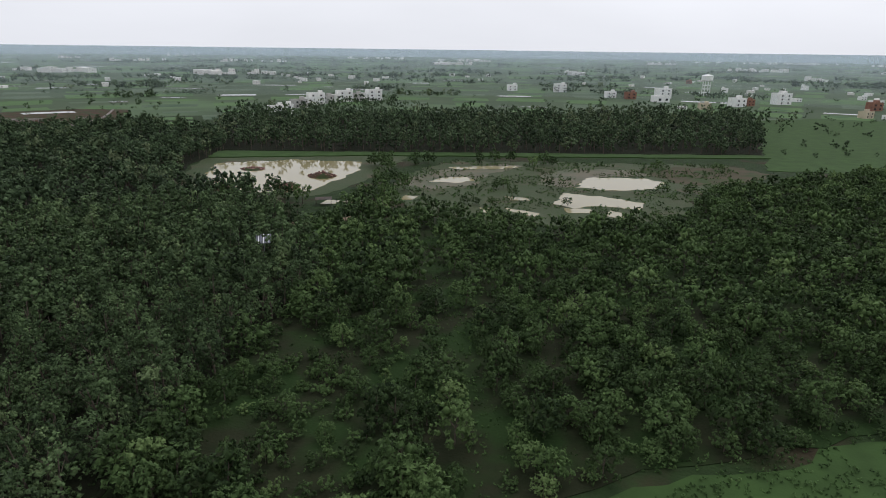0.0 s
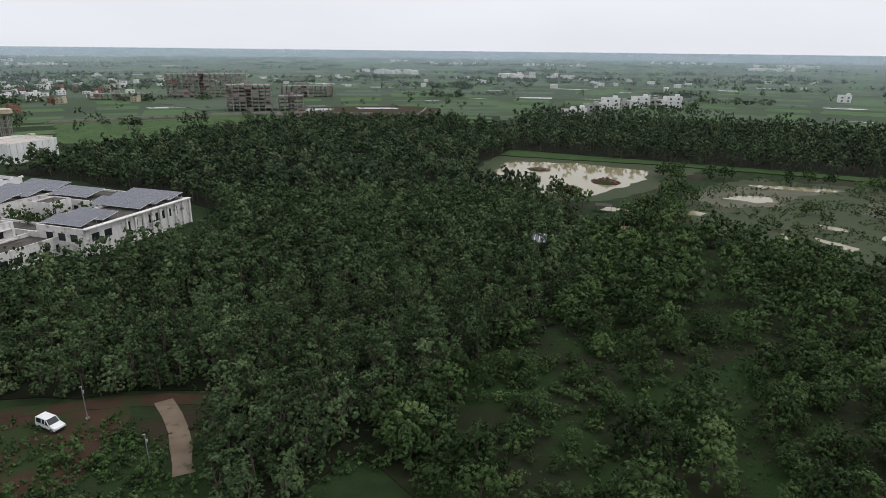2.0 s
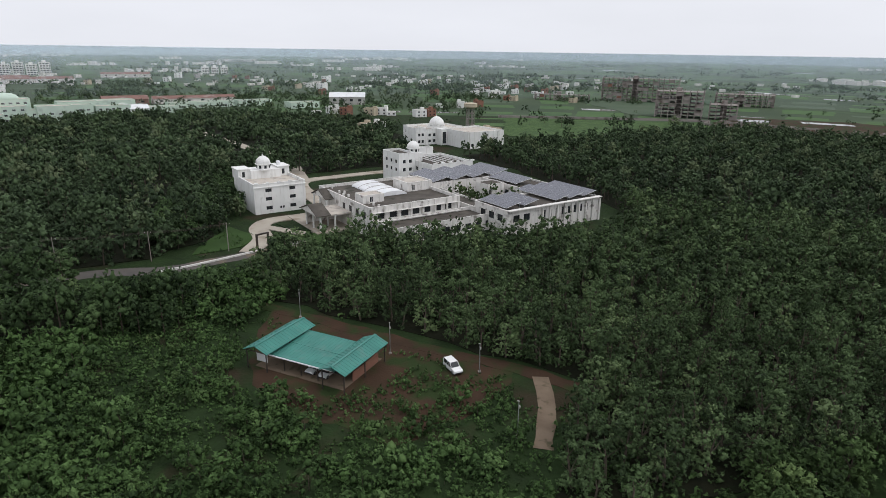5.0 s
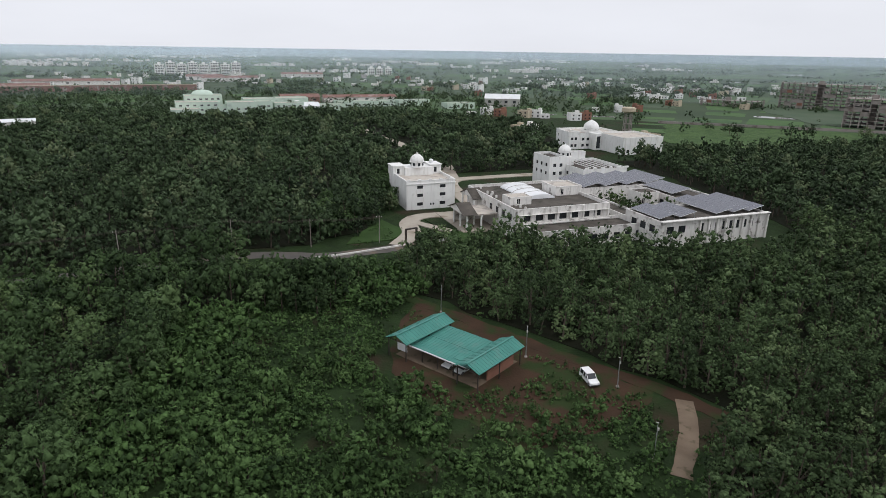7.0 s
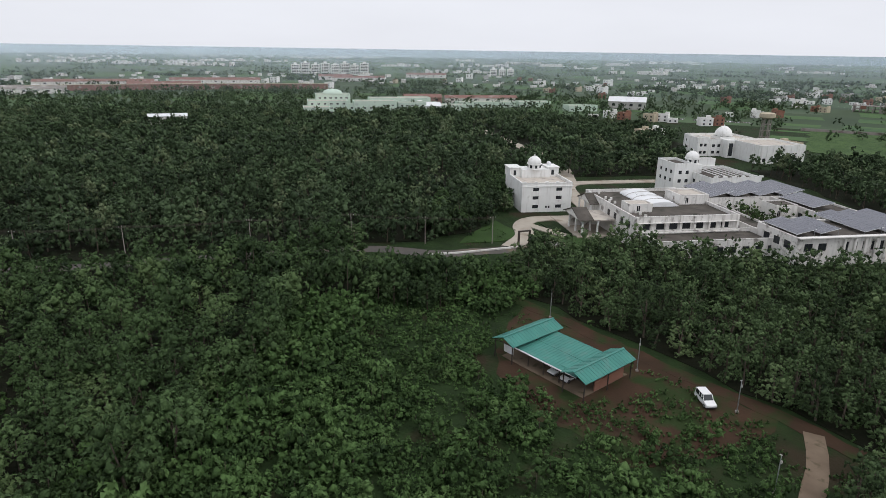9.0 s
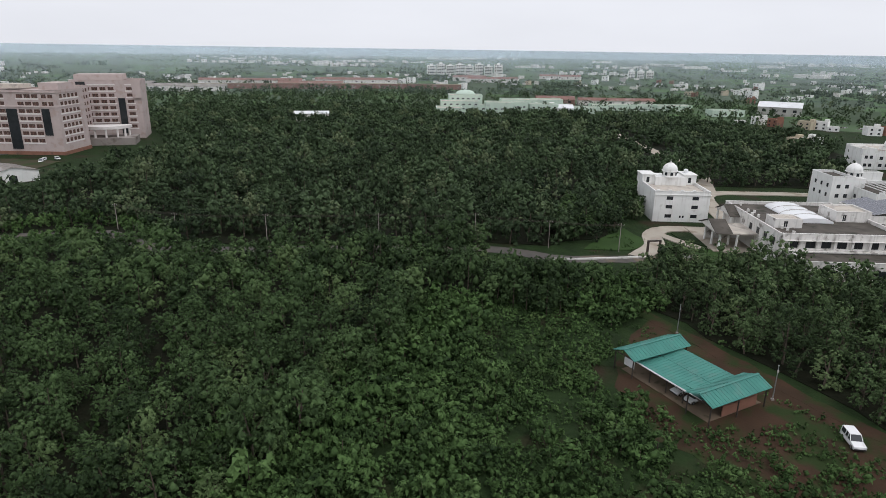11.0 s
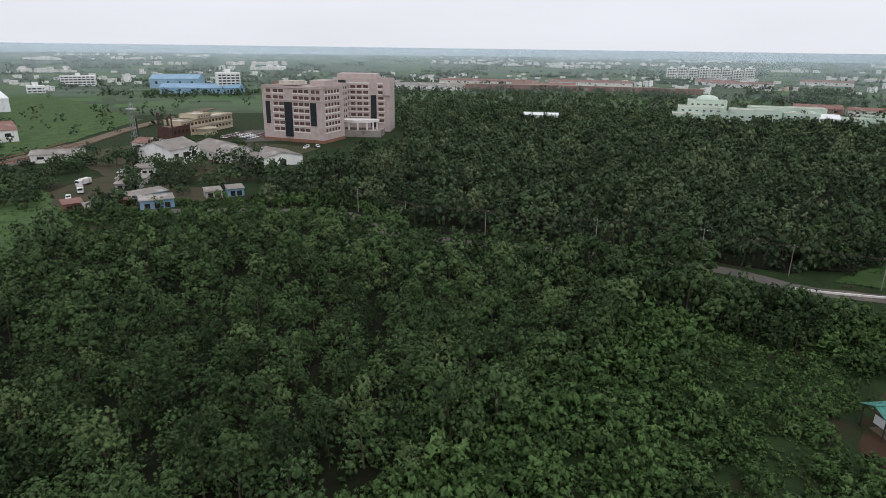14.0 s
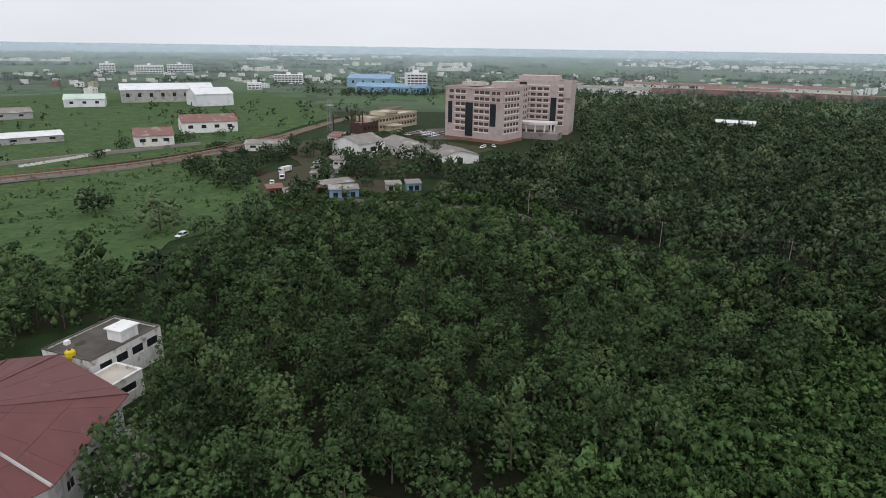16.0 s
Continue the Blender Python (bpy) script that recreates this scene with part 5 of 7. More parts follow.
shell(main, -161.2, -150.5, 86, 124, 0, 4.4, OLD_WHITE, {"e": row(1, 37, 9, 2.2, 1.2, 2.0), "s": row(1, 10, 2, 2.0, 1.2, 2.0), "n": row(1, 10, 2, 2.0, 1.2, 2.0)}, 0.9, frame_mat=BLACK_PLASTIC)
shell(main, -176, -170.5, 86.4, 94.0, 8.6, 10.9, OLD_WHITE, {"e": [(2.5, 3.7, 8.8, 10.6)]}, 0.3, WHITE_ROOF)
shell(main, -188, -178.5, 107.5, 117.5, 8.6, 11.2, OLD_WHITE, {"e": [(2.0, 3.1, 8.8, 10.8)]}, 0.4, WHITE_ROOF)
# ribbed vault of the skylight
bm = bmesh.new()
x0, x1, yc, half = -196, -176, 100.5, 5.4
arc = [(yc + half * math.cos(a), 8.7 + 1.5 * math.sin(a)) for a in (math.pi * k / 14 for k in range(15))]
prev = None
for x in (x0, x1):
    cur = [bm.verts.new((x, y, z)) for y, z in arc]
    bm.faces.new(cur if x == x1 else cur[::-1])
    if prev:
        for a, b, c, d in zip(prev, prev[1:], cur[1:], cur):
            bm.faces.new((a, b, c, d))
    prev = cur
bmesh.ops.recalc_face_normals(bm, faces=bm.faces)
part("vault", bm, WHITE_SHEET, main, "arched white skylight roof")
for k in range(1, 4):
    x = x0 + (x1 - x0) * k / 4
    bm = bmesh.new()
    for (ya, za), (yb, zb) in zip(arc, arc[1:]):
        tube((x, ya, za + 0.03), (x, yb, zb + 0.03), 0.14, 4, bm)
    part("vault_rib", bm, GREY_PAINT, main)
part("vault_window", boxes((-189.4, -184.6, yc - 3.0, yc - 1.4, 9.72, 9.95)), GLASS, main)
rng = random.Random(5)
for k in range(14):
    x, y = rng.uniform(-197, -163), rng.choice([86, 88, 96, 104, 110, 115]) + rng.uniform(-1, 1)
    if not (-197 < x < -169 and 92 < y < 118):
        part("roof_stub", boxes((x - 0.3, x + 0.3, y - 0.3, y + 0.3, 8.6, 9.5)), OLD_WHITE, main)

# entrance porches with pediments
porch = thing("entrance_porch", CAMPUS, "white columned entrance porch with pediments and a brown roof", "porch")
part("porch_roof", boxes((-186, -174, 73, 84.2, 5.2, 5.6)), WHITE_ROOF, porch, "brownish flat porch roof")
for z, xa, xb, ya in ((5.6, -187, -173.4, 72.2), (7.2, -198.5, -187.0, 81.2)):
    bm = bmesh.new()
    mid = (xa + xb) / 2
    pts = [(xa, z), (xb, z), (mid, z + 2.4)]
    f, b = [bm.verts.new((x, ya, h)) for x, h in pts], [bm.verts.new((x, ya + 0.5, h)) for x, h in pts]
    bm.faces.new(f)
    bm.faces.new(b[::-1])
    for i in range(3):
        bm.faces.new((f[i], b[i], b[(i + 1) % 3], f[(i + 1) % 3]))
    bmesh.ops.recalc_face_normals(bm, faces=bm.faces)
    part("pediment", bm, OLD_WHITE, porch)
    r = gable(bmesh.new(), xa - 0.3, xb + 0.3, ya - 0.4, ya + 4.5, z, z + 2.55, 0.18, along="y")
    part("pediment_roof", r, DARK_ROOF, porch)
for x in (-185.6, -180, -174.4):
    for y in (73.6, 78.5):
        part("column", lathe([(0.45, 0), (0.45, 0.4), (0.34, 0.5), (0.3, 4.6), (0.45, 4.8), (0.45, 5.2)], 12, None, (x, y)), WHITE, porch)
for x in (-198, -193, -187.6):
    part("column", lathe([(0.45, 0), (0.36, 0.5), (0.32, 6.6), (0.45, 7.2)], 12, None, (x, 81.6)), WHITE, porch)
part("platform", boxes((-199, -173, 71.8, 84, 0, 0.5)), CONCRETE, porch)
part("side_wall", boxes((-187.2, -186.8, 74, 84, 0, 5.2)), OLD_WHITE, porch)

# solar building round a court
sol = thing("solar_building", CAMPUS, "white stained building round a planted court under solar arrays", "building")
RH = 7.6
WING = dict(parapet=0.5, frame_mat=BLACK_PLASTIC)
shell(sol, -206, -188, 124, 161, 0, RH, OLD_WHITE, {"n": row(1, 17, 4, 2, 4.6, 1.8), "s": row(1, 17, 4, 2, 4.6, 1.8)}, **WING)
shell(sol, -187.9, -158, 147, 162, 0, RH, OLD_WHITE, {"s": row(2, 28, 7, 2, 4.4, 1.8)}, **WING)
shell(sol, -157.9, -141, 121, 161.5, 0, RH, OLD_WHITE, {"e": row(1.5, 10, 2, 2.6, 4.2, 2.2) + row(14, 39, 9, 1.2, 4.0, 2.6), "s": row(2, 15, 3, 2.6, 4.2, 2.2), "w": row(4, 24, 5, 2, 4.4, 1.8)}, **WING)
shell(sol, -187.9, -158, 121, 128, 0, 5.4, OLD_WHITE, {"s": row(1, 28, 7, 2, 1.6, 1.8), "n": row(1, 28, 7, 2, 1.6, 1.8)}, **WING)
part("court_floor", boxes((-187.8, -158.1, 128.1, 146.9, 0, 3.0)), DARK_ROOF, sol)
shell(sol, -180, -173, 138, 146, 3.0, 8.6, OLD_WHITE, {"e": [(1, 2.2, 5, 7)]}, 0.3)
shell(sol, -165.5, -160.5, 133, 141, 3.0, 6.6, OLD_WHITE, {"e": [(1, 2.2, 4, 6)]}, 0.3)
for k in range(9):
    part("column", boxes((-141.0, -140.4, 135 + k * 3.3, 135.6 + k * 3.3, 0, RH)), OLD_WHITE, sol)
part("eave", boxes((-141.5, -139.9, 120.8, 162, RH + 0.5, RH + 0.75)), OLD_WHITE, sol)

panel_me = bpy.data.meshes.new("panel")
bm = boxes((0.05, 1.95, 0.05, 0.95, 0, 0.04))
bm.to_mesh(panel_me)
bm.free()
panel_me.materials.append(SOLAR)


def solar_array(x, y, long, wide, tilt, z=RH + 1.0):
    """A tilted table of panels; long runs along local x, the slope rises along y."""
    e = thing("solar_array", CAMPUS @ pose(x, y, z, tilt), "tilted table of grey-blue solar panels on a steel frame", "solar array", "rooftop solar arrays")
    nx, ny = int(long / 2), int(wide)
    part("frame", boxes((-0.04, nx * 2 + 0.04, -0.04, ny + 0.04, -0.08, -0.01)), WHITE_SHEET, e)
    for i in range(nx):
        for j in range(ny):
            ob = new("panel", panel_me)
            ob.parent = e
            ob.location = (i * 2, j, 0)
    for k in (0.6, nx * 2 - 0.6):
        for v, d in ((0.3, 1.0), (ny - 0.3, 1.0 + ny * math.sin(radians(tilt)))):
            part("leg", boxes((k - 0.05, k + 0.05, v - 0.05, v + 0.05, -d - 0.2, -0.08)), STEEL, e)


for k in range(4):
    solar_array(-206, 124.6 + k * 9.2, 18, 8, 12)
for k in range(2):
    solar_array(-157, 122.0 + k * 7.4, 14, 6, 12)
for k in range(3):
    solar_array(-163, 143.2 + k * 6.4, 20, 6, 12)
solar_array(-186, 149.0, 16, 8, 10)
court = [(-186 + 3.1 * (k % 9), 129 + 4.2 * (k // 9), 0.9 + 0.4 * ((k * 7) % 3)) for k in range(36)]
wood("court_bushes", [(*((CAMPUS @ Vector((x, y, 0)))[:2]), s) for x, y, s in court if not (-181 < x < -172 and y > 136)], kinds(300, 4, 1.9, 5.6, 5, 120, 0.34, 0.3), SHRUB_LEAF, "green bushes overgrowing the planted court", "bushes")

# second domed building
b2 = thing("domed_house", CAMPUS, "white campus building with a stair tower and a small dome", "building", "domed white campus buildings")
shell(b2, -236, -211, 139, 160, 0, 9.0, WHITE, {"e": row(1, 20, 4, 1.8, 6.2, 1.4) + row(1, 20, 4, 1.8, 3.0, 1.4), "s": row(2, 24, 5, 1.6, 6.2, 1.4) + row(2, 24, 5, 1.6, 3.0, 1.4)}, 1.0, DARK_ROOF, frame_mat=BLACK_PLASTIC)
shell(b2, -238, -224, 131, 138.9, 0, 12.6, WHITE, {"e": row(1, 7, 2, 1.4, 9.2, 1.4) + row(1, 7, 2, 1.4, 5.8, 1.4), "s": row(1, 13, 3, 1.4, 9.2, 1.4) + row(1, 13, 3, 1.4, 5.8, 1.4)}, 0.8, DARK_ROOF, frame_mat=BLACK_PLASTIC)
shell(b2, -240, -236.1, 146, 156, 0, 12.4, WHITE, {}, 0.6)
part("drum_base", boxes((-233, -227, 138.9, 144.5, 9.0, 12.4)), WHITE, b2)
dome(b2, -230, 141.5, 12.4, 2.6, 2.2)
for k in range(6):
    part("merlon", boxes((-211.5, -210.8, 140 + k * 3.8, 141.6 + k * 3.8, 10.1, 10.7)), WHITE, b2)
    part("pergola_beam", boxes((-234, -213, 143.5 + k * 2.6, 143.8 + k * 2.6, 10.2, 10.45)), WHITE, b2)

# third domed building
b3 = thing("domed_house", CAMPUS, "long white campus building with a broad dome and plain wing", "building", "domed white campus buildings")
shell(b3, -318, -291, 216.5, 243.5, 0, 8.8, WHITE, {"e": row(1, 26, 5, 1.8, 1.2, 1.8), "n": row(1, 26, 5, 1.8, 1.2, 1.8)}, 0.9, WHITE_ROOF, frame_mat=BLACK_PLASTIC)
shell(b3, -345, -318.2, 205, 235, 0, 8.4, WHITE, {"e": row(1, 11, 3, 1.8, 5.0, 1.6) + row(1, 11, 3, 1.8, 1.4, 1.6), "s": row(1, 26, 6, 1.8, 5.0, 1.6) + row(1, 26, 6, 1.8, 1.4, 1.6)}, 0.9, WHITE_ROOF, frame_mat=BLACK_PLASTIC)
shell(b3, -330, -318.3, 198, 204.9, 0, 9.5, WHITE, {"e": row(1, 6, 2, 1.6, 5.4, 1.6) + row(1, 6, 2, 1.6, 1.4, 1.6)}, 0.8, WHITE_ROOF, frame_mat=BLACK_PLASTIC)
part("entrance_bay", boxes((-318, -312, 212, 216.4, 0, 9.6)), WHITE, b3)
part("entrance_glass", boxes((-311.98, -311.9, 213, 215.4, 1, 8)), GLASS, b3)
part("drum_base", boxes((-327, -318, 211, 220, 9.2, 10.4)), WHITE, b3)
dome(b3, -322.5, 215.5, 10.4, 4.4, 1.0)
for k in range(8):
    part("rib", boxes((-291, -290.7, 217.5 + k * 3.5, 217.9 + k * 3.5, 3.5, 9.6)), WHITE, b3)

# brown water tower
wt = thing("water_tower", pose(-400, 220, 0, 0, 0, 10), "tall brown concrete water tower on six legs", "water tower")
for k in range(6):
    a = k * math.tau / 6
    part("leg", tube((3.0 * math.cos(a), 3.0 * math.sin(a), 0), (2.6 * math.cos(a), 2.6 * math.sin(a), 15.5), 0.3, 6), BARE, wt)
for z in (4, 8, 12):
    bm = bmesh.new()
    for k in range(6):
        a, b = k * math.tau / 6, (k + 1) * math.tau / 6
        tube((2.8 * math.cos(a), 2.8 * math.sin(a), z), (2.8 * math.cos(b), 2.8 * math.sin(b), z), 0.2, 4, bm)
    bmesh.ops.remove_doubles(bm, verts=bm.verts, dist=0.01)
    part("brace_ring", bm, BARE, wt)
part("tank", lathe([(2.4, 15.4), (4.6, 16.4), (4.8, 16.6), (4.8, 18.6), (4.9, 18.8), (3.6, 19.3), (0.6, 19.6)], 20), BEIGE, wt)

# ---- pink office block and its surroundings ----
office = thing("office_block", pose(-278.5, -248, 0, 0, 0, 9.5), "tall pink stone office block with white window bands and dark glass", "building")
OH = 32.3
# front wing: front face along local y from -42 to 0 at x = 0
FL = 3.7
def band_holes(u0, u1, n, w, rows, base=2.6):
    return [h for r in rows for h in row(u0, u1, n, w, base + r * FL, 1.9)]


def office_wing(parent, x0, x1, y0, y1, h, sides):
    shell(parent, x0, x1, y0, y1, 0, h, PINK, sides, 1.0, WHITE_ROOF, 0.4, BRICK_RED, PINK)


front = band_holes(2, 7, 1, 3.4, (6, 7)) + band_holes(7.5, 15.5, 2, 3.4, range(1, 8)) + band_holes(21.5, 33.0, 3, 3.2, range(1, 8)) + band_holes(34, 40.5, 2, 2.6, (6, 7))
side = band_holes(2, 19, 5, 2.4, range(1, 8))
office_wing(office, -24, 0, -42, 0, OH - 1, {"e": front, "n": side})
part("dark_bay", boxes((0.0, 0.5, -26.3, -21.0, 3.0, 23.2)), GLASS, office, "tall dark glass bay")
part("dark_bay", boxes((0.02, 0.35, -8.4, -4.4, 10.0, 23.2)), GLASS, office)
part("dark_bay", boxes((0.02, 0.35, -39.6, -36.6, 10.0, 23.2)), GLASS, office)
for r in range(1, 8):
    z = 2.6 + r * FL - 0.75
    part("window_band", boxes((0.02, 0.22, -34.8, -26.6, z, z + 0.7)), PINK_BAND, office, "pale band below the windows")
    part("window_band", boxes((0.02, 0.22, -20.6, -9.0, z, z + 0.7)), PINK_BAND, office)
    part("window_band", boxes((-19, -2, 0.02, 0.22, z, z + 0.7)), PINK_BAND, office)
part("plinth", boxes((-24.3, 0.4, -42.3, 0.3, 0, 1.8)), BRICK_RED, office, "dark red base course")
part("belt", boxes((-24.2, 0.35, -42.2, 0.25, 24.0, 24.5)), PINK, office)
part("belt", boxes((-24.2, 0.35, -42.2, 0.25, 31.2, 31.6)), PINK, office)
part("roof_room", boxes((-20, -6, -12, -2, OH, OH + 3.4)), PINK, office)
part("roof_room", boxes((-22, -12, -38, -26, OH, OH + 2.2)), WHITE_ROOF, office)
wing = thing("office_wing", pose(-333, -276, 0, 0, 0, 27), "pink stone rear office wing with a dark glass stair", "building")
rear = band_holes(6.5, 24, 4, 3.2, range(1, 9)) + band_holes(29.5, 34.5, 1, 3.6, range(1, 9))
office_wing(wing, -22, 0, -8, 30, 33.4, {"e": [(a - 8 + 8, b - 8 + 8, c, d) for a, b, c, d in rear if d < 33]})
part("dark_bay", boxes((0.0, 0.5, -4.5, 0.5, 9, 33.6)), GLASS, wing, "tall dark glass stair shaft")
part("dark_bay", boxes((0.02, 0.4, 17.2, 21.0, 3, 24)), GLASS, wing)
for r in range(1, 9):
    z = 2.6 + r * FL - 0.75
    part("window_band", boxes((0.02, 0.22, -1.4 + 2.4, 16.4, z, z + 0.7)), PINK_BAND, wing)
    part("window_band", boxes((0.02, 0.22, 21.6, 26.6, z, z + 0.7)), PINK_BAND, wing)
part("roof_room", boxes((-20, -4, -6, 20, 34.4, 37.6)), PINK, wing)
part("end_box", boxes((0.0, 1.2, 25.5, 30.4, 24, 34.6)), PINK, wing)
link = thing("office_link", pose(-300, -262, 0, 0, 0, 18), "pink stone link between the office wings", "building")
office_wing(link, -30, -3, -14, 1, 31, {"n": band_holes(2, 25, 6, 2.4, range(1, 8))})
canopy = thing("entrance_canopy", pose(-325, -258, 0, 0, 0, 27), "curved pale entrance canopy on round columns", "canopy")
bm = bmesh.new()
pts = [(14 * math.sin(a), 13 * math.cos(a) - 0) for a in (math.pi * k / 14 for k in range(15))]
prism([(x * 0.9, y) for x, y in pts], 8.6, 10.2, bm)
part("slab", bm, PINK_BAND, canopy)
for a in (0.25, 0.6, 1.0, 1.5, 2.0, 2.5, 2.9):
    part("column", tube((11.5 * math.sin(a), 12 * math.cos(a), 0), (11.5 * math.sin(a), 12 * math.cos(a), 8.6), 0.6, 10), PINK_BAND, canopy)
part("ramp", boxes((-2, 14, -16, 16, 0, 4.0)), BARE, canopy)

beige = thing("school_building", pose(-275.0, -344.5, 0, 0, 0, 108), "long beige two-storey building with rows of dark windows", "building")
wins = row(2, 56, 14, 2.6, 2.0, 1.7) + row(2, 56, 14, 2.6, 6.2, 1.7)
shell(beige, -12, 0, -29, 29, 0, 9.2, BEIGE, {"s": row(1, 11, 3, 2, 2, 1.7), "e": wins, "w": wins, "n": row(1, 11, 3, 2, 6.2, 1.7)}, 0.7, WHITE_ROOF, frame_mat=BRICK_RED)
shell(beige, -11, 1.5, -14, 2, 9.9, 12.0, BEIGE, {"e": row(1, 15, 5, 1.8, 10.3, 1.0)}, 0.5, WHITE_ROOF)
part("round_porch", lathe([(7, 0), (7, 0.4), (6.4, 0.4), (6.4, 3.2), (7.2, 3.3), (7.2, 3.9)], 24, None, (3, -8)), BEIGE, beige)
for z in (4.9, 9.1):
    part("ledge", boxes((0.02, 0.6, -28.8, 28.8, z, z + 0.25)), WHITE_ROOF, beige)


def works_hall(m, wx, wy, eave, ridge, roof, wall, label, openings=3, category="warehouse", group=""):
    """A gabled works hall: four walls, gable ends, sheet roof with ribs, doors."""
    e = thing("works_hall", m, label, category, group)
    hx, hy = wx / 2, wy / 2
    holes = row(1, wx - 1, openings, min(3.0, wx / openings * 0.6), eave * 0.45, eave * 0.3) if openings else []
    facade(e, (-hx, -hy), (hx, -hy), 0, eave, holes, wall, frame_mat=DARK_STEEL)
    facade(e, (hx, hy), (-hx, hy), 0, eave, holes, wall, frame_mat=DARK_STEEL)
    for s, p, q in ((1, (hx, -hy + 0.3), (hx, hy - 0.3)), (-1, (-hx, hy - 0.3), (-hx, -hy + 0.3))):
        facade(e, p, q, 0, eave, [(wy * 0.4, wy * 0.4 + 3.2, 0.02, min(3.6, eave * 0.7))], wall, frame_mat=DARK_STEEL)
        bm = bmesh.new()
        x = s * hx
        f = [bm.verts.new((x - s * 0.3 * k, y, z)) for k in (0, 1) for y, z in ((-hy, eave), (hy, eave), (0, ridge - 0.02))]
        bm.faces.new(f[:3])
        bm.faces.new(f[3:][::-1])
        for i in range(3):
            j = (i + 1) % 3
            bm.faces.new((f[i], f[j], f[3 + j], f[3 + i]))
        bmesh.ops.recalc_face_normals(bm, faces=bm.faces)
        part("gable_end", bm, wall, e)
    pitched_roof(e, -hx - 0.5, hx + 0.5, -hy - 0.5, hy + 0.5, eave - 0.05, ridge, roof, 1.6)
    return e


works_hall(pose(-188, -266, 0, 0, 0, 12), 20, 19, 8.0, 11.4, GREY_SHEET, WHITE, "tall white works hall with a patched grey sheet roof", 3)
works_hall(pose(-215, -258, 0, 0, 0, 75), 38, 21, 4.6, 7.6, GREY_SHEET, OLD_WHITE, "low shed with weathered grey sheets beside the works", 4)
works_hall(pose(-218, -227, 0, 0, 0, 68), 22, 20, 4.2, 6.6, GREY_SHEET, WHITE, "low white shed with a weathered pale roof before the office block", 2)
works_hall(pose(-162, -315, 0, 0, 0, 142), 22, 12, 4.0, 5.6, GREY_SHEET, OLD_WHITE, "long low shed with a grey sheet roof near the lane", 3)
works_hall(pose(-208, -310, 0, 0, 0, 112), 12, 14, 4.5, 6.5, RUST_SHEET, OLD_WHITE, "rusty roofed shed among the works", 2)
works_hall(pose(-121, -372, 0, 0, 0, 165), 20, 22, 6.0, 9.5, RUST_SHEET, OLD_WHITE, "white hall with a rust red roof behind the lane", 3)
works_hall(pose(-169, -410, 0, 0, 0, 165), 34, 24, 7.0, 11.0, RUST_SHEET, WHITE, "long white hall with a rusty roof behind the lane", 4)
works_hall(pose(-232, -655, 0, 0, 0, 164), 84, 40, 12.0, 17.0, WHITE_SHEET, GREY_PAINT, "very long white-roofed warehouse in the fields", 8)
works_hall(pose(-246, -586, 0, 0, 0, 175), 34, 30, 11.0, 16.0, WHITE_SHEET, WHITE_SHEET, "white sheet warehouse wing in the fields", 0)
works_hall(pose(-152, -632, 0, 0, 0, 160), 32, 20, 7.0, 11.0, MINT, WHITE_SHEET, "pale green roofed hall in the fields", 3)
works_hall(pose(-70, -420, 0, 0, 0, 178), 30, 16, 4.0, 6.0, WHITE_SHEET, GREY_PAINT, "low pale sheet shed by the fields", 3)
works_hall(pose(-76, -560, 0, 0, 0, 178), 40, 20, 5.0, 8.0, GREY_SHEET, GREY_PAINT, "low grey shed in the green fields", 3)
works_hall(pose(-545, -735, 0, 0, 0, 130), 60, 40, 12, 17, BLUE_SHEET, BLUE_SHEET, "blue sheet factory hall in the distance", 4)
works_hall(pose(-500, -630, 0, 0, 0, 125), 90, 30, 7, 11, BLUE_SHEET, BLUE_SHEET, "long low blue factory hall in the distance", 6)

# chimneys and boiler frame of the works
for x, y, h, r in ((-229, -352, 13, 0.5), (-239, -345, 15.5, 0.9), (-243, -342, 13, 0.7), (-237, -330, 16, 0.5)):
    e = thing("chimney", pose(x, y, 0), "dark rusted steel chimney of the works", "chimney", "works chimneys")
    part("shaft", tube((0, 0, 0), (0, 0, h), r, 10, None, r * 0.8), DARK_STEEL, e)
    part("collar", tube((0, 0, h - 0.6), (0, 0, h - 0.2), r * 1.15, 10), RUST_SHEET, e)
mast = thing("lattice_tower", pose(-224, -348, 0), "thin grey lattice tower with a platform", "tower")
bm = bmesh.new()
for sx, sy in ((-1, -1), (1, -1), (1, 1), (-1, 1)):
    tube((sx * 1.2, sy * 1.2, 0), (sx * 0.8, sy * 0.8, 22), 0.14, 4, bm)
part("legs", bm, STEEL, mast)
bm = bmesh.new()
for k in range(9):
    z, d = 2 + k * 2.3, 1.15 - k * 0.035
    for a, b in (((-d, -d), (d, -d)), ((d, -d), (d, d)), ((d, d), (-d, d)), ((-d, d), (-d, -d))):
        tube((*a, z), (*b, z + 1.1), 0.07, 4, bm)
part("bracing", bm, STEEL, mast)
part("platform", boxes((-2.2, 2.2, -2.2, 2.2, 18, 18.6)), GREY_PAINT, mast)
boiler = thing("boiler_house", pose(-244, -338, 0, 0, 0, 108), "rusty brick boiler house below the chimneys", "building")
shell(boiler, -5, 5, -9, 9, 0, 7, RUSTY, {"e": row(1, 17, 4, 2, 3, 2)}, 0.4, RUST_SHEET)


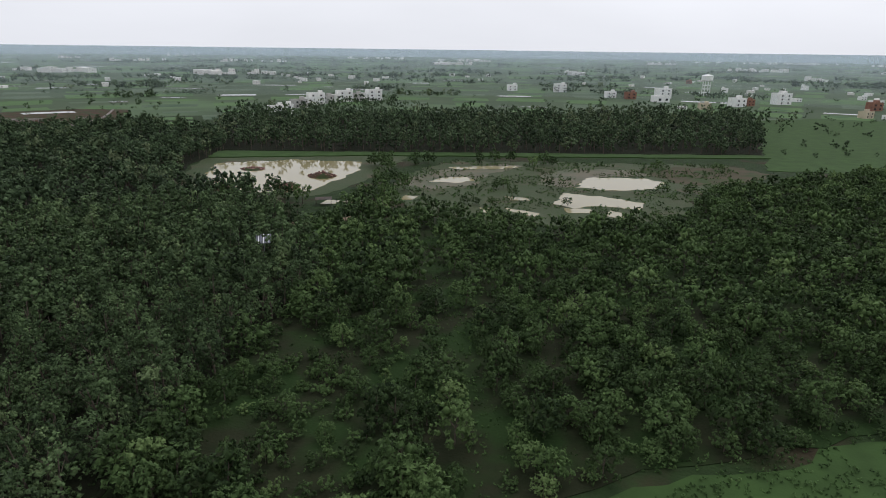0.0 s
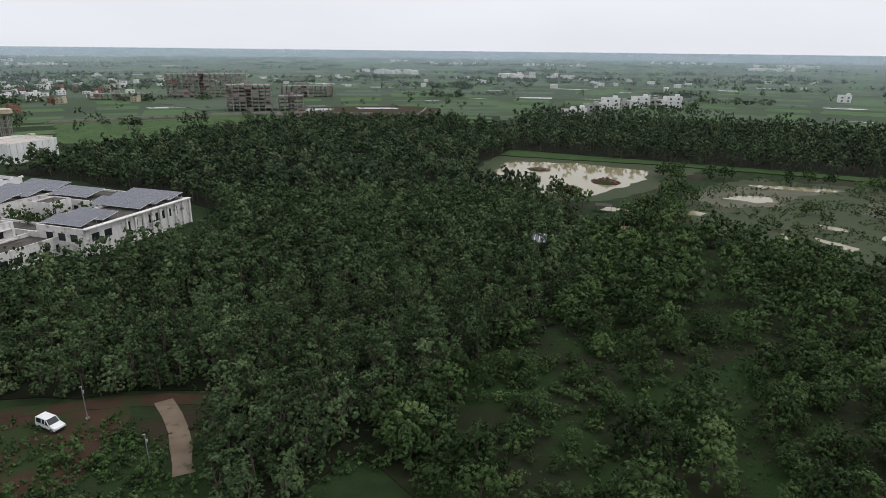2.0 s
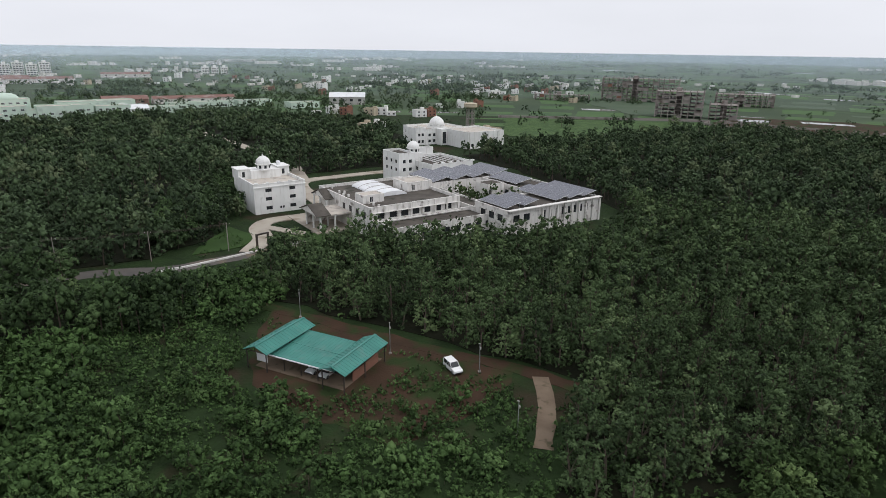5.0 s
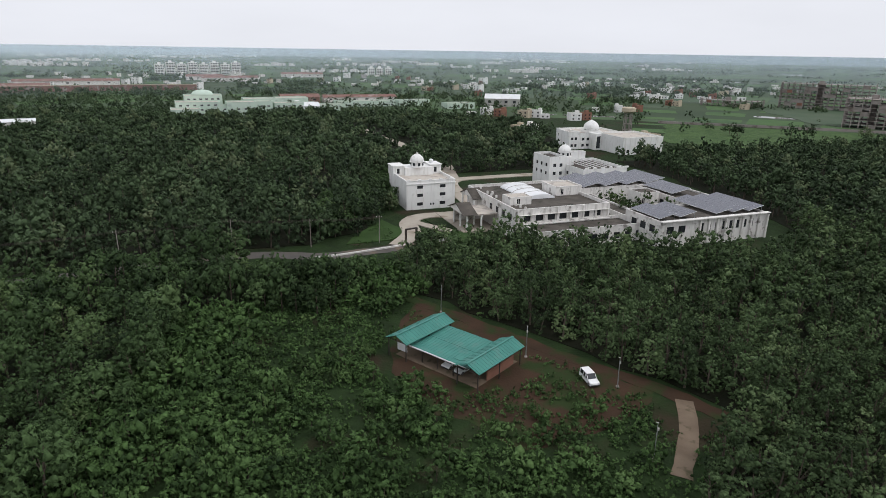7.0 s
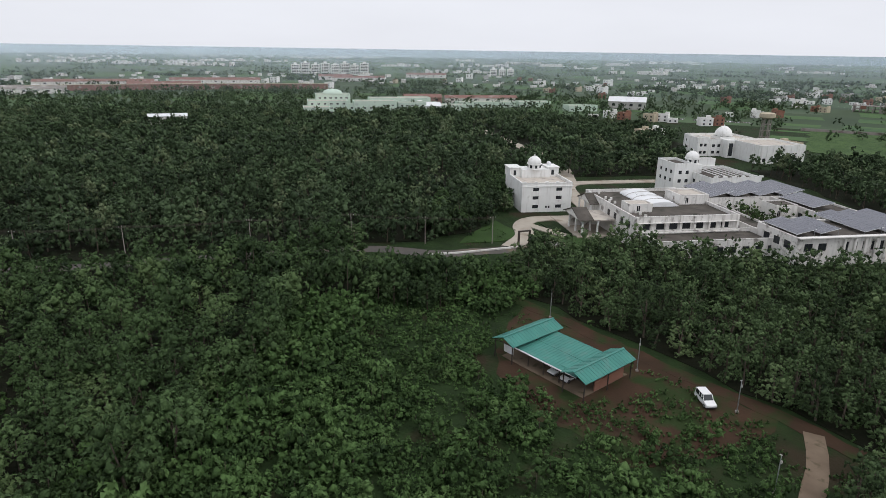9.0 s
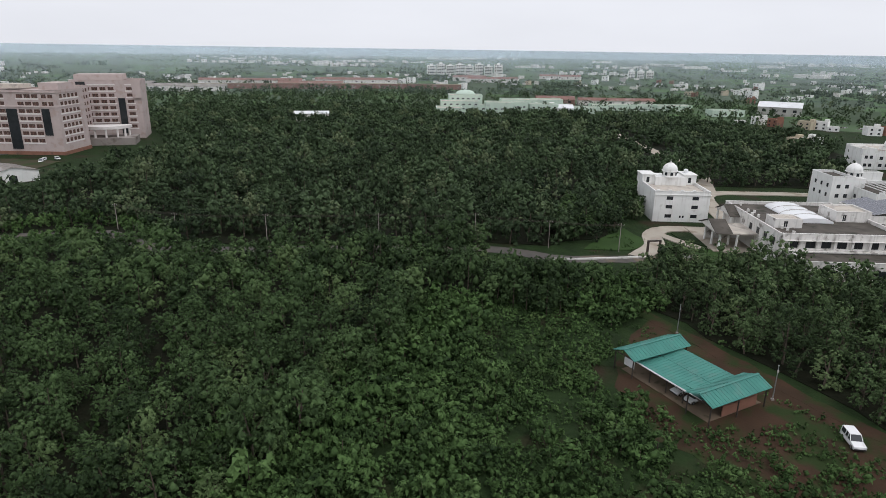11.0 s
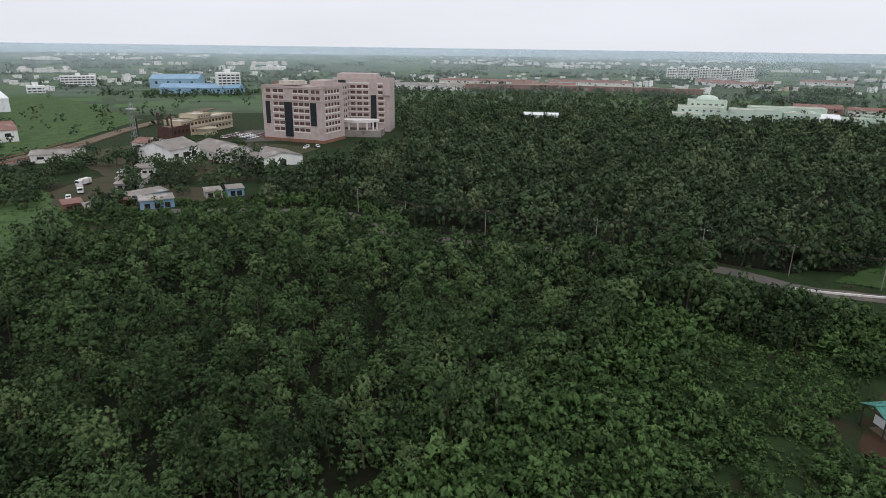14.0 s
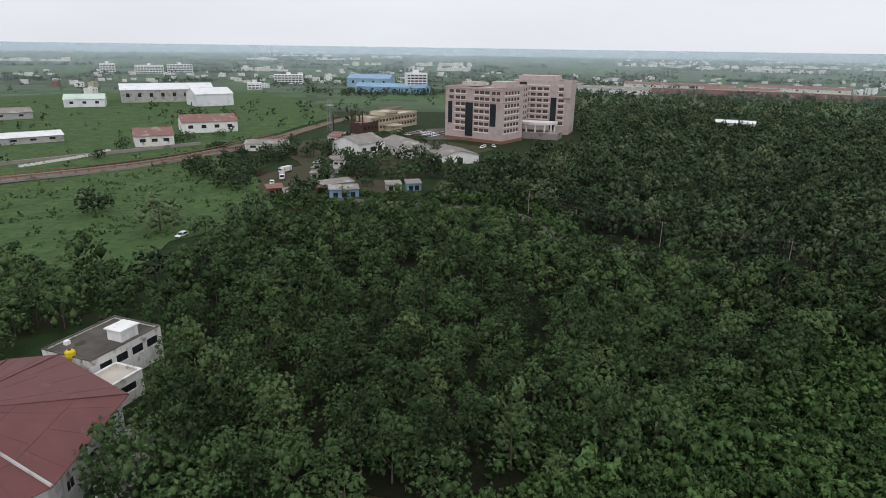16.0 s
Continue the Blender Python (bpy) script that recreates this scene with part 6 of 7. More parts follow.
# parked cars, shops, yard, lane
rng = random.Random(12)
sheet("yard", [(-262, -300), (-252, -292), (-285, -268), (-300, -280), (-312, -318), (-290, -328)], 0.06, ASPHALT, "paved car park beside the office block", "yard", 0.5, 80)
first = {}
for k in range(22):
    i, j = divmod(k, 3)
    x, y = -262 - i * 3.0 + j * 1.2, -296 - j * 8 - i * 1.0
    c = rng.choice([CAR_WHITE, CAR_WHITE, CAR_GREY, CAR_DARK, CAR_RED])
    m = pose(x, y, 0.1, 0, 0, 100 + rng.uniform(-4, 4))
    if c.name in first:
        copy_thing(first[c.name], m)
    else:
        lab = {"white_car_paint": "white car in the open car park", "grey_car_paint": "grey car in the open car park", "dark_car_paint": "dark car in the open car park", "red_car_paint": "red car in the open car park"}[c.name]
        first[c.name] = vehicle(m, c, lab, "car", "cars in the car park")
for x, y, t in ((-262, -246, 30), (-258, -244, 30), (-266, -242, 60), (-380, -279, 10), (-160, -262, 20), (-120, -232, 60), (-63.6, -181.9, 30)):
    copy_thing(first["white_car_paint"], pose(x, y, 0.1, 0, 0, t))
sheet("yard", [(-112, -206), (-130, -194), (-150, -186), (-160, -200), (-156, -236), (-166, -262), (-140, -258), (-122, -248), (-112, -226)], 0.05, DRY_BED, "sandy lorry yard between the shops", "yard", 1.0, 81)
sheet("yard", [(-150, -255), (-165, -230), (-200, -226), (-262, -236), (-262, -262), (-250, -300), (-230, -330), (-190, -330), (-160, -290)], 0.05, DRY_BED, "paved works yard", "yard", 0.8, 82)


def lorry(m, paint, label):
    e = thing("lorry", m, label, "lorry", "lorries in the yard")
    part("load_bed", boxes((-3.6, 1.2, -1.1, 1.1, 0.9, 2.9)), paint, e)
    bm = boxes((1.4, 3.2, -1.05, 1.05, 0.7, 2.7))
    bmesh.ops.bevel(bm, geom=bm.edges[:], offset=0.12, segments=1, affect="EDGES")
    part("cab", bm, CAR_WHITE, e)
    part("windscreen", boxes((3.19, 3.23, -0.85, 0.85, 1.7, 2.5)), GLASS, e)
    part("chassis", boxes((-3.5, 3.0, -0.5, 0.5, 0.55, 0.8)), DARK_STEEL, e)
    for x in (-2.8, -1.7, 2.3):
        for s in (-1, 1):
            part("wheel", tube((x, s * 0.75, 0.5), (x, s * 1.08, 0.5), 0.5, 12), RUBBER, e)
    return e


lorry(pose(-128, -238, 0.05, 0, 0, 60), GREY_PAINT, "white lorry with a grey load bed in the yard")
lorry(pose(-136, -250, 0.05, 0, 0, 20), OLD_WHITE, "white lorry with a pale load bed in the yard")


def shop(x, y, turn, w, d, h, wall, roof, label):
    e = thing("shop_hut", pose(x, y, 0, 0, 0, turn), label, "hut", "roadside shop huts")
    facade(e, (-w / 2, -d / 2), (w / 2, -d / 2), 0, h, row(0.6, w - 0.6, max(1, int(w / 3)), 1.8, 0.05, 2.0), wall, 0.2, frame_mat=DARK_STEEL)
    facade(e, (w / 2, d / 2), (-w / 2, d / 2), 0, h + 0.5, [], wall, 0.2)
    facade(e, (w / 2, -d / 2 + 0.2), (w / 2, d / 2 - 0.2), 0, h, [], wall, 0.2)
    facade(e, (-w / 2, d / 2 - 0.2), (-w / 2, -d / 2 + 0.2), 0, h, [], wall, 0.2)
    ribbed_slab([(-w / 2 - 0.3, -d / 2 - 0.6, h), (w / 2 + 0.3, -d / 2 - 0.6, h), (w / 2 + 0.3, d / 2 + 0.3, h + 0.7), (-w / 2 - 0.3, d / 2 + 0.3, h + 0.7)], 0.06, 1.2, roof, "roof", e)


shop(-134, -207, 0 + 175, 15, 6, 3.2, BLUE_SHEET, GREY_SHEET, "row of small shops with blue fronts and a grey roof")
shop(-115, -205, 160, 8, 6, 2.8, GREY_PAINT, GREY_SHEET, "small hut with a pale sheet roof by the lane")
shop(-112, -215, 160, 6, 5, 3, BRICK_RED, RUST_SHEET, "small brick hut with a rusty roof by the lane")
shop(-152, -192, 150, 6, 5, 2.8, GREY_PAINT, GREY_SHEET, "small white hut beside the lane")
shop(-159, -188, 150, 6, 5, 3, BLUE_SHEET, GREY_SHEET, "small bluish sheet hut beside the lane")
shop(-131, -196, 150, 11, 6, 3.2, BLUE_SHEET, GREY_SHEET, "blue fronted shop hut with a patched grey roof")
shop(-143, -230, 130, 9, 6, 2.8, GREY_PAINT, GREY_SHEET, "pale hut with a patched sheet roof in the yard")
shop(-125, -206, 150, 7, 5, 3, BRICK_RED, RUST_SHEET, "small brick hut with a rusty roof among trees")
shop(-150, -238, 130, 12, 6, 2.8, GREY_PAINT, GREY_SHEET, "long hut with a pale sheet roof in the yard")
shop(-166, -250, 130, 12, 7, 3.4, OLD_WHITE, GREY_SHEET, "grey-roofed hut before the works hall")

LINE = [(20, -306), (-37, -307), (-64, -306), (-101, -309), (-142, -324), (-190, -352), (-260, -400), (-380, -470)]
def beside(line, off):
    """The line moved sideways."""
    out = []
    for i, p in enumerate(line):
        d = (Vector(line[min(i + 1, len(line) - 1)]) - Vector(line[max(i - 1, 0)])).normalized()
        out.append((p[0] - d.y * off, p[1] + d.x * off))
    return out


sheet("meadow", [(60, -316), (-60, -316), (-145, -335), (-200, -372), (-290, -440), (-330, -560), (-380, -760), (-200, -800), (-20, -780), (60, -600)], 0.03, FIELD, "green pasture and plots behind the raised lane", "meadow", 2.0, 84, 12)
tagged(link_mesh("road", strip(LINE, 9, 0.7, 6, 0.2, 9, 0.8), TRACK), "raised pale lane across the pasture", "road", kind="structure")
for off, hgt in ((-4.7, 1.7), (4.7, 1.7)):
    tagged(link_mesh("lane_kerb", strip(beside(LINE[:6], off), 0.5, 1.1, 6, 0.02, 9, 1.2), BARE), "pale kerb of the raised lane", "kerb", kind="structure")
    rail = thing("railing", pose(0, 0, 0), "brown concrete railing along the raised lane", "railing", "lane railings")
    pts = beside(LINE[:6], off)
    part("top_rail", strip(pts, 0.3, 2.3, 6, 0.0, 9, 0.35), BRICK_RED, rail)
    for a, b in zip(pts, pts[1:]):
        a, b = Vector(a), Vector(b)
        n = max(1, int((b - a).length / 5))
        for k in range(n):
            p = a.lerp(b, k / n)
            part("rail_post", boxes((p.x - 0.2, p.x + 0.2, p.y - 0.2, p.y + 0.2, 0.7, 2.4)), BRICK_RED, rail)
sheet("wall_line", [(-40, -345), (-92, -348), (-140, -352), (-140, -353), (-92, -349), (-40, -346)], 1.6, BARE, "pale boundary wall in the pasture", "wall", 0.1, 83, 10, 1.6)
for k in range(26):
    t = k / 25
    x, y = -50 - 42 * t - 6 * math.sin(t * 3), -335 - 22 * t
    e = thing("fence_slab", pose(x, y, 0, 0, 0, -25), "white concrete fence slab standing in the pasture", "fence", "white fence slabs")
    part("slab", boxes((-1.1, 1.1, -0.08, 0.08, 0, 1.5)), OLD_WHITE, e)
    part("foot", boxes((-0.2, 0.2, -0.2, 0.2, 0, 0.3)), BARE, e)

# ---- the plain beyond ----
def polar(az, r):
    return (-r * math.sin(radians(az)), r * math.cos(radians(az)))


def house_kind(wall, w, d, floors, seed, label, cabin=True):
    """A small flat-roofed house: wall body, storey ledges, roof, parapet, windows, door, stair cabin."""
    rng = random.Random(seed)
    e = thing("house", pose(0, 0, -60), label, "house", "houses of the plain")
    h = floors * 3.1
    part("wall", boxes((-w / 2, w / 2, -d / 2, d / 2, 0, h)), wall, e)
    part("parapet", boxes((-w / 2 - 0.1, w / 2 + 0.1, -d / 2 - 0.1, -d / 2 + 0.15, h, h + 0.8), (-w / 2 - 0.1, w / 2 + 0.1, d / 2 - 0.15, d / 2 + 0.1, h, h + 0.8),
                          (-w / 2 - 0.1, -w / 2 + 0.15, -d / 2 + 0.15, d / 2 - 0.15, h, h + 0.8), (w / 2 - 0.15, w / 2 + 0.1, -d / 2 + 0.15, d / 2 - 0.15, h, h + 0.8)), wall, e)
    part("roof", boxes((-w / 2 + 0.15, w / 2 - 0.15, -d / 2 + 0.15, d / 2 - 0.15, h, h + 0.06)), WHITE_ROOF, e)
    for f in range(floors):
        n = 2
        for i in range(n):
            u = -w / 2 + w * (i + 0.5) / n
            for s in (-1, 1):
                y = s * d / 2
                part("window", boxes((u - 0.8, u + 0.8, min(y, y + s * 0.06), max(y, y + s * 0.06), f * 3.1 + 1, f * 3.1 + 2.4)), GLASS, e)
    if cabin:
        part("stair_cabin", boxes((w / 2 - 3.6, w / 2 - 0.4, d / 2 - 4, d / 2 - 0.4, h, h + 2.5)), wall, e)
    return e


KINDS = [house_kind(WHITE, 11, 9, 2, 1, "white two-storey house with a flat roof"), house_kind(GREY_PAINT, 12, 9, 2, 2, "grey plastered house with a flat roof"), house_kind(WHITE, 9, 8, 1, 3, "small white single-storey house", False),
         house_kind(WHITE, 14, 10, 3, 4, "white three-storey house with a flat roof"), house_kind(BEIGE, 11, 9, 2, 5, "beige two-storey house with a flat roof"), house_kind(BRICK_RED, 10, 8, 2, 6, "bare red brick house under completion")]
used = set()


def house(k, x, y, turn, s=1.0):
    m = pose(x, y, 0, 0, 0, turn)
    if k in used:
        ob = copy_thing(KINDS[k], m)
    else:
        used.add(k)
        ob = KINDS[k]
        ob.matrix_basis = m
    ob.scale = (s, s, s)
    return ob


# named houses in the plots behind the plantation
for k, x, y, t, s in ((3, 160, 889, 10, 1.1), (0, 313, 680, 20, 1.3), (5, 330, 690, 20, 1.0), (3, 378, 715, 15, 1.25), (3, 270, 790, 15, 1.2), (2, 248, 732, 10, 1.8), (0, 205, 790, 5, 1.1), (5, 224, 770, 5, 1.2),
                      (0, 95, 905, 5, 1.2), (4, 262, 640, 10, 0.9), (2, 240, 640, 10, 0.8), (5, 440, 650, 10, 1.2), (0, 468, 690, 20, 1.1), (2, 420, 760, 20, 1.0), (2, 395, 560, 20, 1), (4, 380, 570, 20, 0.9)):
    house(k, x, y, t, s)
# row of grey and white flats behind the wood
for k, (az, r) in enumerate(((15.0, 552), (14.2, 566), (13.0, 620), (12.3, 640), (11.5, 655), (10.6, 668), (9.8, 682), (9.0, 690), (8.0, 700), (7.2, 705), (6.4, 708))):
    x, y = polar(az, r)
    house((0, 3, 1)[k % 3] if k > 1 else 0, x, y, 20 + 8 * (k % 3), 1.15)
# houses behind the campus
for k, (az, r) in enumerate(((75.0, 560), (73.6, 572), (72.4, 560), (70.2, 555), (69.2, 560), (68.4, 556), (65.8, 545), (64.9, 552), (70.6, 440), (69.6, 446), (64, 640), (62, 640), (60.5, 655), (59.2, 420))):
    x, y = polar(az, r)
    house((2, 0, 5, 4, 0)[k % 5], x, y, 15 * k, 0.9)
# town, thinning out with distance
rng = random.Random(31)
TOWN = [(52, 61, 700, 1000, 26), (61, 80, 800, 1150, 22), (80, 98, 1000, 1300, 14), (98, 128, 900, 1200, 12), (128, 150, 850, 1200, 8), (150, 172, 760, 1200, 14), (-36, -18, 900, 1300, 8)]
count = 0
for a0, a1, r0, r1, n in TOWN:
    for i in range(n):
        az, r = rng.uniform(a0, a1), r0 + (r1 - r0) * rng.random() ** 0.9
        x, y = polar(az, r)
        if inside((x, y), BEYOND):
            continue
        house(rng.choice([0, 0, 1, 2, 2, 3, 4, 5]), x, y, rng.uniform(0, 90), rng.uniform(0.7, 1.0))
        count += 1
bm = bmesh.new()
for i in range(420):
    az, r = rng.uniform(-40, 176), 1000 * (1460 / 1000) ** rng.random()
    if az < 46 and rng.random() < 0.7:
        continue
    x, y = polar(az, r)
    w, d, h = rng.uniform(5, 12), rng.uniform(5, 8), rng.choice([2.6, 3, 3.2, 5])
    m = pose(x, y, 0, 0, 0, rng.uniform(0, 180))
    box(bm, -w / 2, w / 2, -d / 2, d / 2, 0, h, 0, m)
    box(bm, -w / 2 - 0.3, w / 2 + 0.3, -d / 2 - 0.3, d / 2 + 0.3, h, h + 0.4, 0, m)
for i in range(70):
    az, r, w = rng.choice([rng.uniform(50, 178), rng.uniform(62, 132), rng.uniform(-40, 50)]), 1400 * (4500 / 1400) ** rng.random(), rng.uniform(0.6, 3.5)
    for k in range(rng.randint(6, 22)):
        x, y = polar(az + rng.uniform(-w, w), r * rng.uniform(0.985, 1.015))
        a, d, h = rng.uniform(7, 16), rng.uniform(7, 12), rng.choice([3.4, 4, 6.6, 7, 10])
        if rng.random() < 0.06:
            a, d, h = rng.uniform(40, 90), rng.uniform(14, 24), rng.uniform(6, 9)
        m = pose(x, y, 0, 0, 0, rng.uniform(0, 180))
        box(bm, -a / 2, a / 2, -d / 2, d / 2, 0, h, 0, m)
        box(bm, -a / 2 - 0.3, a / 2 + 0.3, -d / 2 - 0.3, d / 2 + 0.3, h, h + 0.4, 0, m)
tagged(link_mesh("distant_town", bm, OLD_WHITE), "scattered pale houses of the distant town", "houses", kind="stuff")

# white water tower on the plain
tw = thing("water_tower", pose(345, 845, 0), "white concrete water tower with a round tank", "water tower")
for k in range(8):
    a = k * math.tau / 8
    part("leg", tube((5.4 * math.cos(a), 5.4 * math.sin(a), 0), (4.8 * math.cos(a), 4.8 * math.sin(a), 19), 0.55, 6), WHITE, tw)
for z in (4.5, 9, 13.5):
    bm = bmesh.new()
    for k in range(8):
        a, b = k * math.tau / 8, (k + 1) * math.tau / 8
        tube((5.2 * math.cos(a), 5.2 * math.sin(a), z), (5.2 * math.cos(b), 5.2 * math.sin(b), z), 0.5, 4, bm)
    part("brace_ring", bm, WHITE, tw)
part("tank", lathe([(5, 18.6), (7.2, 20), (7.2, 25), (7.6, 25.2), (7.6, 25.6), (4, 27), (0.5, 27.6)], 20), WHITE, tw)


# unfinished concrete frames
def frame_building(m, nx, ny, floors, bay, label, open_top=False):
    e = thing("building_shell", m, label, "building shell", "unfinished concrete frames")
    fh = 3.3
    for f in range(floors + 1):
        part("floor_slab", boxes((-0.6, nx * bay + 0.6, -0.6, ny * bay + 0.6, f * fh - 0.3, f * fh)), BARE, e)
    rng = random.Random(nx * 31 + ny)
    for i in range(nx + 1):
        for j in range(ny + 1):
            if i in (0, nx) or j in (0, ny):
                part("column", boxes((i * bay - 0.4, i * bay + 0.4, j * bay - 0.4, j * bay + 0.4, 0, floors * fh + rng.choice([0.9, 1.4, 1.8]))), BARE, e)
    for f in range(floors):
        for i in range(nx):
            if rng.random() < 0.16:
                part("infill_wall", boxes((i * bay + 0.3, (i + 1) * bay - 0.3, 0.0, 0.2, f * fh, (f + 1) * fh - 0.3)), BRICK_RED if rng.random() < 0.12 else BARE, e)
        for j in range(ny):
            if rng.random() < 0.2:
                part("infill_wall", boxes((nx * bay - 0.2, nx * bay, j * bay + 0.3, (j + 1) * bay - 0.3, f * fh, (f + 1) * fh - 0.3)), BARE, e)
    part("core", boxes((nx * bay * 0.4, nx * bay * 0.4 + 5, ny * bay * 0.4, ny * bay * 0.4 + 5, 0, floors * fh + 3.2)), BARE, e)


frame_building(pose(-604, 512, 0, 0, 0, 44), 15, 3, 8, 5.8, "tall unfinished concrete building shell with open floors")
frame_building(pose(-428, 426, 0, 0, 0, 40), 7, 4, 7, 5.6, "unfinished concrete building shell beside the green meadow")
frame_building(pose(-394, 456, 0, 0, 0, 40), 4, 3, 4, 5.6, "low unfinished concrete building shell")
frame_building(pose(-500, 588, 0, 0, 0, 46), 10, 3, 4, 5.8, "long unfinished concrete building shell behind the taller ones")
frame_building(pose(-640, 440, 0, 0, 0, 46), 11, 2, 2, 5.8, "low two-storey concrete frame beside the building site")
# site wall, foundations and bare earth
sheet("yard", [(-390, 440), (-450, 420), (-590, 470), (-640, 560), (-560, 680), (-470, 560), (-400, 500)], 0.1, FALLOW, "bare brown earth of the building site", "yard", 3, 90, 10)
sheet("yard", [(-360, 420), (-380, 450), (-390, 500), (-330, 560), (-280, 560), (-250, 470), (-262, 448)], 0.12, RED_SOIL, "reddish churned earth with puddles", "yard", 3, 91, 10)
sheet("flooded_field", [(-372, 468), (-386, 482), (-366, 500), (-352, 482)], 0.2, CLEAR_WATER, "rainwater standing on the site", "water", 1, 92)
sheet("flooded_field", [(-340, 508), (-352, 520), (-320, 540), (-310, 530)], 0.2, CLEAR_WATER, "rainwater standing on the site", "water", 1, 93)
tagged(link_mesh("site_wall", strip([(-470, 286), (-385, 430), (-356, 416), (-262, 446), (-288, 548)], 0.4, 2.0, 6, 0.02, 3, 2.0), BARE), "grey boundary wall of the building site", "wall", kind="structure")
rng = random.Random(8)
first_f = None
for k in range(34):
    t = k / 45
    x, y = (-358 + 100 * t + rng.uniform(-3, 3), 420 + 32 * t + rng.uniform(2, 16)) if k < 30 else (-262 - 30 * (k - 30) / 15 + rng.uniform(-3, 3), 452 + 95 * (k - 30) / 15)
    m = pose(x, y, 0, 0, 0, 17 if k < 30 else 107)
    if first_f is None:
        first_f = thing("foundation_frame", m, "unfinished single-storey wall frame with open bays", "building shell", "unfinished low frames")
        for i in range(3):
            part("column", boxes((i * 3 - 3.2, i * 3 - 2.8, -0.2, 0.2, 0, 3.0)), BARE, first_f)
            part("column", boxes((i * 3 - 3.2, i * 3 - 2.8, 3.8, 4.2, 0, 3.0)), BARE, first_f)
        part("beam", boxes((-3.3, 3.3, -0.22, 0.22, 3.0, 3.3)), BARE, first_f)
        part("beam", boxes((-3.3, 3.3, 3.78, 4.22, 3.0, 3.3)), BARE, first_f)
        part("infill_wall", boxes((-3, 0, 3.9, 4.1, 0, 2.2)), BRICK_RED, first_f)
    else:
        copy_thing(first_f, m)

# pale green hospital
def clinic(x, y, w, d, h, roof=WHITE_ROOF, turn=12):
    sub = thing("hospital_block", pose(x, y, 0, 0, 0, turn), "pale green flat-roofed hospital block with dark windows", "building", "hospital blocks")
    n = max(2, int(d / 5))
    shell(sub, -w / 2, w / 2, -d / 2, d / 2, 0, h, MINT, {"e": [q for f in range(int(h / 3.6)) for q in row(1, d - 1, n, 2.2, 1.2 + f * 3.6, 1.4)]}, 0.7, roof, frame_mat=WHITE)
    return sub
for x, y, w, d, h in ((-535, -92, 20, 22, 7), (-556, -86, 22, 34, 11), (-574, -84, 20, 30, 15), (-560, -52, 18, 24, 10.5), (-556, -70, 14, 16, 8), (-586, -40, 16, 24, 9), (-590, -14, 16, 26, 7.5), (-604, -4, 14, 30, 6), (-612, -40, 18, 30, 9.5), (-628, -12, 18, 30, 9), (-600, 22, 14, 30, 5), (-640, 60, 14, 60, 5), (-650, 110, 14, 34, 5), (-612, 150, 14, 30, 5)):
    clinic(x, y, w, d, h)
for x, y, r in ((-574, -84, 9), (-604, -20, 3.2), (-612, -6, 3.2)):
    e = thing("shallow_dome", pose(x, y, 15.7 if r > 5 else 6.5), "shallow pale dome on the hospital roof", "dome")
    part("dome", lathe([(r, 0), (r, 0.6), (r * 0.85, r * 0.28), (r * 0.5, r * 0.42), (0.2, r * 0.48)], 24), MINT if r > 5 else WHITE, e, "", True)
works_hall(pose(-592, 4, 0, 0, 0, 100), 18, 14, 5, 8, WHITE_SHEET, WHITE_SHEET, "white arched hall of the hospital", 0)
works_hall(pose(-686, -4, 0, 0, 0, 98), 40, 20, 6, 9, RUST_SHEET, RUST_SHEET, "reddish roofed hall behind the hospital", 4)
works_hall(pose(-700, 60, 0, 0, 0, 98), 80, 14, 5, 7.5, RUST_SHEET, OLD_WHITE, "long reddish roofed building behind the wood", 6)
works_hall(pose(-464, -188, 0, 0, 0, 110), 26, 12, 6.2, 7.6, WHITE_SHEET, OLD_WHITE, "white roofed hall rising from the wood", 0)
works_hall(pose(-640, 205, 0, 0, 0, 70), 36, 26, 8, 12, WHITE_SHEET, GREY_PAINT, "pale roofed hall at the edge of the wood", 4)
for az, r, w, lab in ((117, 1010, 150, 0), (108, 1040, 130, 0), (121, 860, 60, 1), (124, 880, 70, 1), (112, 930, 90, 0), (96, 1130, 90, 0), (98, 1180, 60, 0), (90, 1300, 80, 0), (130, 900, 60, 1), (127, 940, 80, 1)):
    x, y = polar(az, r)
    works_hall(pose(x, y, 0, 0, 0, az + rng.uniform(-8, 8)), w, 18, 6, 9, (RUST_SHEET, GREY_SHEET)[lab], OLD_WHITE, ("long low building with a rust red roof", "long pale roofed shed of an industrial yard")[lab] + " in the distance", 5, group="long sheds of the town")
# embankment wall across the town side
for k in range(9):
    az = 100 + k * 2.6
    x, y = polar(az, 900)
    e = thing("viaduct_span", pose(x, y, 0, 0, 0, az), "brownish wall span of the long embankment", "wall", "embankment spans")
    part("wall", boxes((-20.5, 20.5, -1, 1, 0, 7)), RUST_SHEET, e)
    part("coping", boxes((-20.5, 20.5, -1.3, 1.3, 7, 7.6)), BEIGE, e)


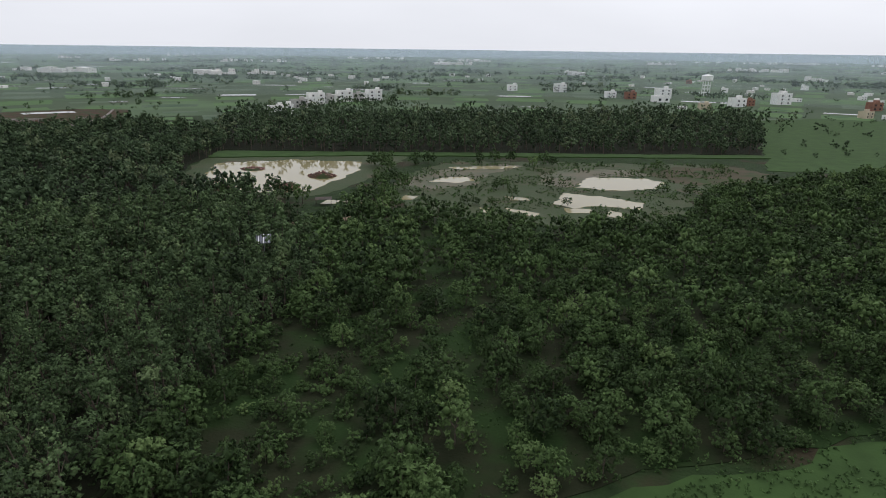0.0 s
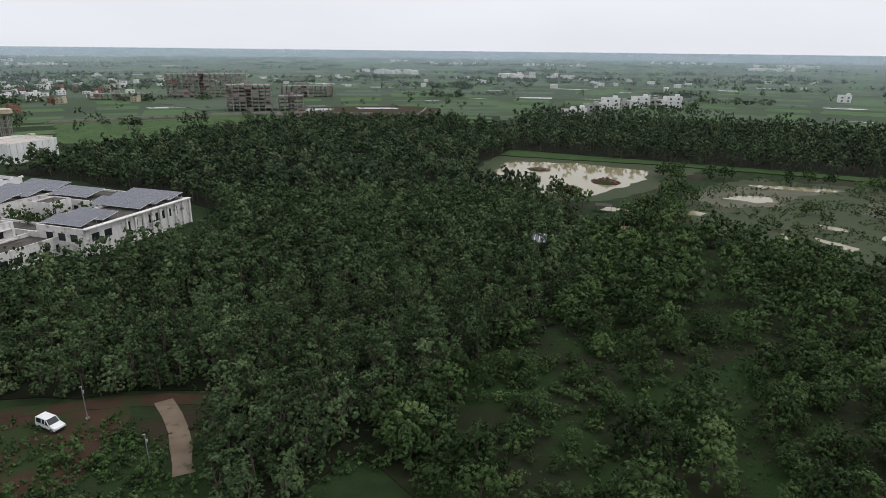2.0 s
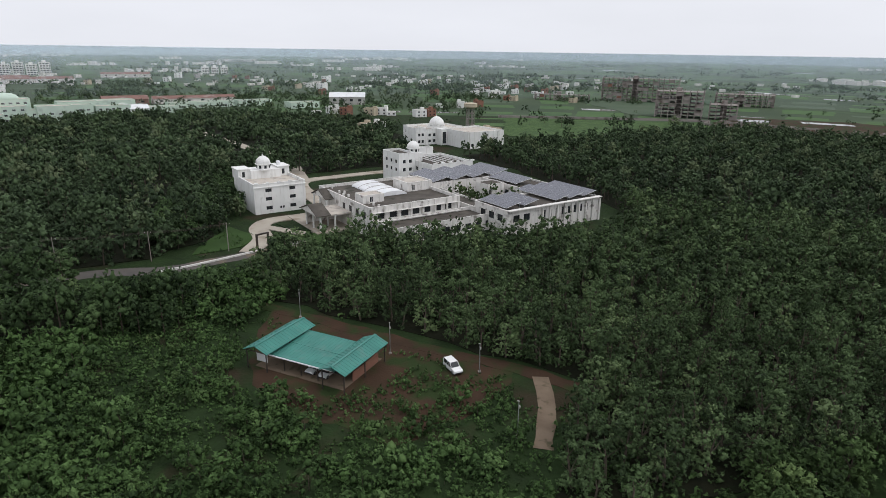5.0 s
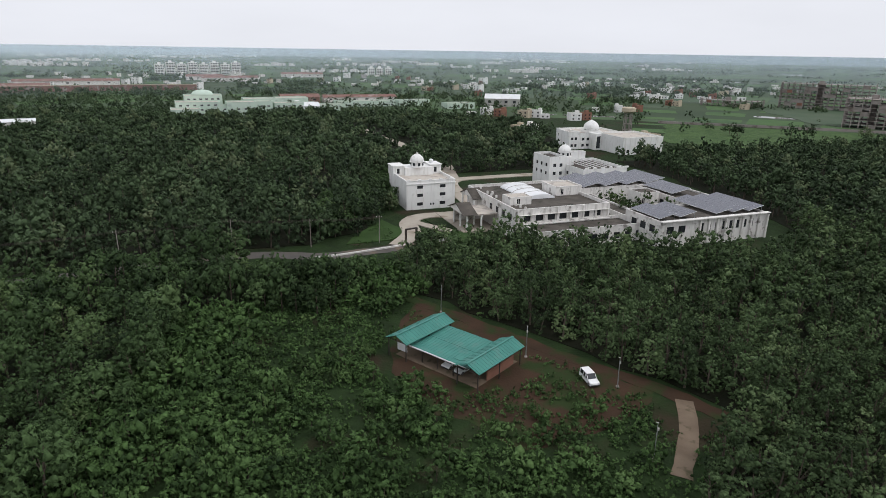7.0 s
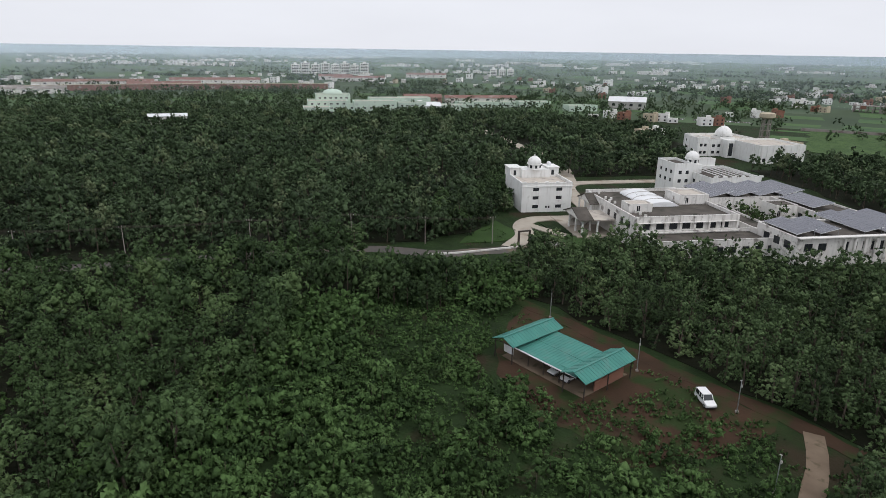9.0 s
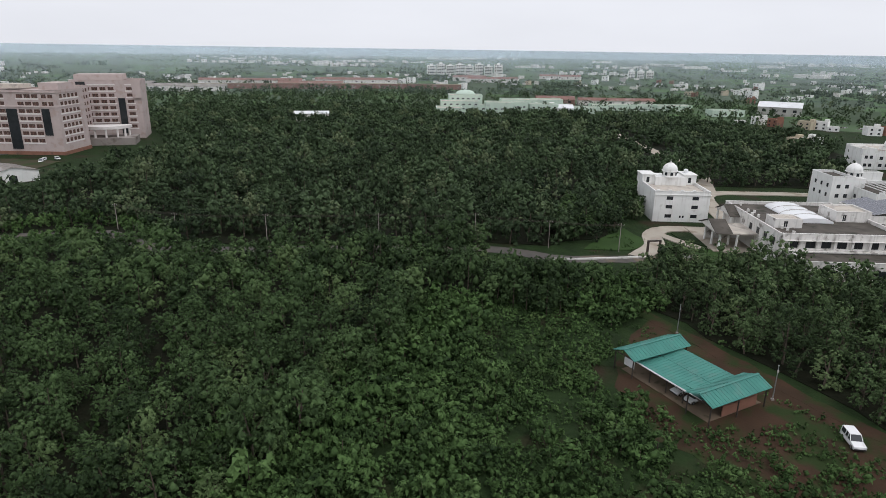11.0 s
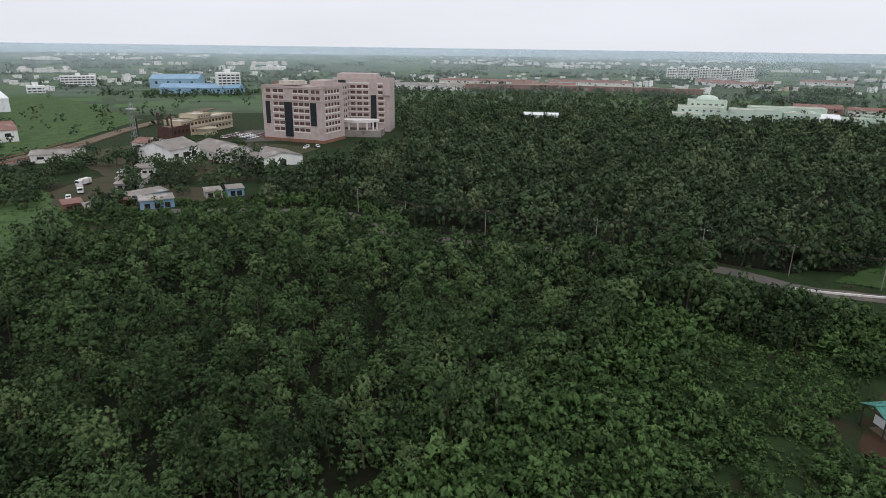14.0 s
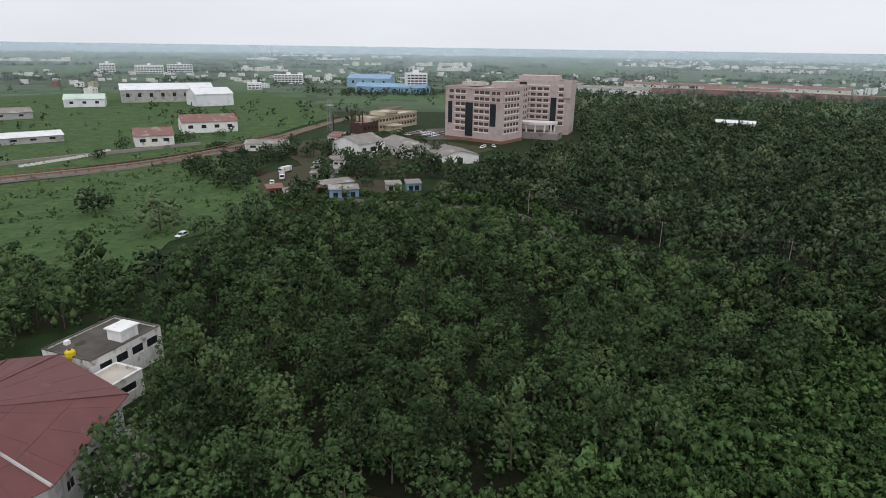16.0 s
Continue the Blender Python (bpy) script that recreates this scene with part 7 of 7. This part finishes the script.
def flats(az, r, w, h, turn, label):
    x, y = polar(az, r)
    e = thing("apartment_block", pose(x, y, 0, 0, 0, az + turn), label, "building", "distant apartment blocks")
    part("wall", boxes((-w / 2, w / 2, -8, 8, 0, h)), WHITE, e)
    for f in range(int(h / 3.2)):
        part("window_band", boxes((-w / 2 + 1, w / 2 - 1, -8.1, -7.95, f * 3.2 + 0.9, f * 3.2 + 2.4)), GLASS, e)
        part("balcony_slab", boxes((-w / 2 - 0.4, w / 2 + 0.4, -9.2, -8, f * 3.2 - 0.15, f * 3.2 + 0.1)), WHITE, e)
    for k in range(int(w / 5) + 1):
        u = -w / 2 + min(max(k * 5, 0.6), w - 0.6)
        part("pier", boxes((u - 0.6, u + 0.6, -8.4, -7.9, 0, h)), WHITE, e)
    part("lift_room", boxes((-3, 3, -3, 3, h, h + 3.5)), WHITE, e)


for k in range(8):
    flats(101.4 - k * 0.85, 1420 + 12 * (k % 3), 18, 20 + 3 * (k % 2), 4, "white apartment block of many storeys in the distance")
for k in range(3):
    flats(84.0 - k * 0.75, 1450, 14, 15, 4, "white apartment block far out on the plain")
flats(161.6, 1340, 50, 15, 0, "long white institution building in the distance")
flats(159.3, 1350, 46, 16, 0, "long white institution building in the distance")
flats(164.6, 1345, 26, 18, 0, "white institution building in the distance")
flats(150.6, 985, 42, 13, 0, "white four-storey building in the distance")
flats(153.5, 860, 18, 8, 0, "pale low building at the field's edge")
flats(139.5, 800, 26, 24, 10, "pale building behind the office block")

# trees across the plain
rng = random.Random(55)
lone, hedge = [], []
for i in range(300):
    az, r = rng.uniform(-40, 178), 440 * (1460 / 440) ** rng.random()
    p = polar(az, r)
    if inside(p, BEYOND) or inside(p, GROVE) or inside(p, TEAK_POLY):
        continue
    if r < 620 and 38 < az < 60:
        continue
    lone.append((*p, rng.uniform(0.5, 1.15)))
# belts of trees
for i in range(130):
    az, r, n, w = rng.uniform(-40, 178), 700 * (1450 / 700) ** rng.random() ** 0.7, rng.randint(12, 34), rng.uniform(2, 9)
    for k in range(n):
        lone.append((*polar(az + rng.uniform(-w, w) * 0.5, r * rng.uniform(0.985, 1.02)), rng.uniform(0.6, 1.2)))
for a0, a1, r0, r1, n in ((60, 84, 560, 900, 380), (84, 126, 570, 900, 480), (52, 62, 440, 640, 9), (100, 128, 470, 860, 640), (10, 18, 540, 640, 60), (4, 12, 620, 720, 60), (-30, -16, 570, 650, 30), (143, 160, 430, 620, 30), (130, 150, 880, 1100, 80), (52, 70, 900, 1300, 200)):
    for i in range(n):
        lone.append((*polar(rng.uniform(a0, a1), rng.uniform(r0, r1)), rng.uniform(0.7, 1.15)))
# low hedges along the banks of the fields
for i in range(150):
    az, r, w = rng.uniform(-40, 178), 640 * (1500 / 640) ** rng.random(), rng.uniform(1.5, 6)
    for k in range(int(w * r / 57.3 / rng.uniform(9, 22))):
        p = polar(az + rng.uniform(-w, w) * 0.5, r * rng.uniform(0.997, 1.003))
        if not (inside(p, BEYOND) or inside(p, GROVE)):
            hedge.append((*p, rng.uniform(0.25, 0.55)))
# woods and belts out to the horizon
wide = []
for i in range(460):
    az, r, w = rng.uniform(-44, 182), 1450 * (4700 / 1450) ** rng.random(), rng.uniform(1, 7)
    for k in range(rng.randint(5, 24)):
        wide.append((*polar(az + rng.uniform(-w, w) * 0.5, r * rng.uniform(0.99, 1.012)), rng.uniform(0.5, 1.15)))
wood("plain_trees", [p for p in lone if dist(p) < 900], LONE, WOOD_LEAF, "single trees and tree belts scattered over the plain")
wood("plain_trees", [p for p in lone if dist(p) >= 900], LONE_FAR, WOOD_LEAF, "distant tree belts across the plain")
wood("hedges", hedge, LONE_FAR, WOOD_LEAF, "low dark hedges along the banks of the fields", "hedge")
wood("far_woods", wide, CLUMP_FAR, WOOD_LEAF, "hazy belts of wood near the horizon", "woods")
near_lone = [(-196, 20, 1.0), (-205, 16, 1.2), (-214, 24, 1.1), (-222, 20, 1.2), (-192, 8, 1.0), (-200, 6, 1.1), (-184, 14, 0.7), (-232, 26, 1.1), (-240, 34, 1.0), (-214, 28, 0.8)]
wild = random.Random(66)
for k in range(100):
    near_lone.append((wild.uniform(-235, -100), wild.uniform(-300, -190), wild.uniform(0.6, 1.25)))
near_lone = [p for p in near_lone if not any(abs(p[0] - x) < 13 and abs(p[1] - y) < 14 for x, y in ((-188, -266), (-188, -250), (-212, -272), (-216, -250), (-218, -228), (-208, -212), (-134, -207), (-128, -240), (-137, -250), (-122, -222), (-140, -262), (-162, -315), (-208, -310)))]
for x, y, s in ((-52, -226, 1.4), (-61, -192, 1.9), (-45, -150, 1.3), (-80, -178, 1.1), (-95, -196, 1.1), (-70, -180, 0.9), (-112, -198, 1.0), (-122, -206, 1.0), (-146, -214, 1.1), (-142, -226, 1.2), (-160, -232, 1.1), (-170, -236, 1.0), (-110, -238, 1.0), (-104, -230, 1.0), (-126, -258, 1.1), (-118, -270, 1.1),
                (-150, -282, 1.1), (-186, -244, 1.2), (-196, -238, 1.3), (-206, -238, 1.2), (-216, -236, 1.1), (-180, -236, 1.0), (-225, -240, 1.0), (-160, -292, 1.0), (-170, -300, 1.0), (-140, -300, 0.9), (-133, -360, 1.1), (-142, -374, 1.0), (-100, -356, 0.9), (-160, -372, 0.9), (-84, -340, 0.8),
                (-388, 300, 1.2), (-392, 296, 1.2), (-372, 330, 1.3), (-366, 338, 1.2), (-360, 380, 1.2), (-420, 300, 0.9)):
    near_lone.append((x, y, s))
LONE_NEAR = kinds(240, 5, 4.2, 8.0, 9, 450, 0.48, 0.2)
bush = [(wild.uniform(-260, 20), wild.uniform(-640, -330), wild.uniform(0.25, 0.6)) for k in range(90)]
bush += [(p[0] + wild.uniform(-3, 3), p[1] - 9 + wild.uniform(-3, 3), wild.uniform(0.3, 0.6)) for p in LINE[1:7] for k in range(9) for p in [Vector(p).lerp(Vector(LINE[4]), wild.random())]]
bush += [(wild.uniform(190, 400), wild.uniform(310, 560), wild.uniform(0.3, 0.7)) for k in range(60)]
wood("field_bushes", bush, LONE, WOOD_LEAF, "bushes scattered over the pastures", "bushes")
wood("roadside_trees", near_lone, LONE_NEAR, WOOD_LEAF, "broad dark green trees round the works and the pasture")
marsh_trees = [(18, 312, 0.7), (26, 316, 0.8), (34, 314, 0.8), (44, 305, 0.7), (50, 310, 1.0), (54, 308, 0.8), (-14, 306, 0.9), (-8, 308, 1.0), (-30, 296, 1.1), (-34, 302, 1.0), (-26, 290, 0.9), (-28, 306, 0.9), (-20, 262, 1.0), (-26, 252, 1.1), (-24, 240, 1.1), (-30, 232, 1.0), (-22, 226, 1.1), (-32, 222, 0.8), (-16, 246, 0.9), (-34, 214, 1.1), (-26, 212, 1.2), (-18, 210, 1.0),
               (22, 252, 0.6), (25, 254, 0.55), (27, 238, 0.6), (44, 254, 0.55), (12, 224, 0.5), (18, 222, 0.55), (104, 300, 0.7), (134, 300, 0.7), (90, 250, 0.6), (46, 224, 0.5), (8, 226, 0.5), (100, 246, 0.8), (108, 240, 0.9), (-66, 236, 1.0), (-74, 232, 1.0), (-82, 230, 1.1), (-60, 228, 1.0), (-52, 222, 0.9)]
wood("marsh_trees", marsh_trees, LONE_NEAR, SHRUB_LEAF, "dark bushes and small trees standing in the marsh")

# the plain's rim painted in haze colour; added see-through rings imitate haze, denser outwards
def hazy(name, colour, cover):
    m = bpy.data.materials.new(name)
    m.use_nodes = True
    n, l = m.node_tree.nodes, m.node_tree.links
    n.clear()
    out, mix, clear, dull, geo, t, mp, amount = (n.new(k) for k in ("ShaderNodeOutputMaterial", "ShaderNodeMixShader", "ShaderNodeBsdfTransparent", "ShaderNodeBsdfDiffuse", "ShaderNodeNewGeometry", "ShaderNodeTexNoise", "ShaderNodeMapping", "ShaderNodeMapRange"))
    # the diffuse sheet scatters the sky's light in place of haze
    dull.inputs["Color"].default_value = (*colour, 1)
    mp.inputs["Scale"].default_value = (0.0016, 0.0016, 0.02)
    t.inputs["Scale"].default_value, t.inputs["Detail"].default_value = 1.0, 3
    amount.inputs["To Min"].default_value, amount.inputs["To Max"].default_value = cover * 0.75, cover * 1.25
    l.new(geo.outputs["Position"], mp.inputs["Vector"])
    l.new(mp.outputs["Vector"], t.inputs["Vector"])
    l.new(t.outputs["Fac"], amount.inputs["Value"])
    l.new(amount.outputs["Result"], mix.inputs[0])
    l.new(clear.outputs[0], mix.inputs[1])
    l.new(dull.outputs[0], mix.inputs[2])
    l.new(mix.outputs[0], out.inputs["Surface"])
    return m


def rim(r, top, wave):
    bm = bmesh.new()
    prev = None
    for k in range(181):
        a = radians(-60 + 250 * k / 180)
        rise = top + wave * noise.noise((k * 0.13, r, 0)) + wave * 0.6 * noise.noise((k * 0.9, 3, r))
        cur = [bm.verts.new((-r * math.sin(a), r * math.cos(a), z)) for z in (-2, rise)]
        if prev:
            bm.faces.new((prev[0], cur[0], cur[1], prev[1]))
        prev = cur
    return bm


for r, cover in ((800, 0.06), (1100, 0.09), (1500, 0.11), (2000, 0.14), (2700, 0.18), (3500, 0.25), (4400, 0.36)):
    tagged(link_mesh("backdrop", rim(r, 55 - 4.5 * r / 4850, 0.0), hazy("haze_sheet", (0.76, 0.88, 0.98), cover)), "thin pale see-through sheet imitating haze over the far plain", "haze", kind="structure")
# distance haze is put into the rim's flat blue-grey colour
tagged(link_mesh("backdrop", rim(4870, 47.5, 3.5), hazy("haze_tinted_land", (0.46, 0.56, 0.64), 1.0)), "rim of the plain below the sky, painted in haze blue-grey", "backdrop", kind="structure")
